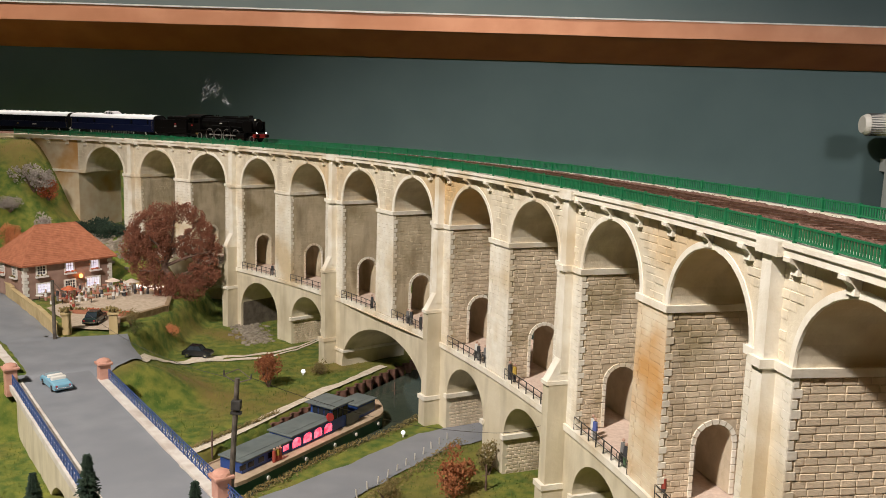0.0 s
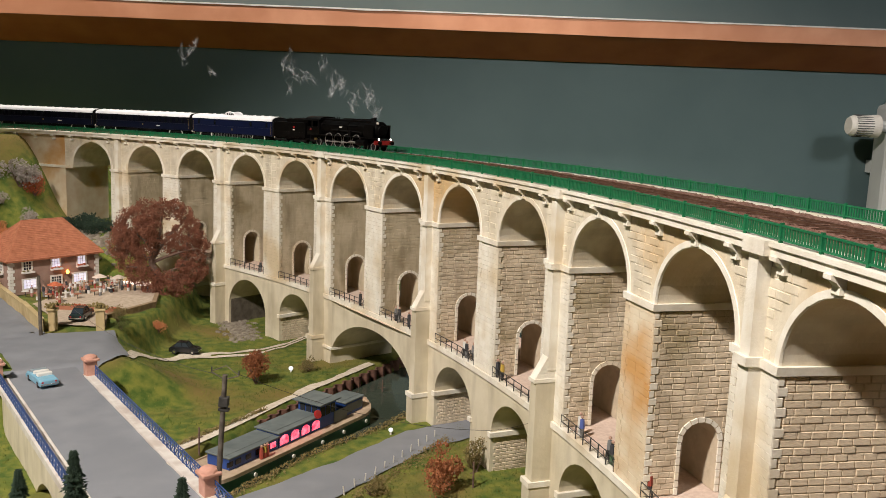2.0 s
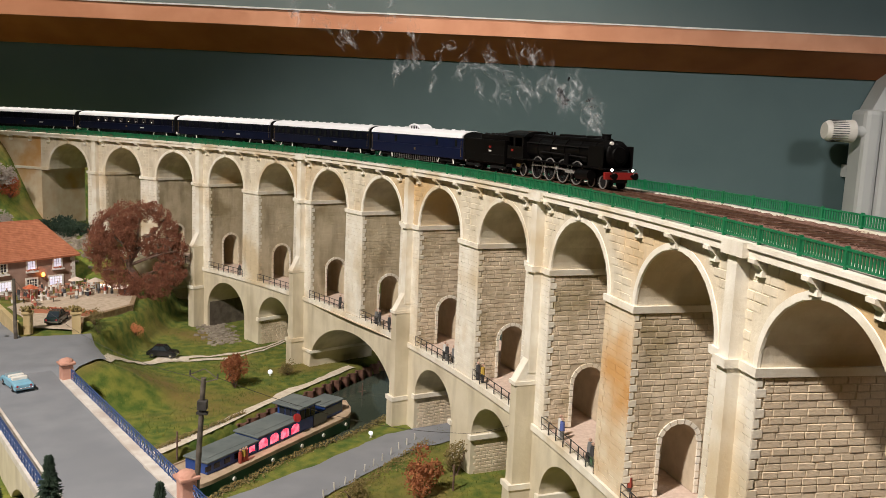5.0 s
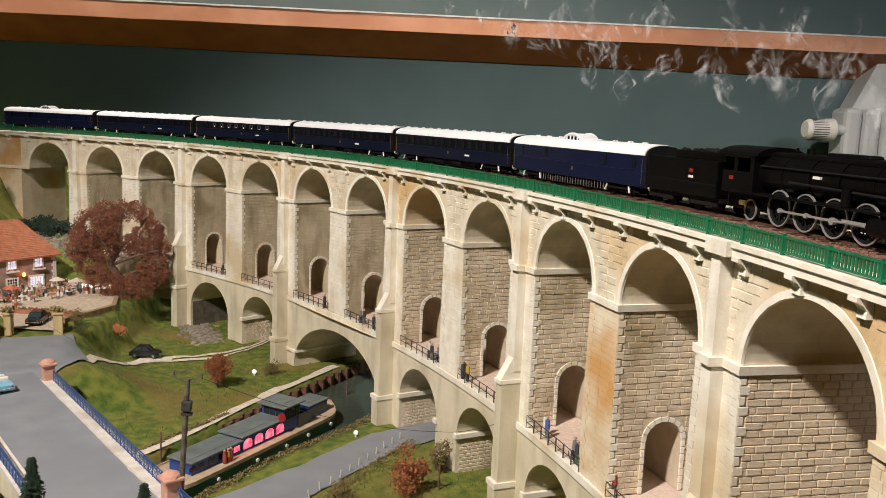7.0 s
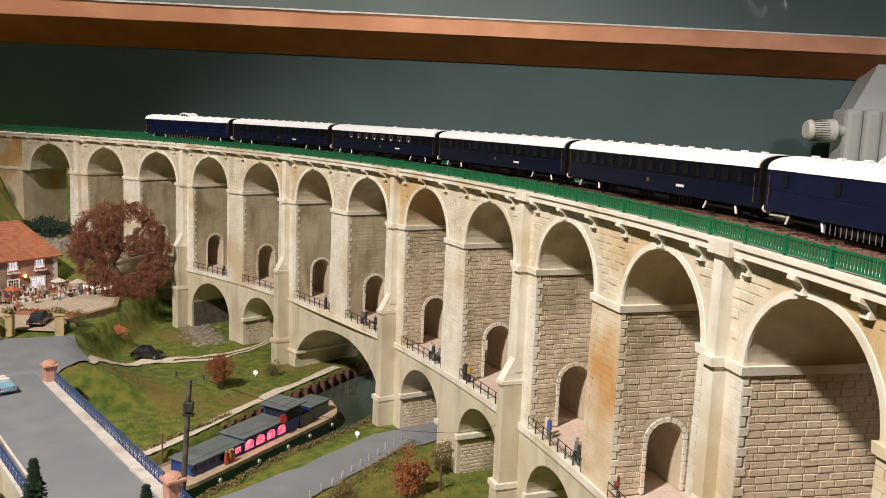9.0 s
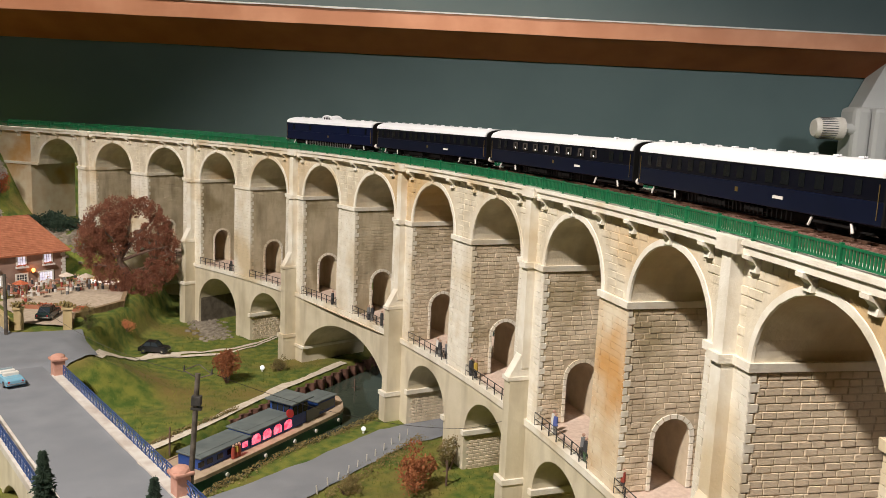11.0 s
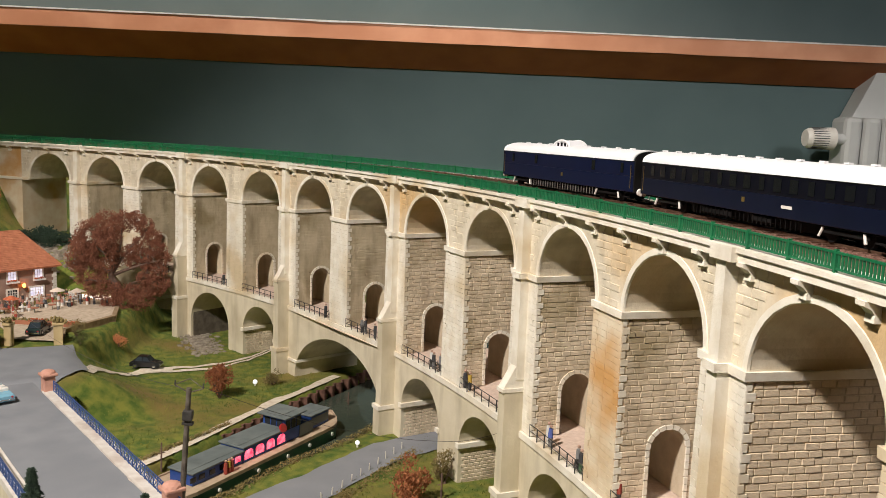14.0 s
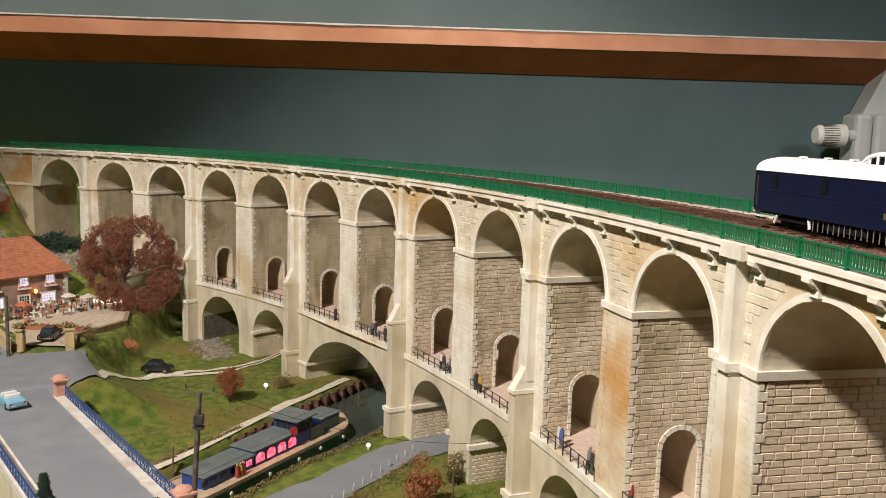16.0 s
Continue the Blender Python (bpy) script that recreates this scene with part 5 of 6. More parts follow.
CARDARK = mat("dark_green_car_paint", (0.02, 0.035, 0.035), (0.03, 0.045, 0.045), 0.2, 40)
car("convertible_car", pose(-0.4335, 0.917, ROAD_Z + 0.0005, 0, 0, 132), CARBLUE, WHITEP, "pale blue open-top car with white seats on the road", open_top=True)
car("saloon_car", pose(-0.364, 1.228, height(-0.364, 1.228) + 0.0012, 0, 0, -4), CARBLACK, CARBLACK, "small black saloon car on the field track", wid=0.0178, ln=0.0440)
car("parked_car", pose(-0.508, 1.205, height(-0.508, 1.205) + 0.0034, 0, 0, 94), CARDARK, CARDARK, "dark green saloon car parked in the house gateway")


# ---- figurines (plain little shapes) ----
def figurine(x, y, z, top, low, turn, seated=False, label="painted miniature figurine"):
    bm = bmesh.new()
    if not seated:
        cyl(bm, (0, 0, 0), (0, 0, 0.0095), 0.0016, 0.0022, 8, 0)
        cyl(bm, (0, 0, 0.009), (0, 0, 0.0165), 0.0024, 0.0020, 8, 1)
        ball(bm, (0, 0, 0.0188), 0.0016, sub=1, mi=2)
    else:
        cyl(bm, (0, 0, 0.0), (0, 0, 0.006), 0.0022, 0.0024, 8, 0)
        cyl(bm, (0, 0, 0.006), (0, 0, 0.012), 0.0024, 0.0019, 8, 1)
        ball(bm, (0, 0, 0.0140), 0.0016, sub=1, mi=2)
    f = part("figurine", bm, (low, top, FIGSKIN), None, "", pose(x, y, z, 0, 0, turn))
    return tagged(f, label, "figurine", "miniature figurines")


FIGSKIN = mat("pale_pink_enamel", (0.50, 0.32, 0.24), None, 0.7)
FIGCOL = [mat("figure_" + n, c, None, 0.7) for n, c in (("red", (0.34, 0.06, 0.04)), ("blue", (0.09, 0.13, 0.38)), ("yellow", (0.5, 0.34, 0.06)), ("dark", (0.05, 0.05, 0.055)), ("white", (0.7, 0.68, 0.64)), ("green", (0.08, 0.15, 0.08)), ("grey", (0.2, 0.2, 0.2)))]


TERRACECOL = [FIGCOL[k] for k in (0, 4, 4, 6, 3)] + [mat("figure_rose", (0.46, 0.22, 0.17), None, 0.7), mat("figure_tan", (0.42, 0.28, 0.18), None, 0.7)]


def bicycle(s, o):
    x, y, h = on_curve(s, o)
    b = empty("bicycle", pose(x, y, Z_WALK, 0, 0, math.degrees(h)), "tiny dark bicycle leaning on the walkway rail", "bicycle", "walkway bicycles")
    for sx in (-0.006, 0.006):
        bm = bmesh.new()
        for k in range(12):
            a, c = 2 * math.pi * k / 12, 2 * math.pi * (k + 1) / 12
            cyl(bm, (sx + 0.0038 * math.cos(a), 0, 0.0038 + 0.0038 * math.sin(a)), (sx + 0.0038 * math.cos(c), 0, 0.0038 + 0.0038 * math.sin(c)), 0.0003, seg=4)
        part("wheel", bm, DARKIRON, b)
    bm = bmesh.new()
    for p, q in (((-0.006, 0, 0.0038), (-0.002, 0, 0.009)), ((-0.002, 0, 0.009), (0.0045, 0, 0.009)), ((0.006, 0, 0.0038), (0.0042, 0, 0.0112)), ((-0.006, 0, 0.0038), (0.0, 0, 0.0035)), ((0, 0, 0.0035), (0.0045, 0, 0.009)), ((0.0042, -0.002, 0.0112), (0.0042, 0.002, 0.0112))):
        cyl(bm, p, q, 0.0004, seg=4)
    part("frame", bm, DARKIRON, b)


def walkway_people():
    C = FIGCOL
    for u, o, a, b in ((1.37, -0.004, 3, 6), (1.40, -0.006, 4, 3), (1.90, -0.004, 3, 6), (2.36, -0.004, 3, 3), (2.39, -0.007, 6, 3), (2.70, -0.004, 6, 3), (2.72, -0.006, 3, 6), (2.82, -0.004, 3, 3), (3.30, -0.006, 4, 3), (3.33, -0.004, 3, 6), (3.36, -0.008, 6, 3), (3.585, -0.004, 3, 3), (3.615, -0.005, 2, 3), (4.155, -0.008, 4, 4), (4.180, -0.006, 1, 6), (4.345, -0.007, 6, 3), (4.375, -0.005, 3, 5), (4.40, -0.009, 6, 6), (4.575, -0.006, 0, 3)):
        x, y, h = on_curve(u * PAIR, o)
        figurine(x, y, Z_WALK - 0.0006, C[a], C[b], rng.uniform(0, 360), label="painted miniature figurine on the viaduct walkway")
    for u in (1.385, 2.375, 2.71, 3.32, 3.345, 4.36, 4.385):
        bicycle(u * PAIR, -0.0045)


walkway_people()


def terrace_people():
    r = random.Random(5)
    for k in range(56):
        gx, gy = r.uniform(0.010, 0.165), r.uniform(-0.098, -0.012)
        p = HOUSE @ Vector((gx, gy, 0))
        figurine(p.x, p.y, height(p.x, p.y) + 0.003, r.choice(TERRACECOL), r.choice(TERRACECOL), r.uniform(0, 360), r.random() < 0.92, "painted miniature figurine on the terrace")
    x0, y0 = -0.515, 1.41
    for k in range(6):
        figurine(-0.52 + 0.011 * k, 1.398 + 0.004 * (k % 2), height(-0.52, 1.40) + 0.003, FIGCOL[4 if k % 2 else 6], FIGCOL[3], 0, k % 3 > 0, "painted miniature figurine on the terrace")
    bm = bmesh.new()
    box(bm, -0.026, 0.026, -0.001, 0.001, 0.006, 0.0125)
    o = part("lit_window_front", bm, WARMGLOW, None, "", pose(-0.505, 1.430, height(-0.505, 1.430), 0, 0, -8))
    tagged(o, "glowing warm white serving window at the terrace end", "window")


terrace_people()


# ---- barge ----
HULLGREEN = mat("dark_green_hull", (0.008, 0.055, 0.02), (0.014, 0.085, 0.03), 0.35, 60)
BARGEBLUE = mat("blue_barge_paint", (0.015, 0.05, 0.22), (0.025, 0.08, 0.32), 0.4, 60)
DECKTAN = mat("tan_deck", (0.38, 0.28, 0.19), (0.50, 0.38, 0.27), 0.8, 90)
ROOFGREY = mat("grey_barge_roof", (0.12, 0.145, 0.145), (0.17, 0.195, 0.19), 0.7, 60, c3=(0.1, 0.12, 0.12), s3=30)
REDGLOW = mat("red_lit_pane", (1.0, 0.03, 0.09), (1.0, 0.22, 0.3), 0.4, 160, emit=1.5)


def barge():
    a, b = Vector((-0.2315, 0.8051)), Vector((-0.0791, 1.0519))
    d = b - a
    m = Matrix.Translation(((a.x + b.x) / 2, (a.y + b.y) / 2, WATER_Z)) @ Matrix.Rotation(math.atan2(d.y, d.x), 4, "Z")
    g = empty("canal_barge", m, "green-hulled canal barge with a blue cabin and red lit windows", "boat")
    L2, B2 = d.length / 2, 0.0300
    st = []
    for k in range(25):
        t = -1 + 2 * k / 24
        w = B2 * (1 - max(0, (t - 0.72) / 0.28) ** 2.2) * (1 - 0.25 * max(0, (-t - 0.85) / 0.15) ** 2)
        z = 0.0165 + 0.004 * max(0, (t - 0.6) / 0.4) ** 2
        st.append((t * L2, max(w, 0.0008), z))

    def skin(name, prof, material, label=""):
        vs, fs = [], []
        for x, w, z in st:
            for sg, f, zz in prof:
                vs.append((x, sg * (w + f), (z + zz) if zz > -0.5 else -0.008))
        n = len(prof)
        for i in range(len(st) - 1):
            for j in range(n - 1):
                fs.append((i * n + j, i * n + j + 1, (i + 1) * n + j + 1, (i + 1) * n + j))
        fs += [tuple(range(n)), tuple(range((len(st) - 1) * n + n - 1, (len(st) - 1) * n - 1, -1))]
        return mesh_part(name, vs, fs, material, g, label)
    skin("hull", [(-1, -0.001, -0.9), (-1, 0.0, -0.004), (-1, 0.0006, -0.001), (1, 0.0006, -0.001), (1, 0.0, -0.004), (1, -0.001, -0.9)], HULLGREEN)
    skin("deck", [(-1, 0.0008, -0.0025), (-1, 0.0008, 0.0016), (-1, -0.0008, 0.0016), (-1, -0.001, 0.0), (1, -0.001, 0.0), (1, -0.0008, 0.0016), (1, 0.0008, 0.0016), (1, 0.0008, -0.0025)], DECKTAN, "tan deck with a low rail")
    dz = 0.0165

    def cabin(name, x0, x1, w, h, rh, wall, over=0.0018):
        c = part(name, box(bmesh.new(), x0, x1, -w, w, dz, dz + h, bev=0.0005), wall, g)
        bm = bmesh.new()
        box(bm, x0 - over, x1 + over, -w - over, w + over, dz + h, dz + h + 0.0018, bev=0.0005)
        box(bm, x0, x1, -w * 0.6, w * 0.6, dz + h + 0.0015, dz + h + 0.0018 + rh)
        part("cabin_roof", bm, ROOFGREY, c, "flat grey roof")
        return c
    c1 = cabin("cabin", -0.1126, -0.0390, 0.0160, 0.0125, 0.0004, BARGEBLUE)
    c2 = cabin("cabin", -0.0385, 0.0312, 0.0168, 0.0165, 0.0004, BARGEBLUE)
    c3 = cabin("wheelhouse", 0.0318, 0.062, 0.0165, 0.0300, 0.0004, BARGEBLUE, 0.0050)
    c4 = cabin("fore_cabin", 0.084, 0.1200, 0.0140, 0.0165, 0.0004, BARGEBLUE)
    for k in range(4):
        x = -0.0300 + 0.0182 * k
        bm = bmesh.new()
        box(bm, x - 0.0068, x + 0.0068, -0.0172, -0.0164, dz + 0.0030, dz + 0.0085)
        for q in range(10):
            a0, a1 = math.pi * q / 10, math.pi * (q + 1) / 10
            lo, hi = x - 0.0068 * math.cos(a0), x - 0.0068 * math.cos(a1)
            box(bm, lo, hi, -0.0172, -0.0164, dz + 0.0085, dz + 0.0085 + 0.0050 * math.sin((a0 + a1) / 2))
        part("window", bm, REDGLOW, c2, "red lit arched window")
    for x in (-0.058, -0.047, -0.070):
        part("window", box(bmesh.new(), x - 0.0042, x + 0.0042, -0.0165, -0.0156, dz + 0.004, dz + 0.0100), REDGLOW if x > -0.06 else DARKWIN, c1, "small cabin window")
    for x in (-0.085, -0.10, -0.112):
        part("window", box(bmesh.new(), x - 0.004, x + 0.004, -0.0165, -0.0156, dz + 0.004, dz + 0.0095), DARKWIN, c1, "dark cabin window")
    for x in (0.0375, 0.0470, 0.0565):
        part("window", box(bmesh.new(), x - 0.0038, x + 0.0038, -0.0171, -0.0163, dz + 0.0150, dz + 0.0262), DARKWIN, c3, "dark wheelhouse window")
    for y in (-0.009, 0.0, 0.009):
        part("window", box(bmesh.new(), 0.0312, 0.0320, y - 0.0038, y + 0.0038, dz + 0.0188, dz + 0.0268), DARKWIN, c3, "dark wheelhouse window")
    part("side_panel", box(bmesh.new(), 0.058, 0.083, -0.0178, -0.0168, dz, dz + 0.0145), ROOFGREY, c3, "grey side panel")
    part("hatch", box(bmesh.new(), 0.086, 0.118, -0.0146, -0.0138, dz + 0.004, dz + 0.0140), ROOFGREY, c4, "grey side panel")
    for x in (-0.09, -0.03, 0.02, 0.06, 0.105):
        bm = bmesh.new()
        w = np.interp(x, [q[0] for q in st], [q[1] for q in st])
        cyl(bm, (x, -w - 0.0022, 0.0085), (x, -w - 0.0004, 0.0085), 0.0022, seg=12)
        part("fender", bm, WHITEP, g, "small white round fender")
    part("life_ring", cyl(bmesh.new(), (0.026, -0.0172, dz + 0.0205), (0.026, -0.0196, dz + 0.0215), 0.0050, seg=16), TAILRED, c2, "red life ring")
    for k, (x, c) in enumerate(((-0.071, 0), (-0.066, 2), (-0.062, 0))):
        p = m @ Vector((x, -0.0215, dz))
        figurine(p.x, p.y, WATER_Z + dz + 0.0005, FIGCOL[c], FIGCOL[0], 0, True, "red and yellow painted figurine on the barge deck")


barge()


# ---- radiator ----
RADM = mat("white_radiator_enamel", (0.52, 0.53, 0.52), (0.56, 0.57, 0.56), 0.35, 10)


def radiator():
    r = empty("radiator", pose(0, 0, 0), "white column radiator with a thermostat head", "radiator")
    for k in range(9):
        x = 1.032 + 0.046 * k
        bm = bmesh.new()
        box(bm, x, x + 0.043, 1.925, 2.0, 0.75, 1.462, bev=0.012)
        part("column", bm, RADM, r)
    v = part("valve", cyl(bmesh.new(), (1.005, 1.94, 1.410), (1.05, 1.94, 1.410), 0.013, seg=20), RADM, r)
    bm = bmesh.new()
    cyl(bm, (0.952, 1.94, 1.410), (1.010, 1.94, 1.410), 0.0235, 0.0265, seg=28)
    cyl(bm, (0.944, 1.94, 1.410), (0.952, 1.94, 1.410), 0.019, 0.0235, seg=28)
    th = part("thermostat_head", bm, WHITEP, v, "white ribbed thermostat head")
    bm = bmesh.new()
    for k in range(28):
        a = 2 * math.pi * k / 28
        c, s = math.cos(a) * 0.0248, math.sin(a) * 0.0248
        box(bm, 0.955, 0.992, 1.94 + c - 0.0008, 1.94 + c + 0.0008, 1.410 + s - 0.0009, 1.410 + s + 0.0009)
    part("grille", bm, RADGAP, th, "dark slots of the thermostat head")
    bm = bmesh.new()
    for v in bmesh.ops.create_cube(bm, size=1.0)["verts"]:
        up = v.co.z > 0
        v.co = Vector((1.42 if v.co.x > 0 else (1.150 if up else 1.065), 2.045 if v.co.y > 0 else 1.985, 1.62 if up else 1.44))
    part("side_cover", bm, RADM, r, "white cover behind the radiator")
    for x in (1.05, 1.36):
        part("wall_bracket", box(bmesh.new(), x, x + 0.02, 1.99, 2.052, 1.30, 1.33), RADM, r)


RADGAP = mat("dark_slot", (0.08, 0.08, 0.08), None, 0.7)
radiator()


# ---- train ----
SPEED, RAIL_Z = 0.1845, Z_CORN + 0.0040
COACHBLUE = mat("dark_blue_coach", (0.0035, 0.0055, 0.017), (0.0045, 0.007, 0.022), 0.34, 60, spec=0.25)
COACHBLACK = mat("black_upper_panel", (0.003, 0.0035, 0.008), (0.004, 0.0048, 0.010), 0.34, 60, spec=0.2)
VANBLUE = mat("blue_van", (0.004, 0.0068, 0.028), (0.005, 0.0088, 0.035), 0.34, 60, spec=0.25)
ROOFWHITE = mat("white_coach_roof", (0.82, 0.82, 0.84), (0.86, 0.86, 0.88), 0.55, 40)
BLACKM = mat("black_loco_enamel", (0.0020, 0.0016, 0.0016), (0.0032, 0.0027, 0.0027), 0.42, 60, spec=0.11)
UNDER = mat("black_underframe", (0.005, 0.005, 0.005), (0.010, 0.009, 0.009), 0.7, 90, spec=0.2)
STEEL = mat("bright_steel", (0.40, 0.38, 0.36), (0.50, 0.48, 0.45), 0.42, 60, metal=0.6)
BRASS = mat("brass", (0.55, 0.38, 0.12), None, 0.35, metal=0.9)
REDM = mat("red_buffer_beam", (0.22, 0.010, 0.008), (0.28, 0.015, 0.012), 0.45, 60)
HEADL = mat("headlight_glow", (1.0, 0.95, 0.85), None, 0.4, emit=8.0)
CURTAIN = mat("cream_curtain", (0.035, 0.028, 0.025), (0.06, 0.05, 0.045), 0.8, 500)
LAMPGLOW = mat("table_lamp_glow", (1.0, 0.9, 0.85), None, 0.5, emit=0.6)
COACHGLASS = mat("dark_coach_glass", (0.006, 0.007, 0.010), None, 0.14, spec=0.3)


def coach(d0, ln, kind, label):
    """kind: sleeper, diner or van. d0: place along the track of its middle at the start."""
    c = empty("baggage_van" if kind == "van" else ("dining_car" if kind == "diner" else "sleeping_car"), Matrix(), label, "railway carriage", "train")
    L2, w = ln / 2 - 0.0058, 0.0163
    zf, zw, ze = 0.0090, 0.0213, 0.0332
    body = part("body", box(bmesh.new(), -L2, L2, -w, w, zf, zw, bev=0.0006), VANBLUE if kind == "van" else COACHBLUE, c)
    part("upper_panel", box(bmesh.new(), -L2, L2, -w + 0.0002, w - 0.0002, zw, ze, bev=0.0004), VANBLUE if kind == "van" else COACHBLACK, body, "" if kind == "van" else "blue-black window band")
    # curved roof, drawn in at the ends
    vs, fs = [], []
    xs = [-L2, -L2 + 0.004, -L2 + 0.012, L2 - 0.012, L2 - 0.004, L2]
    n = 12
    for i, x in enumerate(xs):
        k = (0.93, 1, 1, 1, 1, 0.93)[i]
        for j in range(n + 1):
            a = math.pi * j / n
            vs.append((x, -math.cos(a) * (w + 0.0006), ze + 0.0085 * k * math.sin(a) ** 0.8))
    for i in range(len(xs) - 1):
        for j in range(n):
            fs.append((i * (n + 1) + j, i * (n + 1) + j + 1, (i + 1) * (n + 1) + j + 1, (i + 1) * (n + 1) + j))
    fs += [tuple(range(n + 1)), tuple(range(len(vs) - 1, len(vs) - n - 2, -1))]
    roof = mesh_part("roof", vs, fs, ROOFWHITE, c, "white roof", True)
    zt = ze + 0.0082
    vents = {"van": (-0.085, -0.062, -0.040, 0.026, 0.050, 0.072, 0.092), "sleeper": [-0.118 + 0.0195 * k for k in range(13)], "diner": (-0.10, 0.02, 0.085, 0.11)}[kind]
    for x in vents:
        bm = bmesh.new()
        cyl(bm, (x, -0.004, zt - 0.001), (x, -0.004, zt + 0.0012), 0.0013, seg=8)
        box(bm, x - 0.0020, x + 0.0020, -0.0054, -0.0026, zt + 0.0004, zt + 0.0013)
        part("roof_vent", bm, ROOFWHITE, roof)
    if kind == "van":
        bm = bmesh.new()
        for k in range(9):
            a0, a1 = math.pi * k / 9, math.pi * (k + 1) / 9
            p, q = (-0.0145 * math.cos(a0) - 0.012, 0, ze + 0.0065 + 0.0062 * math.sin(a0)), (-0.0145 * math.cos(a1) - 0.012, 0, ze + 0.0065 + 0.0062 * math.sin(a1))
            for y in (-0.0085, 0.0085):
                cyl(bm, (p[0], y, p[2]), (q[0], y, q[2]), 0.0012, seg=6)
            box(bm, min(p[0], q[0]), max(p[0], q[0]), -0.0085, 0.0085, min(p[2], q[2]) - 0.0006, max(p[2], q[2]) + 0.0004)
        for k in range(4):
            box(bm, -0.021 + 0.006 * k - 0.0007, -0.021 + 0.006 * k + 0.0007, -0.0092, -0.0082, ze + 0.005, ze + 0.012)
        part("cupola", bm, ROOFWHITE, roof, "white lookout cupola")
        part("cupola_glass", box(bmesh.new(), -0.0225, -0.0015, -0.0086, -0.0080, ze + 0.0055, ze + 0.0105), COACHGLASS, roof)
    # windows
    if kind == "van":
        wins = [(-0.092, 0.004), (-0.045, 0.005), (0.055, 0.005), (0.097, 0.004)]
    elif kind == "diner":
        wins = [(-0.108, 0.006), (-0.094, 0.006)] + [(-0.072 + 0.0205 * k, 0.0105) for k in range(8)] + [(0.098, 0.006), (0.112, 0.005)]
    else:
        wins = [(-0.112 + 0.0148 * k, 0.0072 if k % 3 else 0.005) for k in range(16)]
    for x, ww in wins:
        for sg in (-1, 1):
            y0, y1 = sorted((sg * (w - 0.0001), sg * (w + 0.00025)))
            g = part("window", box(bmesh.new(), x - ww / 2, x + ww / 2, y0, y1, zw + 0.0022, zw + 0.0100), COACHGLASS, body)
            if kind == "diner" and ww > 0.009 and sg < 0:
                bm = bmesh.new()
                for a, b in ((-0.46, -0.22), (0.22, 0.46)):
                    box(bm, x + a * ww, x + b * ww, -w - 0.0005, -w - 0.00025, zw + 0.0030, zw + 0.0095)
                box(bm, x - 0.45 * ww, x + 0.45 * ww, -w - 0.0005, -w - 0.00025, zw + 0.0086, zw + 0.0097)
                part("curtain", bm, CURTAIN, g, "cream window curtain")
                part("table_lamp", ball(bmesh.new(), (x, -w - 0.0004, zw + 0.0042), 0.0009, sy=0.3), LAMPGLOW, g, "tiny glowing table lamp")
    for sg in (-1, 1):
        for nm, x, z, lx, lz, mm, lab in (("crest", 0.004, 0.0165, 0.0030, 0.0030, BRASS, "small brass crest"), ("name_board", 0.046 if kind != "van" else 0.07, 0.0155, 0.0095, 0.0018, WHITEP, "white name board")):
            if nm == "name_board" and kind == "van":
                continue
            y0, y1 = sorted((sg * w, sg * (w + 0.0003)))
            part(nm, box(bmesh.new(), x - lx / 2, x + lx / 2, y0, y1, z - lz / 2, z + lz / 2), mm, body, lab)
    # ends, gangways, buffers
    for sx in (-1, 1):
        pv = []
        for x in (sx * (L2 - 0.001), sx * (L2 + 0.0013)):
            pv += [(x, -w * 0.985, zf), (x, w * 0.985, zf)] + [(x, math.cos(math.pi * j / 10) * w * 0.985, ze + 0.0078 * math.sin(math.pi * j / 10) ** 0.8) for j in range(11)]
        pf = [tuple(range(13)), tuple(range(25, 12, -1))] + [(j, (j + 1) % 13, 13 + (j + 1) % 13, 13 + j) for j in range(13)]
        mesh_part("end_panel", pv, pf, UNDER, c, "black arched end panel")
    for sx in (-1, 1):
        x0, x1 = sorted((sx * L2, sx * (L2 + 0.0050)))
        part("gangway", box(bmesh.new(), x0, x1, -0.0062, 0.0062, 0.010, 0.0332, bev=0.0005), UNDER, c, "black gangway bellows")
        for sg in (-1, 1):
            bm = bmesh.new()
            cyl(bm, (sx * L2, sg * 0.0115, 0.0092), (sx * (L2 + 0.0036), sg * 0.0115, 0.0092), 0.0013, seg=8)
            cyl(bm, (sx * (L2 + 0.0026), sg * 0.0115, 0.0092), (sx * (L2 + 0.0050), sg * 0.0115, 0.0092), 0.0028, seg=14)
            part("buffer", bm, WHITEP, c, "pale round buffer")
            part("grab_rail", cyl(bmesh.new(), (sx * (L2 - 0.0032), sg * (w + 0.0006), 0.012), (sx * (L2 - 0.0032), sg * (w + 0.0006), 0.030), 0.00022, seg=5), BRASS, c)
            part("step", box(bmesh.new(), sx * (L2 - 0.008) - 0.004, sx * (L2 - 0.008) + 0.004, sg * w - 0.001, sg * w + 0.001, 0.0045, 0.0053), UNDER, c)
    bm = bmesh.new()
    box(bm, -L2, L2, -0.012, 0.012, 0.0074, zf)
    box(bm, -L2 + 0.058, L2 - 0.058, -0.0075, 0.0075, 0.0024, 0.0078)
    for sx in (-1, 1):
        box(bm, sx * (L2 - 0.038) - 0.020, sx * (L2 - 0.038) + 0.020, -0.0060, 0.0060, 0.0026, 0.0078)
    box(bm, -0.045, -0.012, -0.014, 0.014, 0.0040, 0.0080, bev=0.0006)
    box(bm, 0.010, 0.030, -0.014, 0.014, 0.0045, 0.0080, bev=0.0006)
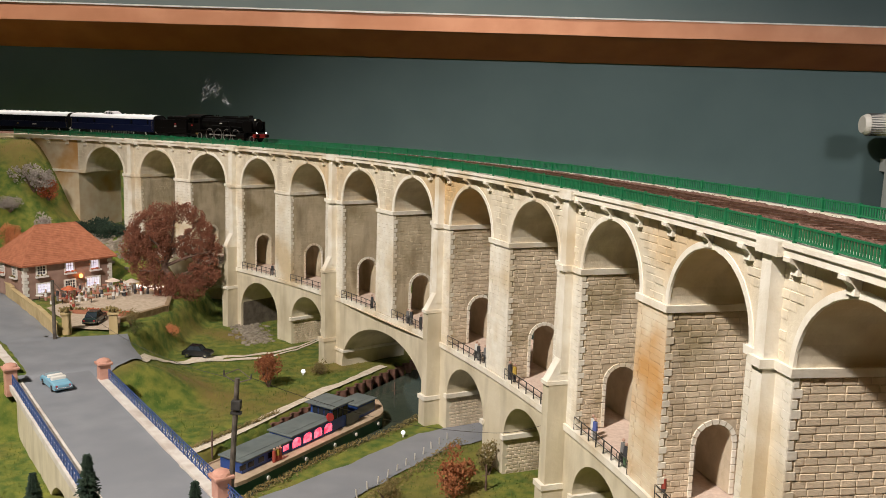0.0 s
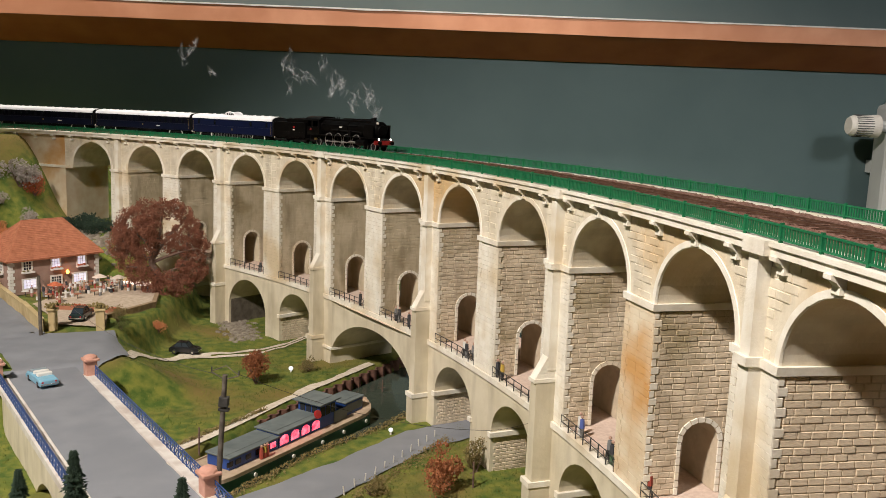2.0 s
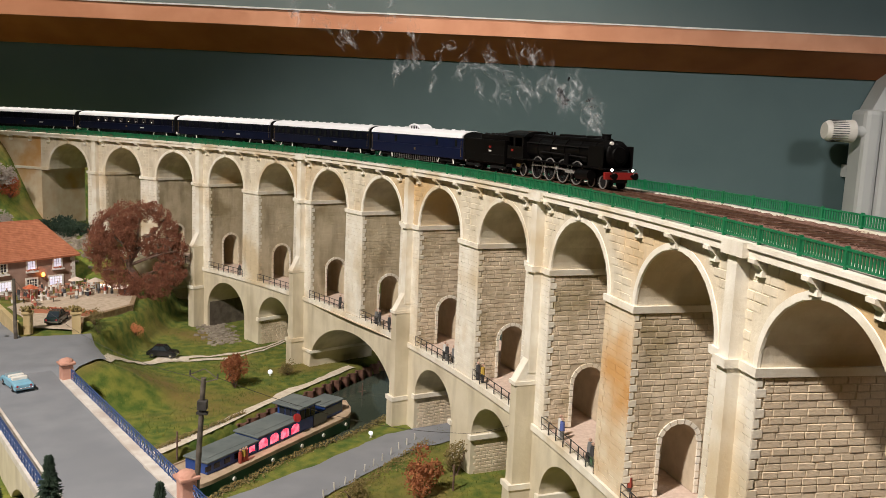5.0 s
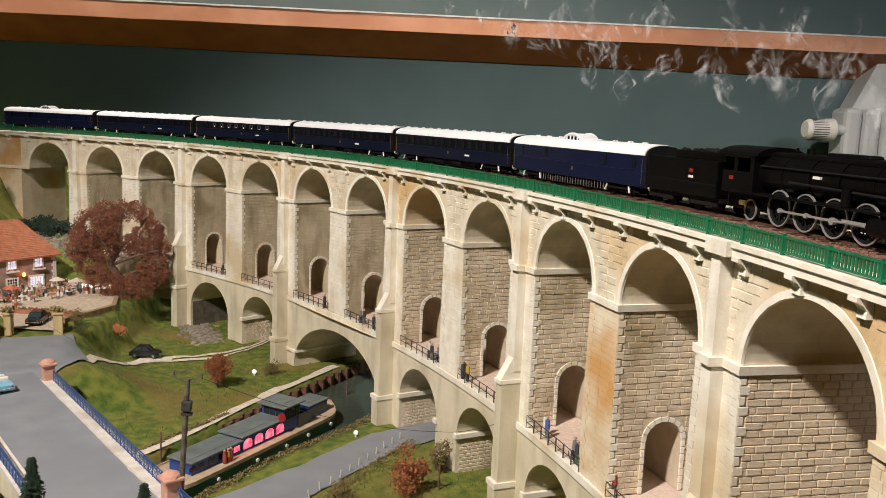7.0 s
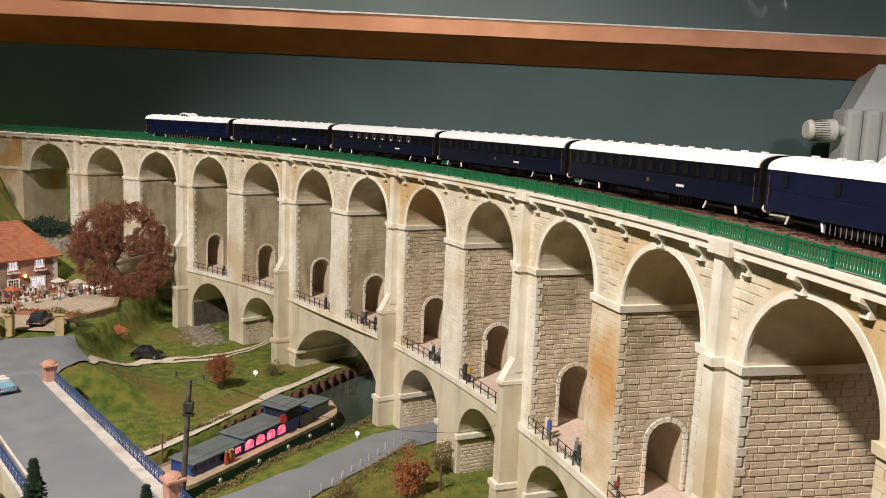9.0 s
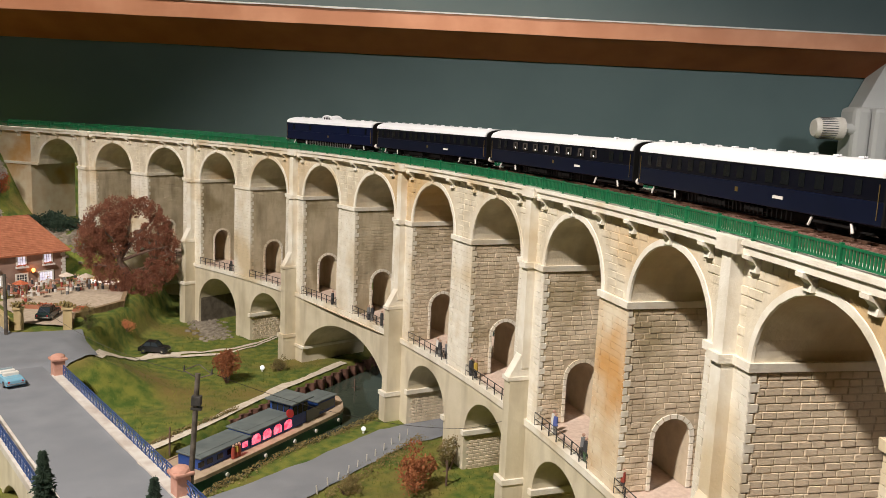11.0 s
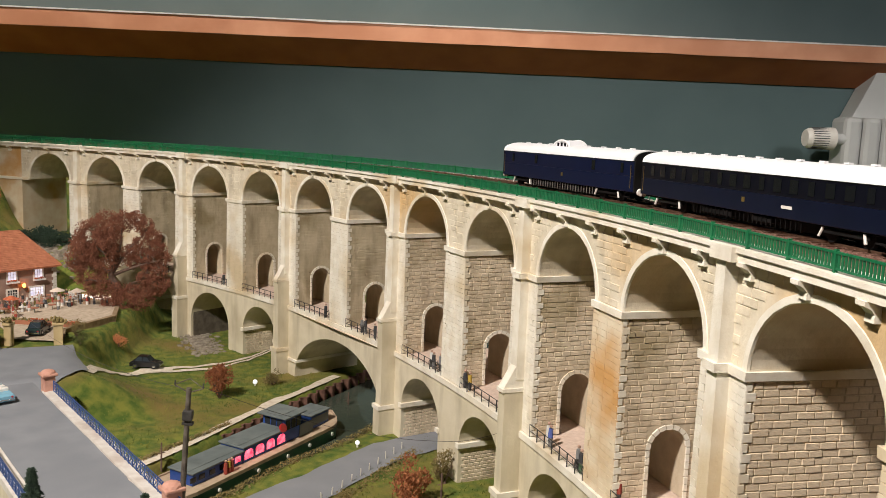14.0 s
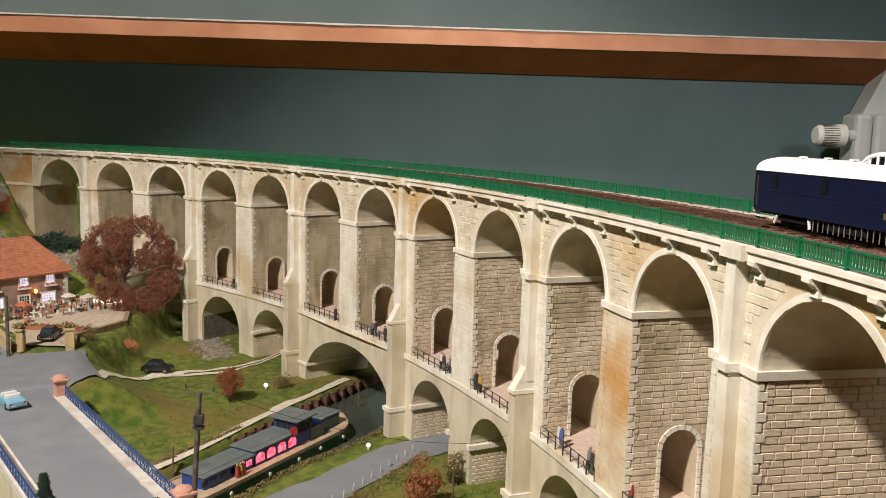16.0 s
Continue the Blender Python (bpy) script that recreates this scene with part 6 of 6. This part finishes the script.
    part("underframe", bm, UNDER, c)
    bm = bmesh.new()
    for k in range(26):
        x = -0.055 + 0.0045 * k
        for sg in (-1, 1):
            box(bm, x - 0.0002, x + 0.0002, sg * 0.0145 - 0.0002, sg * 0.0145 + 0.0002, 0.0025, 0.0085)
    part("truss_bars", bm, STEEL if kind == "van" else UNDER, c, "thin truss bars")["kind"] = "stuff"
    for sx in (-1, 1):
        bx = sx * (L2 - 0.038)
        bm = bmesh.new()
        for sg in (-1, 1):
            box(bm, bx - 0.018, bx + 0.018, sg * 0.0125 - 0.001, sg * 0.0125 + 0.001, 0.0048, 0.0072, bev=0.0004)
        bogie = part("bogie", bm, UNDER, c)
        for dx in (-0.0135, 0.0135):
            wh = bmesh.new()
            for sg in (-1, 1):
                cyl(wh, (bx + dx, sg * 0.0068, 0.0052), (bx + dx, sg * 0.0098, 0.0052), 0.0052, seg=18)
            part("wheelset", wh, UNDER, bogie)
        for dx, q in ((-0.0175, -1), (0.0175, 1)):
            for sg in (-1, 1):
                bm = bmesh.new()
                cyl(bm, (bx + dx - q * 0.0022, sg * 0.0142, 0.0080), (bx + dx, sg * 0.0148, 0.0030), 0.0008, seg=6)
                part("brake_hanger", bm, WHITEP, bogie, "white step iron")
    TRAIN.append((c, d0, 0.085))
    return c


TRAIN = []


def locomotive(d0):
    e = empty("steam_locomotive", Matrix(), "large black steam locomotive with a red buffer beam", "locomotive", "train")
    L2 = 0.1005
    part("running_board", box(bmesh.new(), -0.075, 0.094, -0.0168, 0.0168, 0.0170, 0.0182, bev=0.0003), BLACKM, e)
    part("frame", box(bmesh.new(), -0.098, 0.095, -0.0075, 0.0075, 0.0062, 0.0165), UNDER, e)
    bm = bmesh.new()
    cyl(bm, (-0.052, 0, 0.0300), (0.030, 0, 0.0300), 0.0128, 0.0120, 32)
    cyl(bm, (0.030, 0, 0.0300), (0.088, 0, 0.0300), 0.0120, 0.0118, 32)
    ball(bm, (0.088, 0, 0.0300), 0.0116, sx=0.28, sub=3)
    boiler = part("boiler", bm, BLACKM, e, smooth=False)
    for x in (-0.03, -0.005, 0.02, 0.045, 0.068):
        part("boiler_band", cyl(bmesh.new(), (x - 0.0008, 0, 0.0300), (x + 0.0008, 0, 0.0300), 0.0130 if x < 0.03 else 0.0123, seg=32), BLACKM, boiler)
    part("boiler_casing", box(bmesh.new(), -0.050, 0.072, -0.0075, 0.0075, 0.0385, 0.0430, bev=0.0016), BLACKM, boiler)
    part("smokebox_door", cyl(bmesh.new(), (0.0905, 0, 0.0300), (0.0920, 0, 0.0300), 0.0072, 0.0064, 24), BLACKM, boiler)
    bm = bmesh.new()
    cyl(bm, (0.0700, 0, 0.0405), (0.0700, 0, 0.0465), 0.0042, 0.0038, 20)
    cyl(bm, (0.0700, 0, 0.0462), (0.0700, 0, 0.0470), 0.0046, 0.0044, 20)
    part("chimney", bm, BLACKM, boiler)
    bm = bmesh.new()
    box(bm, 0.045, 0.060, -0.0055, 0.0055, 0.0415, 0.0450, bev=0.0014)
    part("steam_dome", bm, BLACKM, boiler)
    part("sand_dome", box(bmesh.new(), -0.002, 0.030, -0.0058, 0.0058, 0.0415, 0.0448, bev=0.0014), BLACKM, boiler)
    for x in (-0.025, -0.020, -0.035):
        part("safety_valve", cyl(bmesh.new(), (x, 0, 0.042), (x, 0, 0.0462), 0.0011, 0.0008, 8), BLACKM, boiler)
    for sg in (-1, 1):
        # smoke deflectors, air pumps, pipes
        part("smoke_deflector", box(bmesh.new(), 0.066, 0.0900, sg * 0.0150 - 0.0004, sg * 0.0150 + 0.0004, 0.0182, 0.0370, bev=0.0003), BLACKM, e)
        bm = bmesh.new()
        cyl(bm, (-0.05, sg * 0.0135, 0.0345), (0.065, sg * 0.0128, 0.0345), 0.0005, seg=6)
        cyl(bm, (-0.02, sg * 0.0138, 0.0270), (0.060, sg * 0.0132, 0.0255), 0.0007, seg=6)
        part("pipe", bm, UNDER, boiler)
        part("air_pump", cyl(bmesh.new(), (0.030, sg * 0.0145, 0.0185), (0.030, sg * 0.0145, 0.0275), 0.0028, seg=14), BLACKM, e)
        # cylinders
        part("cylinder", cyl(bmesh.new(), (0.052, sg * 0.0150, 0.0110), (0.073, sg * 0.0150, 0.0110), 0.0046, seg=18), BLACKM, e)
        part("buffer", cyl(cyl(bmesh.new(), (0.0965, sg * 0.0105, 0.0122), (0.1015, sg * 0.0105, 0.0122), 0.0014, seg=8), (0.1012, sg * 0.0105, 0.0122), (0.1022, sg * 0.0105, 0.0122), 0.0030, seg=14), BLACKM, e)
        hl = part("headlight", cyl(bmesh.new(), (0.0945, sg * 0.0105, 0.0172), (0.0972, sg * 0.0105, 0.0172), 0.0019, seg=14), BLACKM, e)
        part("headlight_glass", cyl(bmesh.new(), (0.0970, sg * 0.0105, 0.0172), (0.0977, sg * 0.0105, 0.0172), 0.0012, seg=14), HEADL, hl, "glowing white headlight")
        part("crosshead_guide", box(bmesh.new(), 0.030, 0.053, sg * 0.0158 - 0.0004, sg * 0.0158 + 0.0004, 0.0105, 0.0122), STEEL, e, "bright steel guide")
        part("plate", box(bmesh.new(), 0.000, 0.006, sg * 0.0128 - 0.0008, sg * 0.0128 + 0.0008, 0.0305, 0.0320), WHITEP, boiler, "small pale plate")
        part("cab_plate", box(bmesh.new(), -0.078, -0.0735, sg * 0.0166 - 0.0003, sg * 0.0166 + 0.0003, 0.0245, 0.0268), REDM, e, "small red number plate shape")
        part("injector", box(bmesh.new(), -0.066, -0.060, sg * 0.0150 - 0.001, sg * 0.0150 + 0.001, 0.0095, 0.0125, bev=0.0004), BRASS, e, "brass injector pipes")
    part("buffer_beam", box(bmesh.new(), 0.0935, 0.0965, -0.0165, 0.0165, 0.0090, 0.0152, bev=0.0004), REDM, e, "red buffer beam")
    part("top_headlight", cyl(bmesh.new(), (0.0900, -0.0085, 0.0395), (0.0925, -0.0085, 0.0395), 0.0015, seg=12), WHITEP, e, "small pale top lamp")
    # cab
    bm = bmesh.new()
    for sg in (-1, 1):
        box(bm, -0.0865, -0.0520, sg * 0.0162 - 0.0004, sg * 0.0162 + 0.0004, 0.0165, 0.0300)
        box(bm, -0.0560, -0.0520, sg * 0.0162 - 0.0004, sg * 0.0162 + 0.0004, 0.0300, 0.0400)
        box(bm, -0.0740, -0.0700, sg * 0.0162 - 0.0004, sg * 0.0162 + 0.0004, 0.0300, 0.0400)
        box(bm, -0.0865, -0.0520, sg * 0.0162 - 0.0004, sg * 0.0162 + 0.0004, 0.0385, 0.0405)
    box(bm, -0.0530, -0.0520, -0.016, 0.016, 0.0165, 0.0405)
    part("cab", bm, BLACKM, e)
    vs, fs = [], []
    for x in (-0.0925, -0.0490):
        for j in range(11):
            a = math.pi * j / 10
            vs.append((x, -0.0170 * math.cos(a), 0.0400 + 0.0058 * math.sin(a)))
    fs = [(j, j + 1, 12 + j, 11 + j) for j in range(10)] + [tuple(range(11)), tuple(range(21, 10, -1))]
    mesh_part("cab_roof", vs, fs, BLACKM, e)
    # small wheels
    for x, r in ((0.084, 0.0060), (0.0655, 0.0060), (-0.062, 0.0068)):
        bm = bmesh.new()
        for sg in (-1, 1):
            cyl(bm, (x, sg * 0.0072, r), (x, sg * 0.0095, r), r, seg=22)
        ws = part("small_wheelset", bm, UNDER, e)
        for sg in (-1, 1):
            bm = bmesh.new()
            ring(bm, x, sg * 0.0097, r, r * 0.98, r * 0.84)
            part("tyre", bm, STEEL, ws, "bright steel tyre")
    drivers = []
    for x in (-0.0330, -0.0085, 0.0160, 0.0405):
        hub = new("driving_wheelset")
        hub.parent = e
        hub.empty_display_size = 0.002
        for sg in (-1, 1):
            bm = bmesh.new()
            ring(bm, 0, sg * 0.0097, 0, 0.0108, 0.0100)
            part("tyre", bm, STEEL, hub, "bright steel tyre")
            bm = bmesh.new()
            ring(bm, 0, sg * 0.0090, 0, 0.0098, 0.0080)
            cyl(bm, (0, sg * 0.0078, 0), (0, sg * 0.0102, 0), 0.0022, seg=12)
            for k in range(14):
                a = 2 * math.pi * k / 14
                cyl(bm, (0.0015 * math.cos(a), sg * 0.0090, 0.0015 * math.sin(a)), (0.0085 * math.cos(a), sg * 0.0090, 0.0085 * math.sin(a)), 0.0005, seg=4)
            part("spokes", bm, UNDER, hub)
            bm = bmesh.new()
            cyl(bm, (0.0045, sg * 0.0095, 0), (0.0045, sg * 0.0128, 0), 0.0012, seg=8)
            part("crank_pin", bm, STEEL, hub)
        drivers.append((hub, x))
    rod = new("coupling_rod")
    rod.parent = e
    rod.empty_display_size = 0.002
    for sg in (-1, 1):
        bm = bmesh.new()
        box(bm, -0.0345, 0.0425, sg * 0.0122 - 0.0004, sg * 0.0122 + 0.0004, -0.0006, 0.0006)
        for x, _ in ((-0.0330, 0), (-0.0085, 0), (0.0160, 0), (0.0405, 0)):
            cyl(bm, (x, sg * 0.0115, 0), (x, sg * 0.0130, 0), 0.0014, seg=12)
        part("side_rod", bm, STEEL, rod, "bright steel side rod")
    crosshead = new("connecting_rod")
    crosshead.parent = e
    crosshead.empty_display_size = 0.002
    for sg in (-1, 1):
        bm = bmesh.new()
        cyl(bm, (0, sg * 0.0142, 0), (0.040, sg * 0.0142, 0), 0.0006, seg=8)
        cyl(bm, (0, sg * 0.0132, 0), (0, sg * 0.0150, 0), 0.0020, seg=12)
        part("main_rod", bm, STEEL, crosshead, "bright steel main rod")
    TRAIN.append((e, d0, 0.06))
    return e, drivers, rod, crosshead


def ring(bm, x, y, z, r1, r0, n=28, t=0.0006):
    """A flat ring in the plane of the wheels."""
    vs = []
    for k in range(n):
        a = 2 * math.pi * k / n
        vs.append([bm.verts.new((x + r * math.cos(a), y + q, z + r * math.sin(a))) for r, q in ((r1, -t), (r1, t), (r0, t), (r0, -t))])
    for k in range(n):
        a, b = vs[k], vs[(k + 1) % n]
        for j in range(4):
            bm.faces.new((a[j], a[(j + 1) % 4], b[(j + 1) % 4], b[j]))
    return bm


def tender(d0):
    t = empty("tender", Matrix(), "black bogie tender with coal", "railway carriage", "train")
    L2 = 0.0442
    part("tank", box(bmesh.new(), -L2, L2, -0.0163, 0.0163, 0.0100, 0.0345, bev=0.0008), BLACKM, t)
    part("tank_band", box(bmesh.new(), -L2 + 0.001, L2 - 0.001, -0.0166, 0.0166, 0.0185, 0.0190), UNDER, t)
    bm = bmesh.new()
    box(bm, -0.012, 0.048, -0.013, 0.013, 0.0340, 0.0400, bev=0.0008)
    part("coal_bunker", bm, BLACKM, t)
    bm = bmesh.new()
    for k in range(60):
        ball(bm, (rng.uniform(-0.008, 0.044), rng.uniform(-0.010, 0.010), 0.0400), rng.uniform(0.001, 0.0022), sub=1, jitter=0.6)
    part("coal", bm, UNDER, t, "loose black coal")["kind"] = "stuff"
    part("frame", box(bmesh.new(), -L2, L2, -0.0125, 0.0125, 0.0072, 0.0100), UNDER, t)
    for sx in (-0.028, 0.026):
        bm = bmesh.new()
        for sg in (-1, 1):
            box(bm, sx - 0.016, sx + 0.016, sg * 0.0122 - 0.001, sg * 0.0122 + 0.001, 0.0042, 0.0070, bev=0.0004)
        bogie = part("bogie", bm, UNDER, t)
        for dx in (-0.011, 0.011):
            wh = bmesh.new()
            for sg in (-1, 1):
                cyl(wh, (sx + dx, sg * 0.0068, 0.0055), (sx + dx, sg * 0.0096, 0.0055), 0.0055, seg=18)
            part("wheelset", wh, UNDER, bogie)
    for sg in (-1, 1):
        part("plate", box(bmesh.new(), 0.012, 0.0165, sg * 0.0164 - 0.0002, sg * 0.0164 + 0.0002, 0.0255, 0.0280), REDM, t, "small red plate")
        part("plate", box(bmesh.new(), 0.0115, 0.0170, sg * 0.0164 - 0.0002, sg * 0.0164 + 0.0002, 0.0218, 0.0235), WHITEP, t, "small pale plate")
        part("buffer", cyl(bmesh.new(), (-L2 - 0.004, sg * 0.0105, 0.0105), (-L2, sg * 0.0105, 0.0105), 0.0022, seg=10), UNDER, t)
    TRAIN.append((t, d0, 0.028))


loco, DRIVERS, SIDE_ROD, MAIN_ROD = locomotive(0.2040)
tender(0.0668)
coach(-0.0955, 0.2347, "van", "blue baggage van with a white roof and lookout cupola")
coach(-0.3475, 0.2682, "sleeper", "dark blue sleeping car with a white ventilated roof")
coach(-0.6155, 0.2682, "sleeper", "dark blue sleeping car with a white ventilated roof")
coach(-0.8843, 0.2682, "diner", "dark blue dining car with curtained windows and a white roof")
coach(-1.1545, 0.2682, "sleeper", "dark blue sleeping car with a white ventilated roof")
coach(-1.4088, 0.2375, "van", "blue baggage van with a white roof at the train's end")


# ---- smoke ----
def smoke_material():
    """Thin steam: fades towards the edges and ends of each ribbon, broken up by noise."""
    m, nt, b = nodes_of("white_smoke")
    b.inputs["Base Color"].default_value = (0.85, 0.87, 0.90, 1)
    b.inputs["Roughness"].default_value = 1.0
    b.inputs["Specular IOR Level"].default_value = 0.0
    tc = nt.nodes.new("ShaderNodeTexCoord")
    n = nt.nodes.new("ShaderNodeTexNoise")
    n.inputs["Scale"].default_value, n.inputs["Detail"].default_value = 95, 7
    n.inputs["Distortion"].default_value = 1.2
    nt.links.new(tc.outputs["Object"], n.inputs["Vector"])
    r = nt.nodes.new("ShaderNodeMapRange")
    r.inputs["From Min"].default_value, r.inputs["From Max"].default_value = 0.40, 0.72
    r.inputs["To Max"].default_value = 0.30
    nt.links.new(n.outputs["Fac"], r.inputs["Value"])
    sp = nt.nodes.new("ShaderNodeSeparateXYZ")
    nt.links.new(tc.outputs["UV"], sp.inputs[0])
    out = r.outputs[0]
    for axis in ("X", "Y"):
        h = nt.nodes.new("ShaderNodeMath")
        h.operation = "MULTIPLY"
        h.inputs[1].default_value = math.pi
        nt.links.new(sp.outputs[axis], h.inputs[0])
        sn = nt.nodes.new("ShaderNodeMath")
        sn.operation = "SINE"
        nt.links.new(h.outputs[0], sn.inputs[0])
        pw = nt.nodes.new("ShaderNodeMath")
        pw.operation = "POWER"
        pw.inputs[1].default_value = 1.5
        nt.links.new(sn.outputs[0], pw.inputs[0])
        mu = nt.nodes.new("ShaderNodeMath")
        mu.operation = "MULTIPLY"
        nt.links.new(out, mu.inputs[0])
        nt.links.new(pw.outputs[0], mu.inputs[1])
        out = mu.outputs[0]
    nt.links.new(out, b.inputs["Alpha"])
    return m


SMOKE = smoke_material()
PUFFS = []


def smoke():
    """Long slender wisps, each of a few curling ribbons along its own z axis."""
    r = random.Random(11)
    for k in range(96):
        te = -0.9 + 0.12 * k if k < 4 else 0.70 + 0.076 * (k - 4)
        p = empty("smoke_puff", Matrix(), "thin white wisp of model steam", "smoke", "smoke wisps")
        vs, fs, uv = [], [], []
        ln = r.uniform(0.024, 0.062)
        for strand in range(7):
            w, ph, tw = r.uniform(0.0014, 0.0040), r.uniform(0, 6.28), r.uniform(2.0, 6.0) * r.choice((-1, 1))
            z0 = r.uniform(-0.25, 0.25) * ln
            b, n = len(vs), 18
            for i in range(n + 1):
                t = i / n
                a = ph + tw * t
                rad = 0.0010 + 0.0085 * math.sin(math.pi * t) * (0.55 + 0.45 * math.sin(ph * 3 + 6 * t))
                c = Vector((rad * math.cos(a), rad * math.sin(a), z0 + ln * (t - 0.5) * 0.8))
                d = Vector((-math.sin(a + t), math.cos(a + t), 0.3 * math.sin(ph + 5 * t))) * w
                vs += [c - d, c + d]
                uv += [(0.0, t), (1.0, t)]
            fs += [(b + 2 * i, b + 2 * i + 1, b + 2 * i + 3, b + 2 * i + 2) for i in range(n)]
        o = mesh_part("wisp", vs, fs, SMOKE, p, smooth=True)
        o["kind"] = "stuff"
        layer = o.data.uv_layers.new(name="UVMap")
        for lp in o.data.loops:
            layer.data[lp.index].uv = uv[lp.vertex_index]
        PUFFS.append((p, te, r.uniform(0.35, 1.45), r.uniform(-0.034, 0.022), r.uniform(-1.2, 1.2), r.uniform(-0.6, 1.35)))


smoke()


# ---- all that moves ----
def train_pose(d, half):
    xa, ya, _ = on_track(d - half)
    xb, yb, _ = on_track(d + half)
    return Matrix.Translation(((xa + xb) / 2, (ya + yb) / 2, RAIL_Z)) @ Matrix.Rotation(math.atan2(yb - ya, xb - xa), 4, "Z")


def motions():
    times = [0.5 * k for k in range(33)]
    for thing, d0, half in TRAIN:
        walk(thing, [(t, train_pose(d0 + SPEED * t, half)) for t in times])
    # driving wheels and rods, in the locomotive's space
    r = 0.0108
    fine = [k / 15 for k in range(241)]
    for hub, x in DRIVERS:
        walk(hub, [(t, Matrix.Translation((x, 0, r)) @ Matrix.Rotation(SPEED * t / r, 4, "Y")) for t in fine])

    def pin(t):
        a = SPEED * t / r
        return 0.0045 * math.cos(a), -0.0045 * math.sin(a)
    walk(SIDE_ROD, [(t, Matrix.Translation((pin(t)[0], 0, r + pin(t)[1]))) for t in fine])
    rows = []
    for t in fine:
        px, pz = 0.0160 + pin(t)[0], r + pin(t)[1]
        rise = math.asin((0.0112 - pz) / 0.040)
        rows.append((t, Matrix.Translation((px, 0, pz)) @ Matrix.Rotation(-rise, 4, "Y")))
    walk(MAIN_ROD, rows)
    # steam lies in the boiler, leaves the chimney, shoots up, hangs in the air and drifts away
    for p, te, rate, drift, turn, lean in PUFFS:
        rows = []
        for t in [0.25 * k for k in range(65)]:
            if t <= te:
                m = train_pose(0.2040 + SPEED * t, 0.06) @ Matrix.Translation((0.030, 0, 0.030)) @ Matrix.Rotation(radians(80), 4, "Y")
            else:
                s = t - te
                m0 = train_pose(0.2040 + SPEED * te, 0.06) @ Matrix.Translation((0.0700, 0, 0.046))
                go = 1 - math.exp(-s / 0.50)
                lift = min(1.2, 0.008 + 0.048 * rate * go + 0.012 * s + 0.05 * max(0.0, s - 2.0) ** 2)
                q = m0.translation
                m = Matrix.Translation((q.x + (0.020 + 0.024 * turn) * go + drift * s + 0.008 * math.sin(2 * s + 5 * turn), q.y + 0.3 * drift * s, q.z + lift))
                m = m @ Matrix.Rotation(0.5 * turn * s, 4, "Z") @ Matrix.Rotation(-lean * go, 4, "Y")
            rows.append((t, m))
        walk(p, rows)


motions()
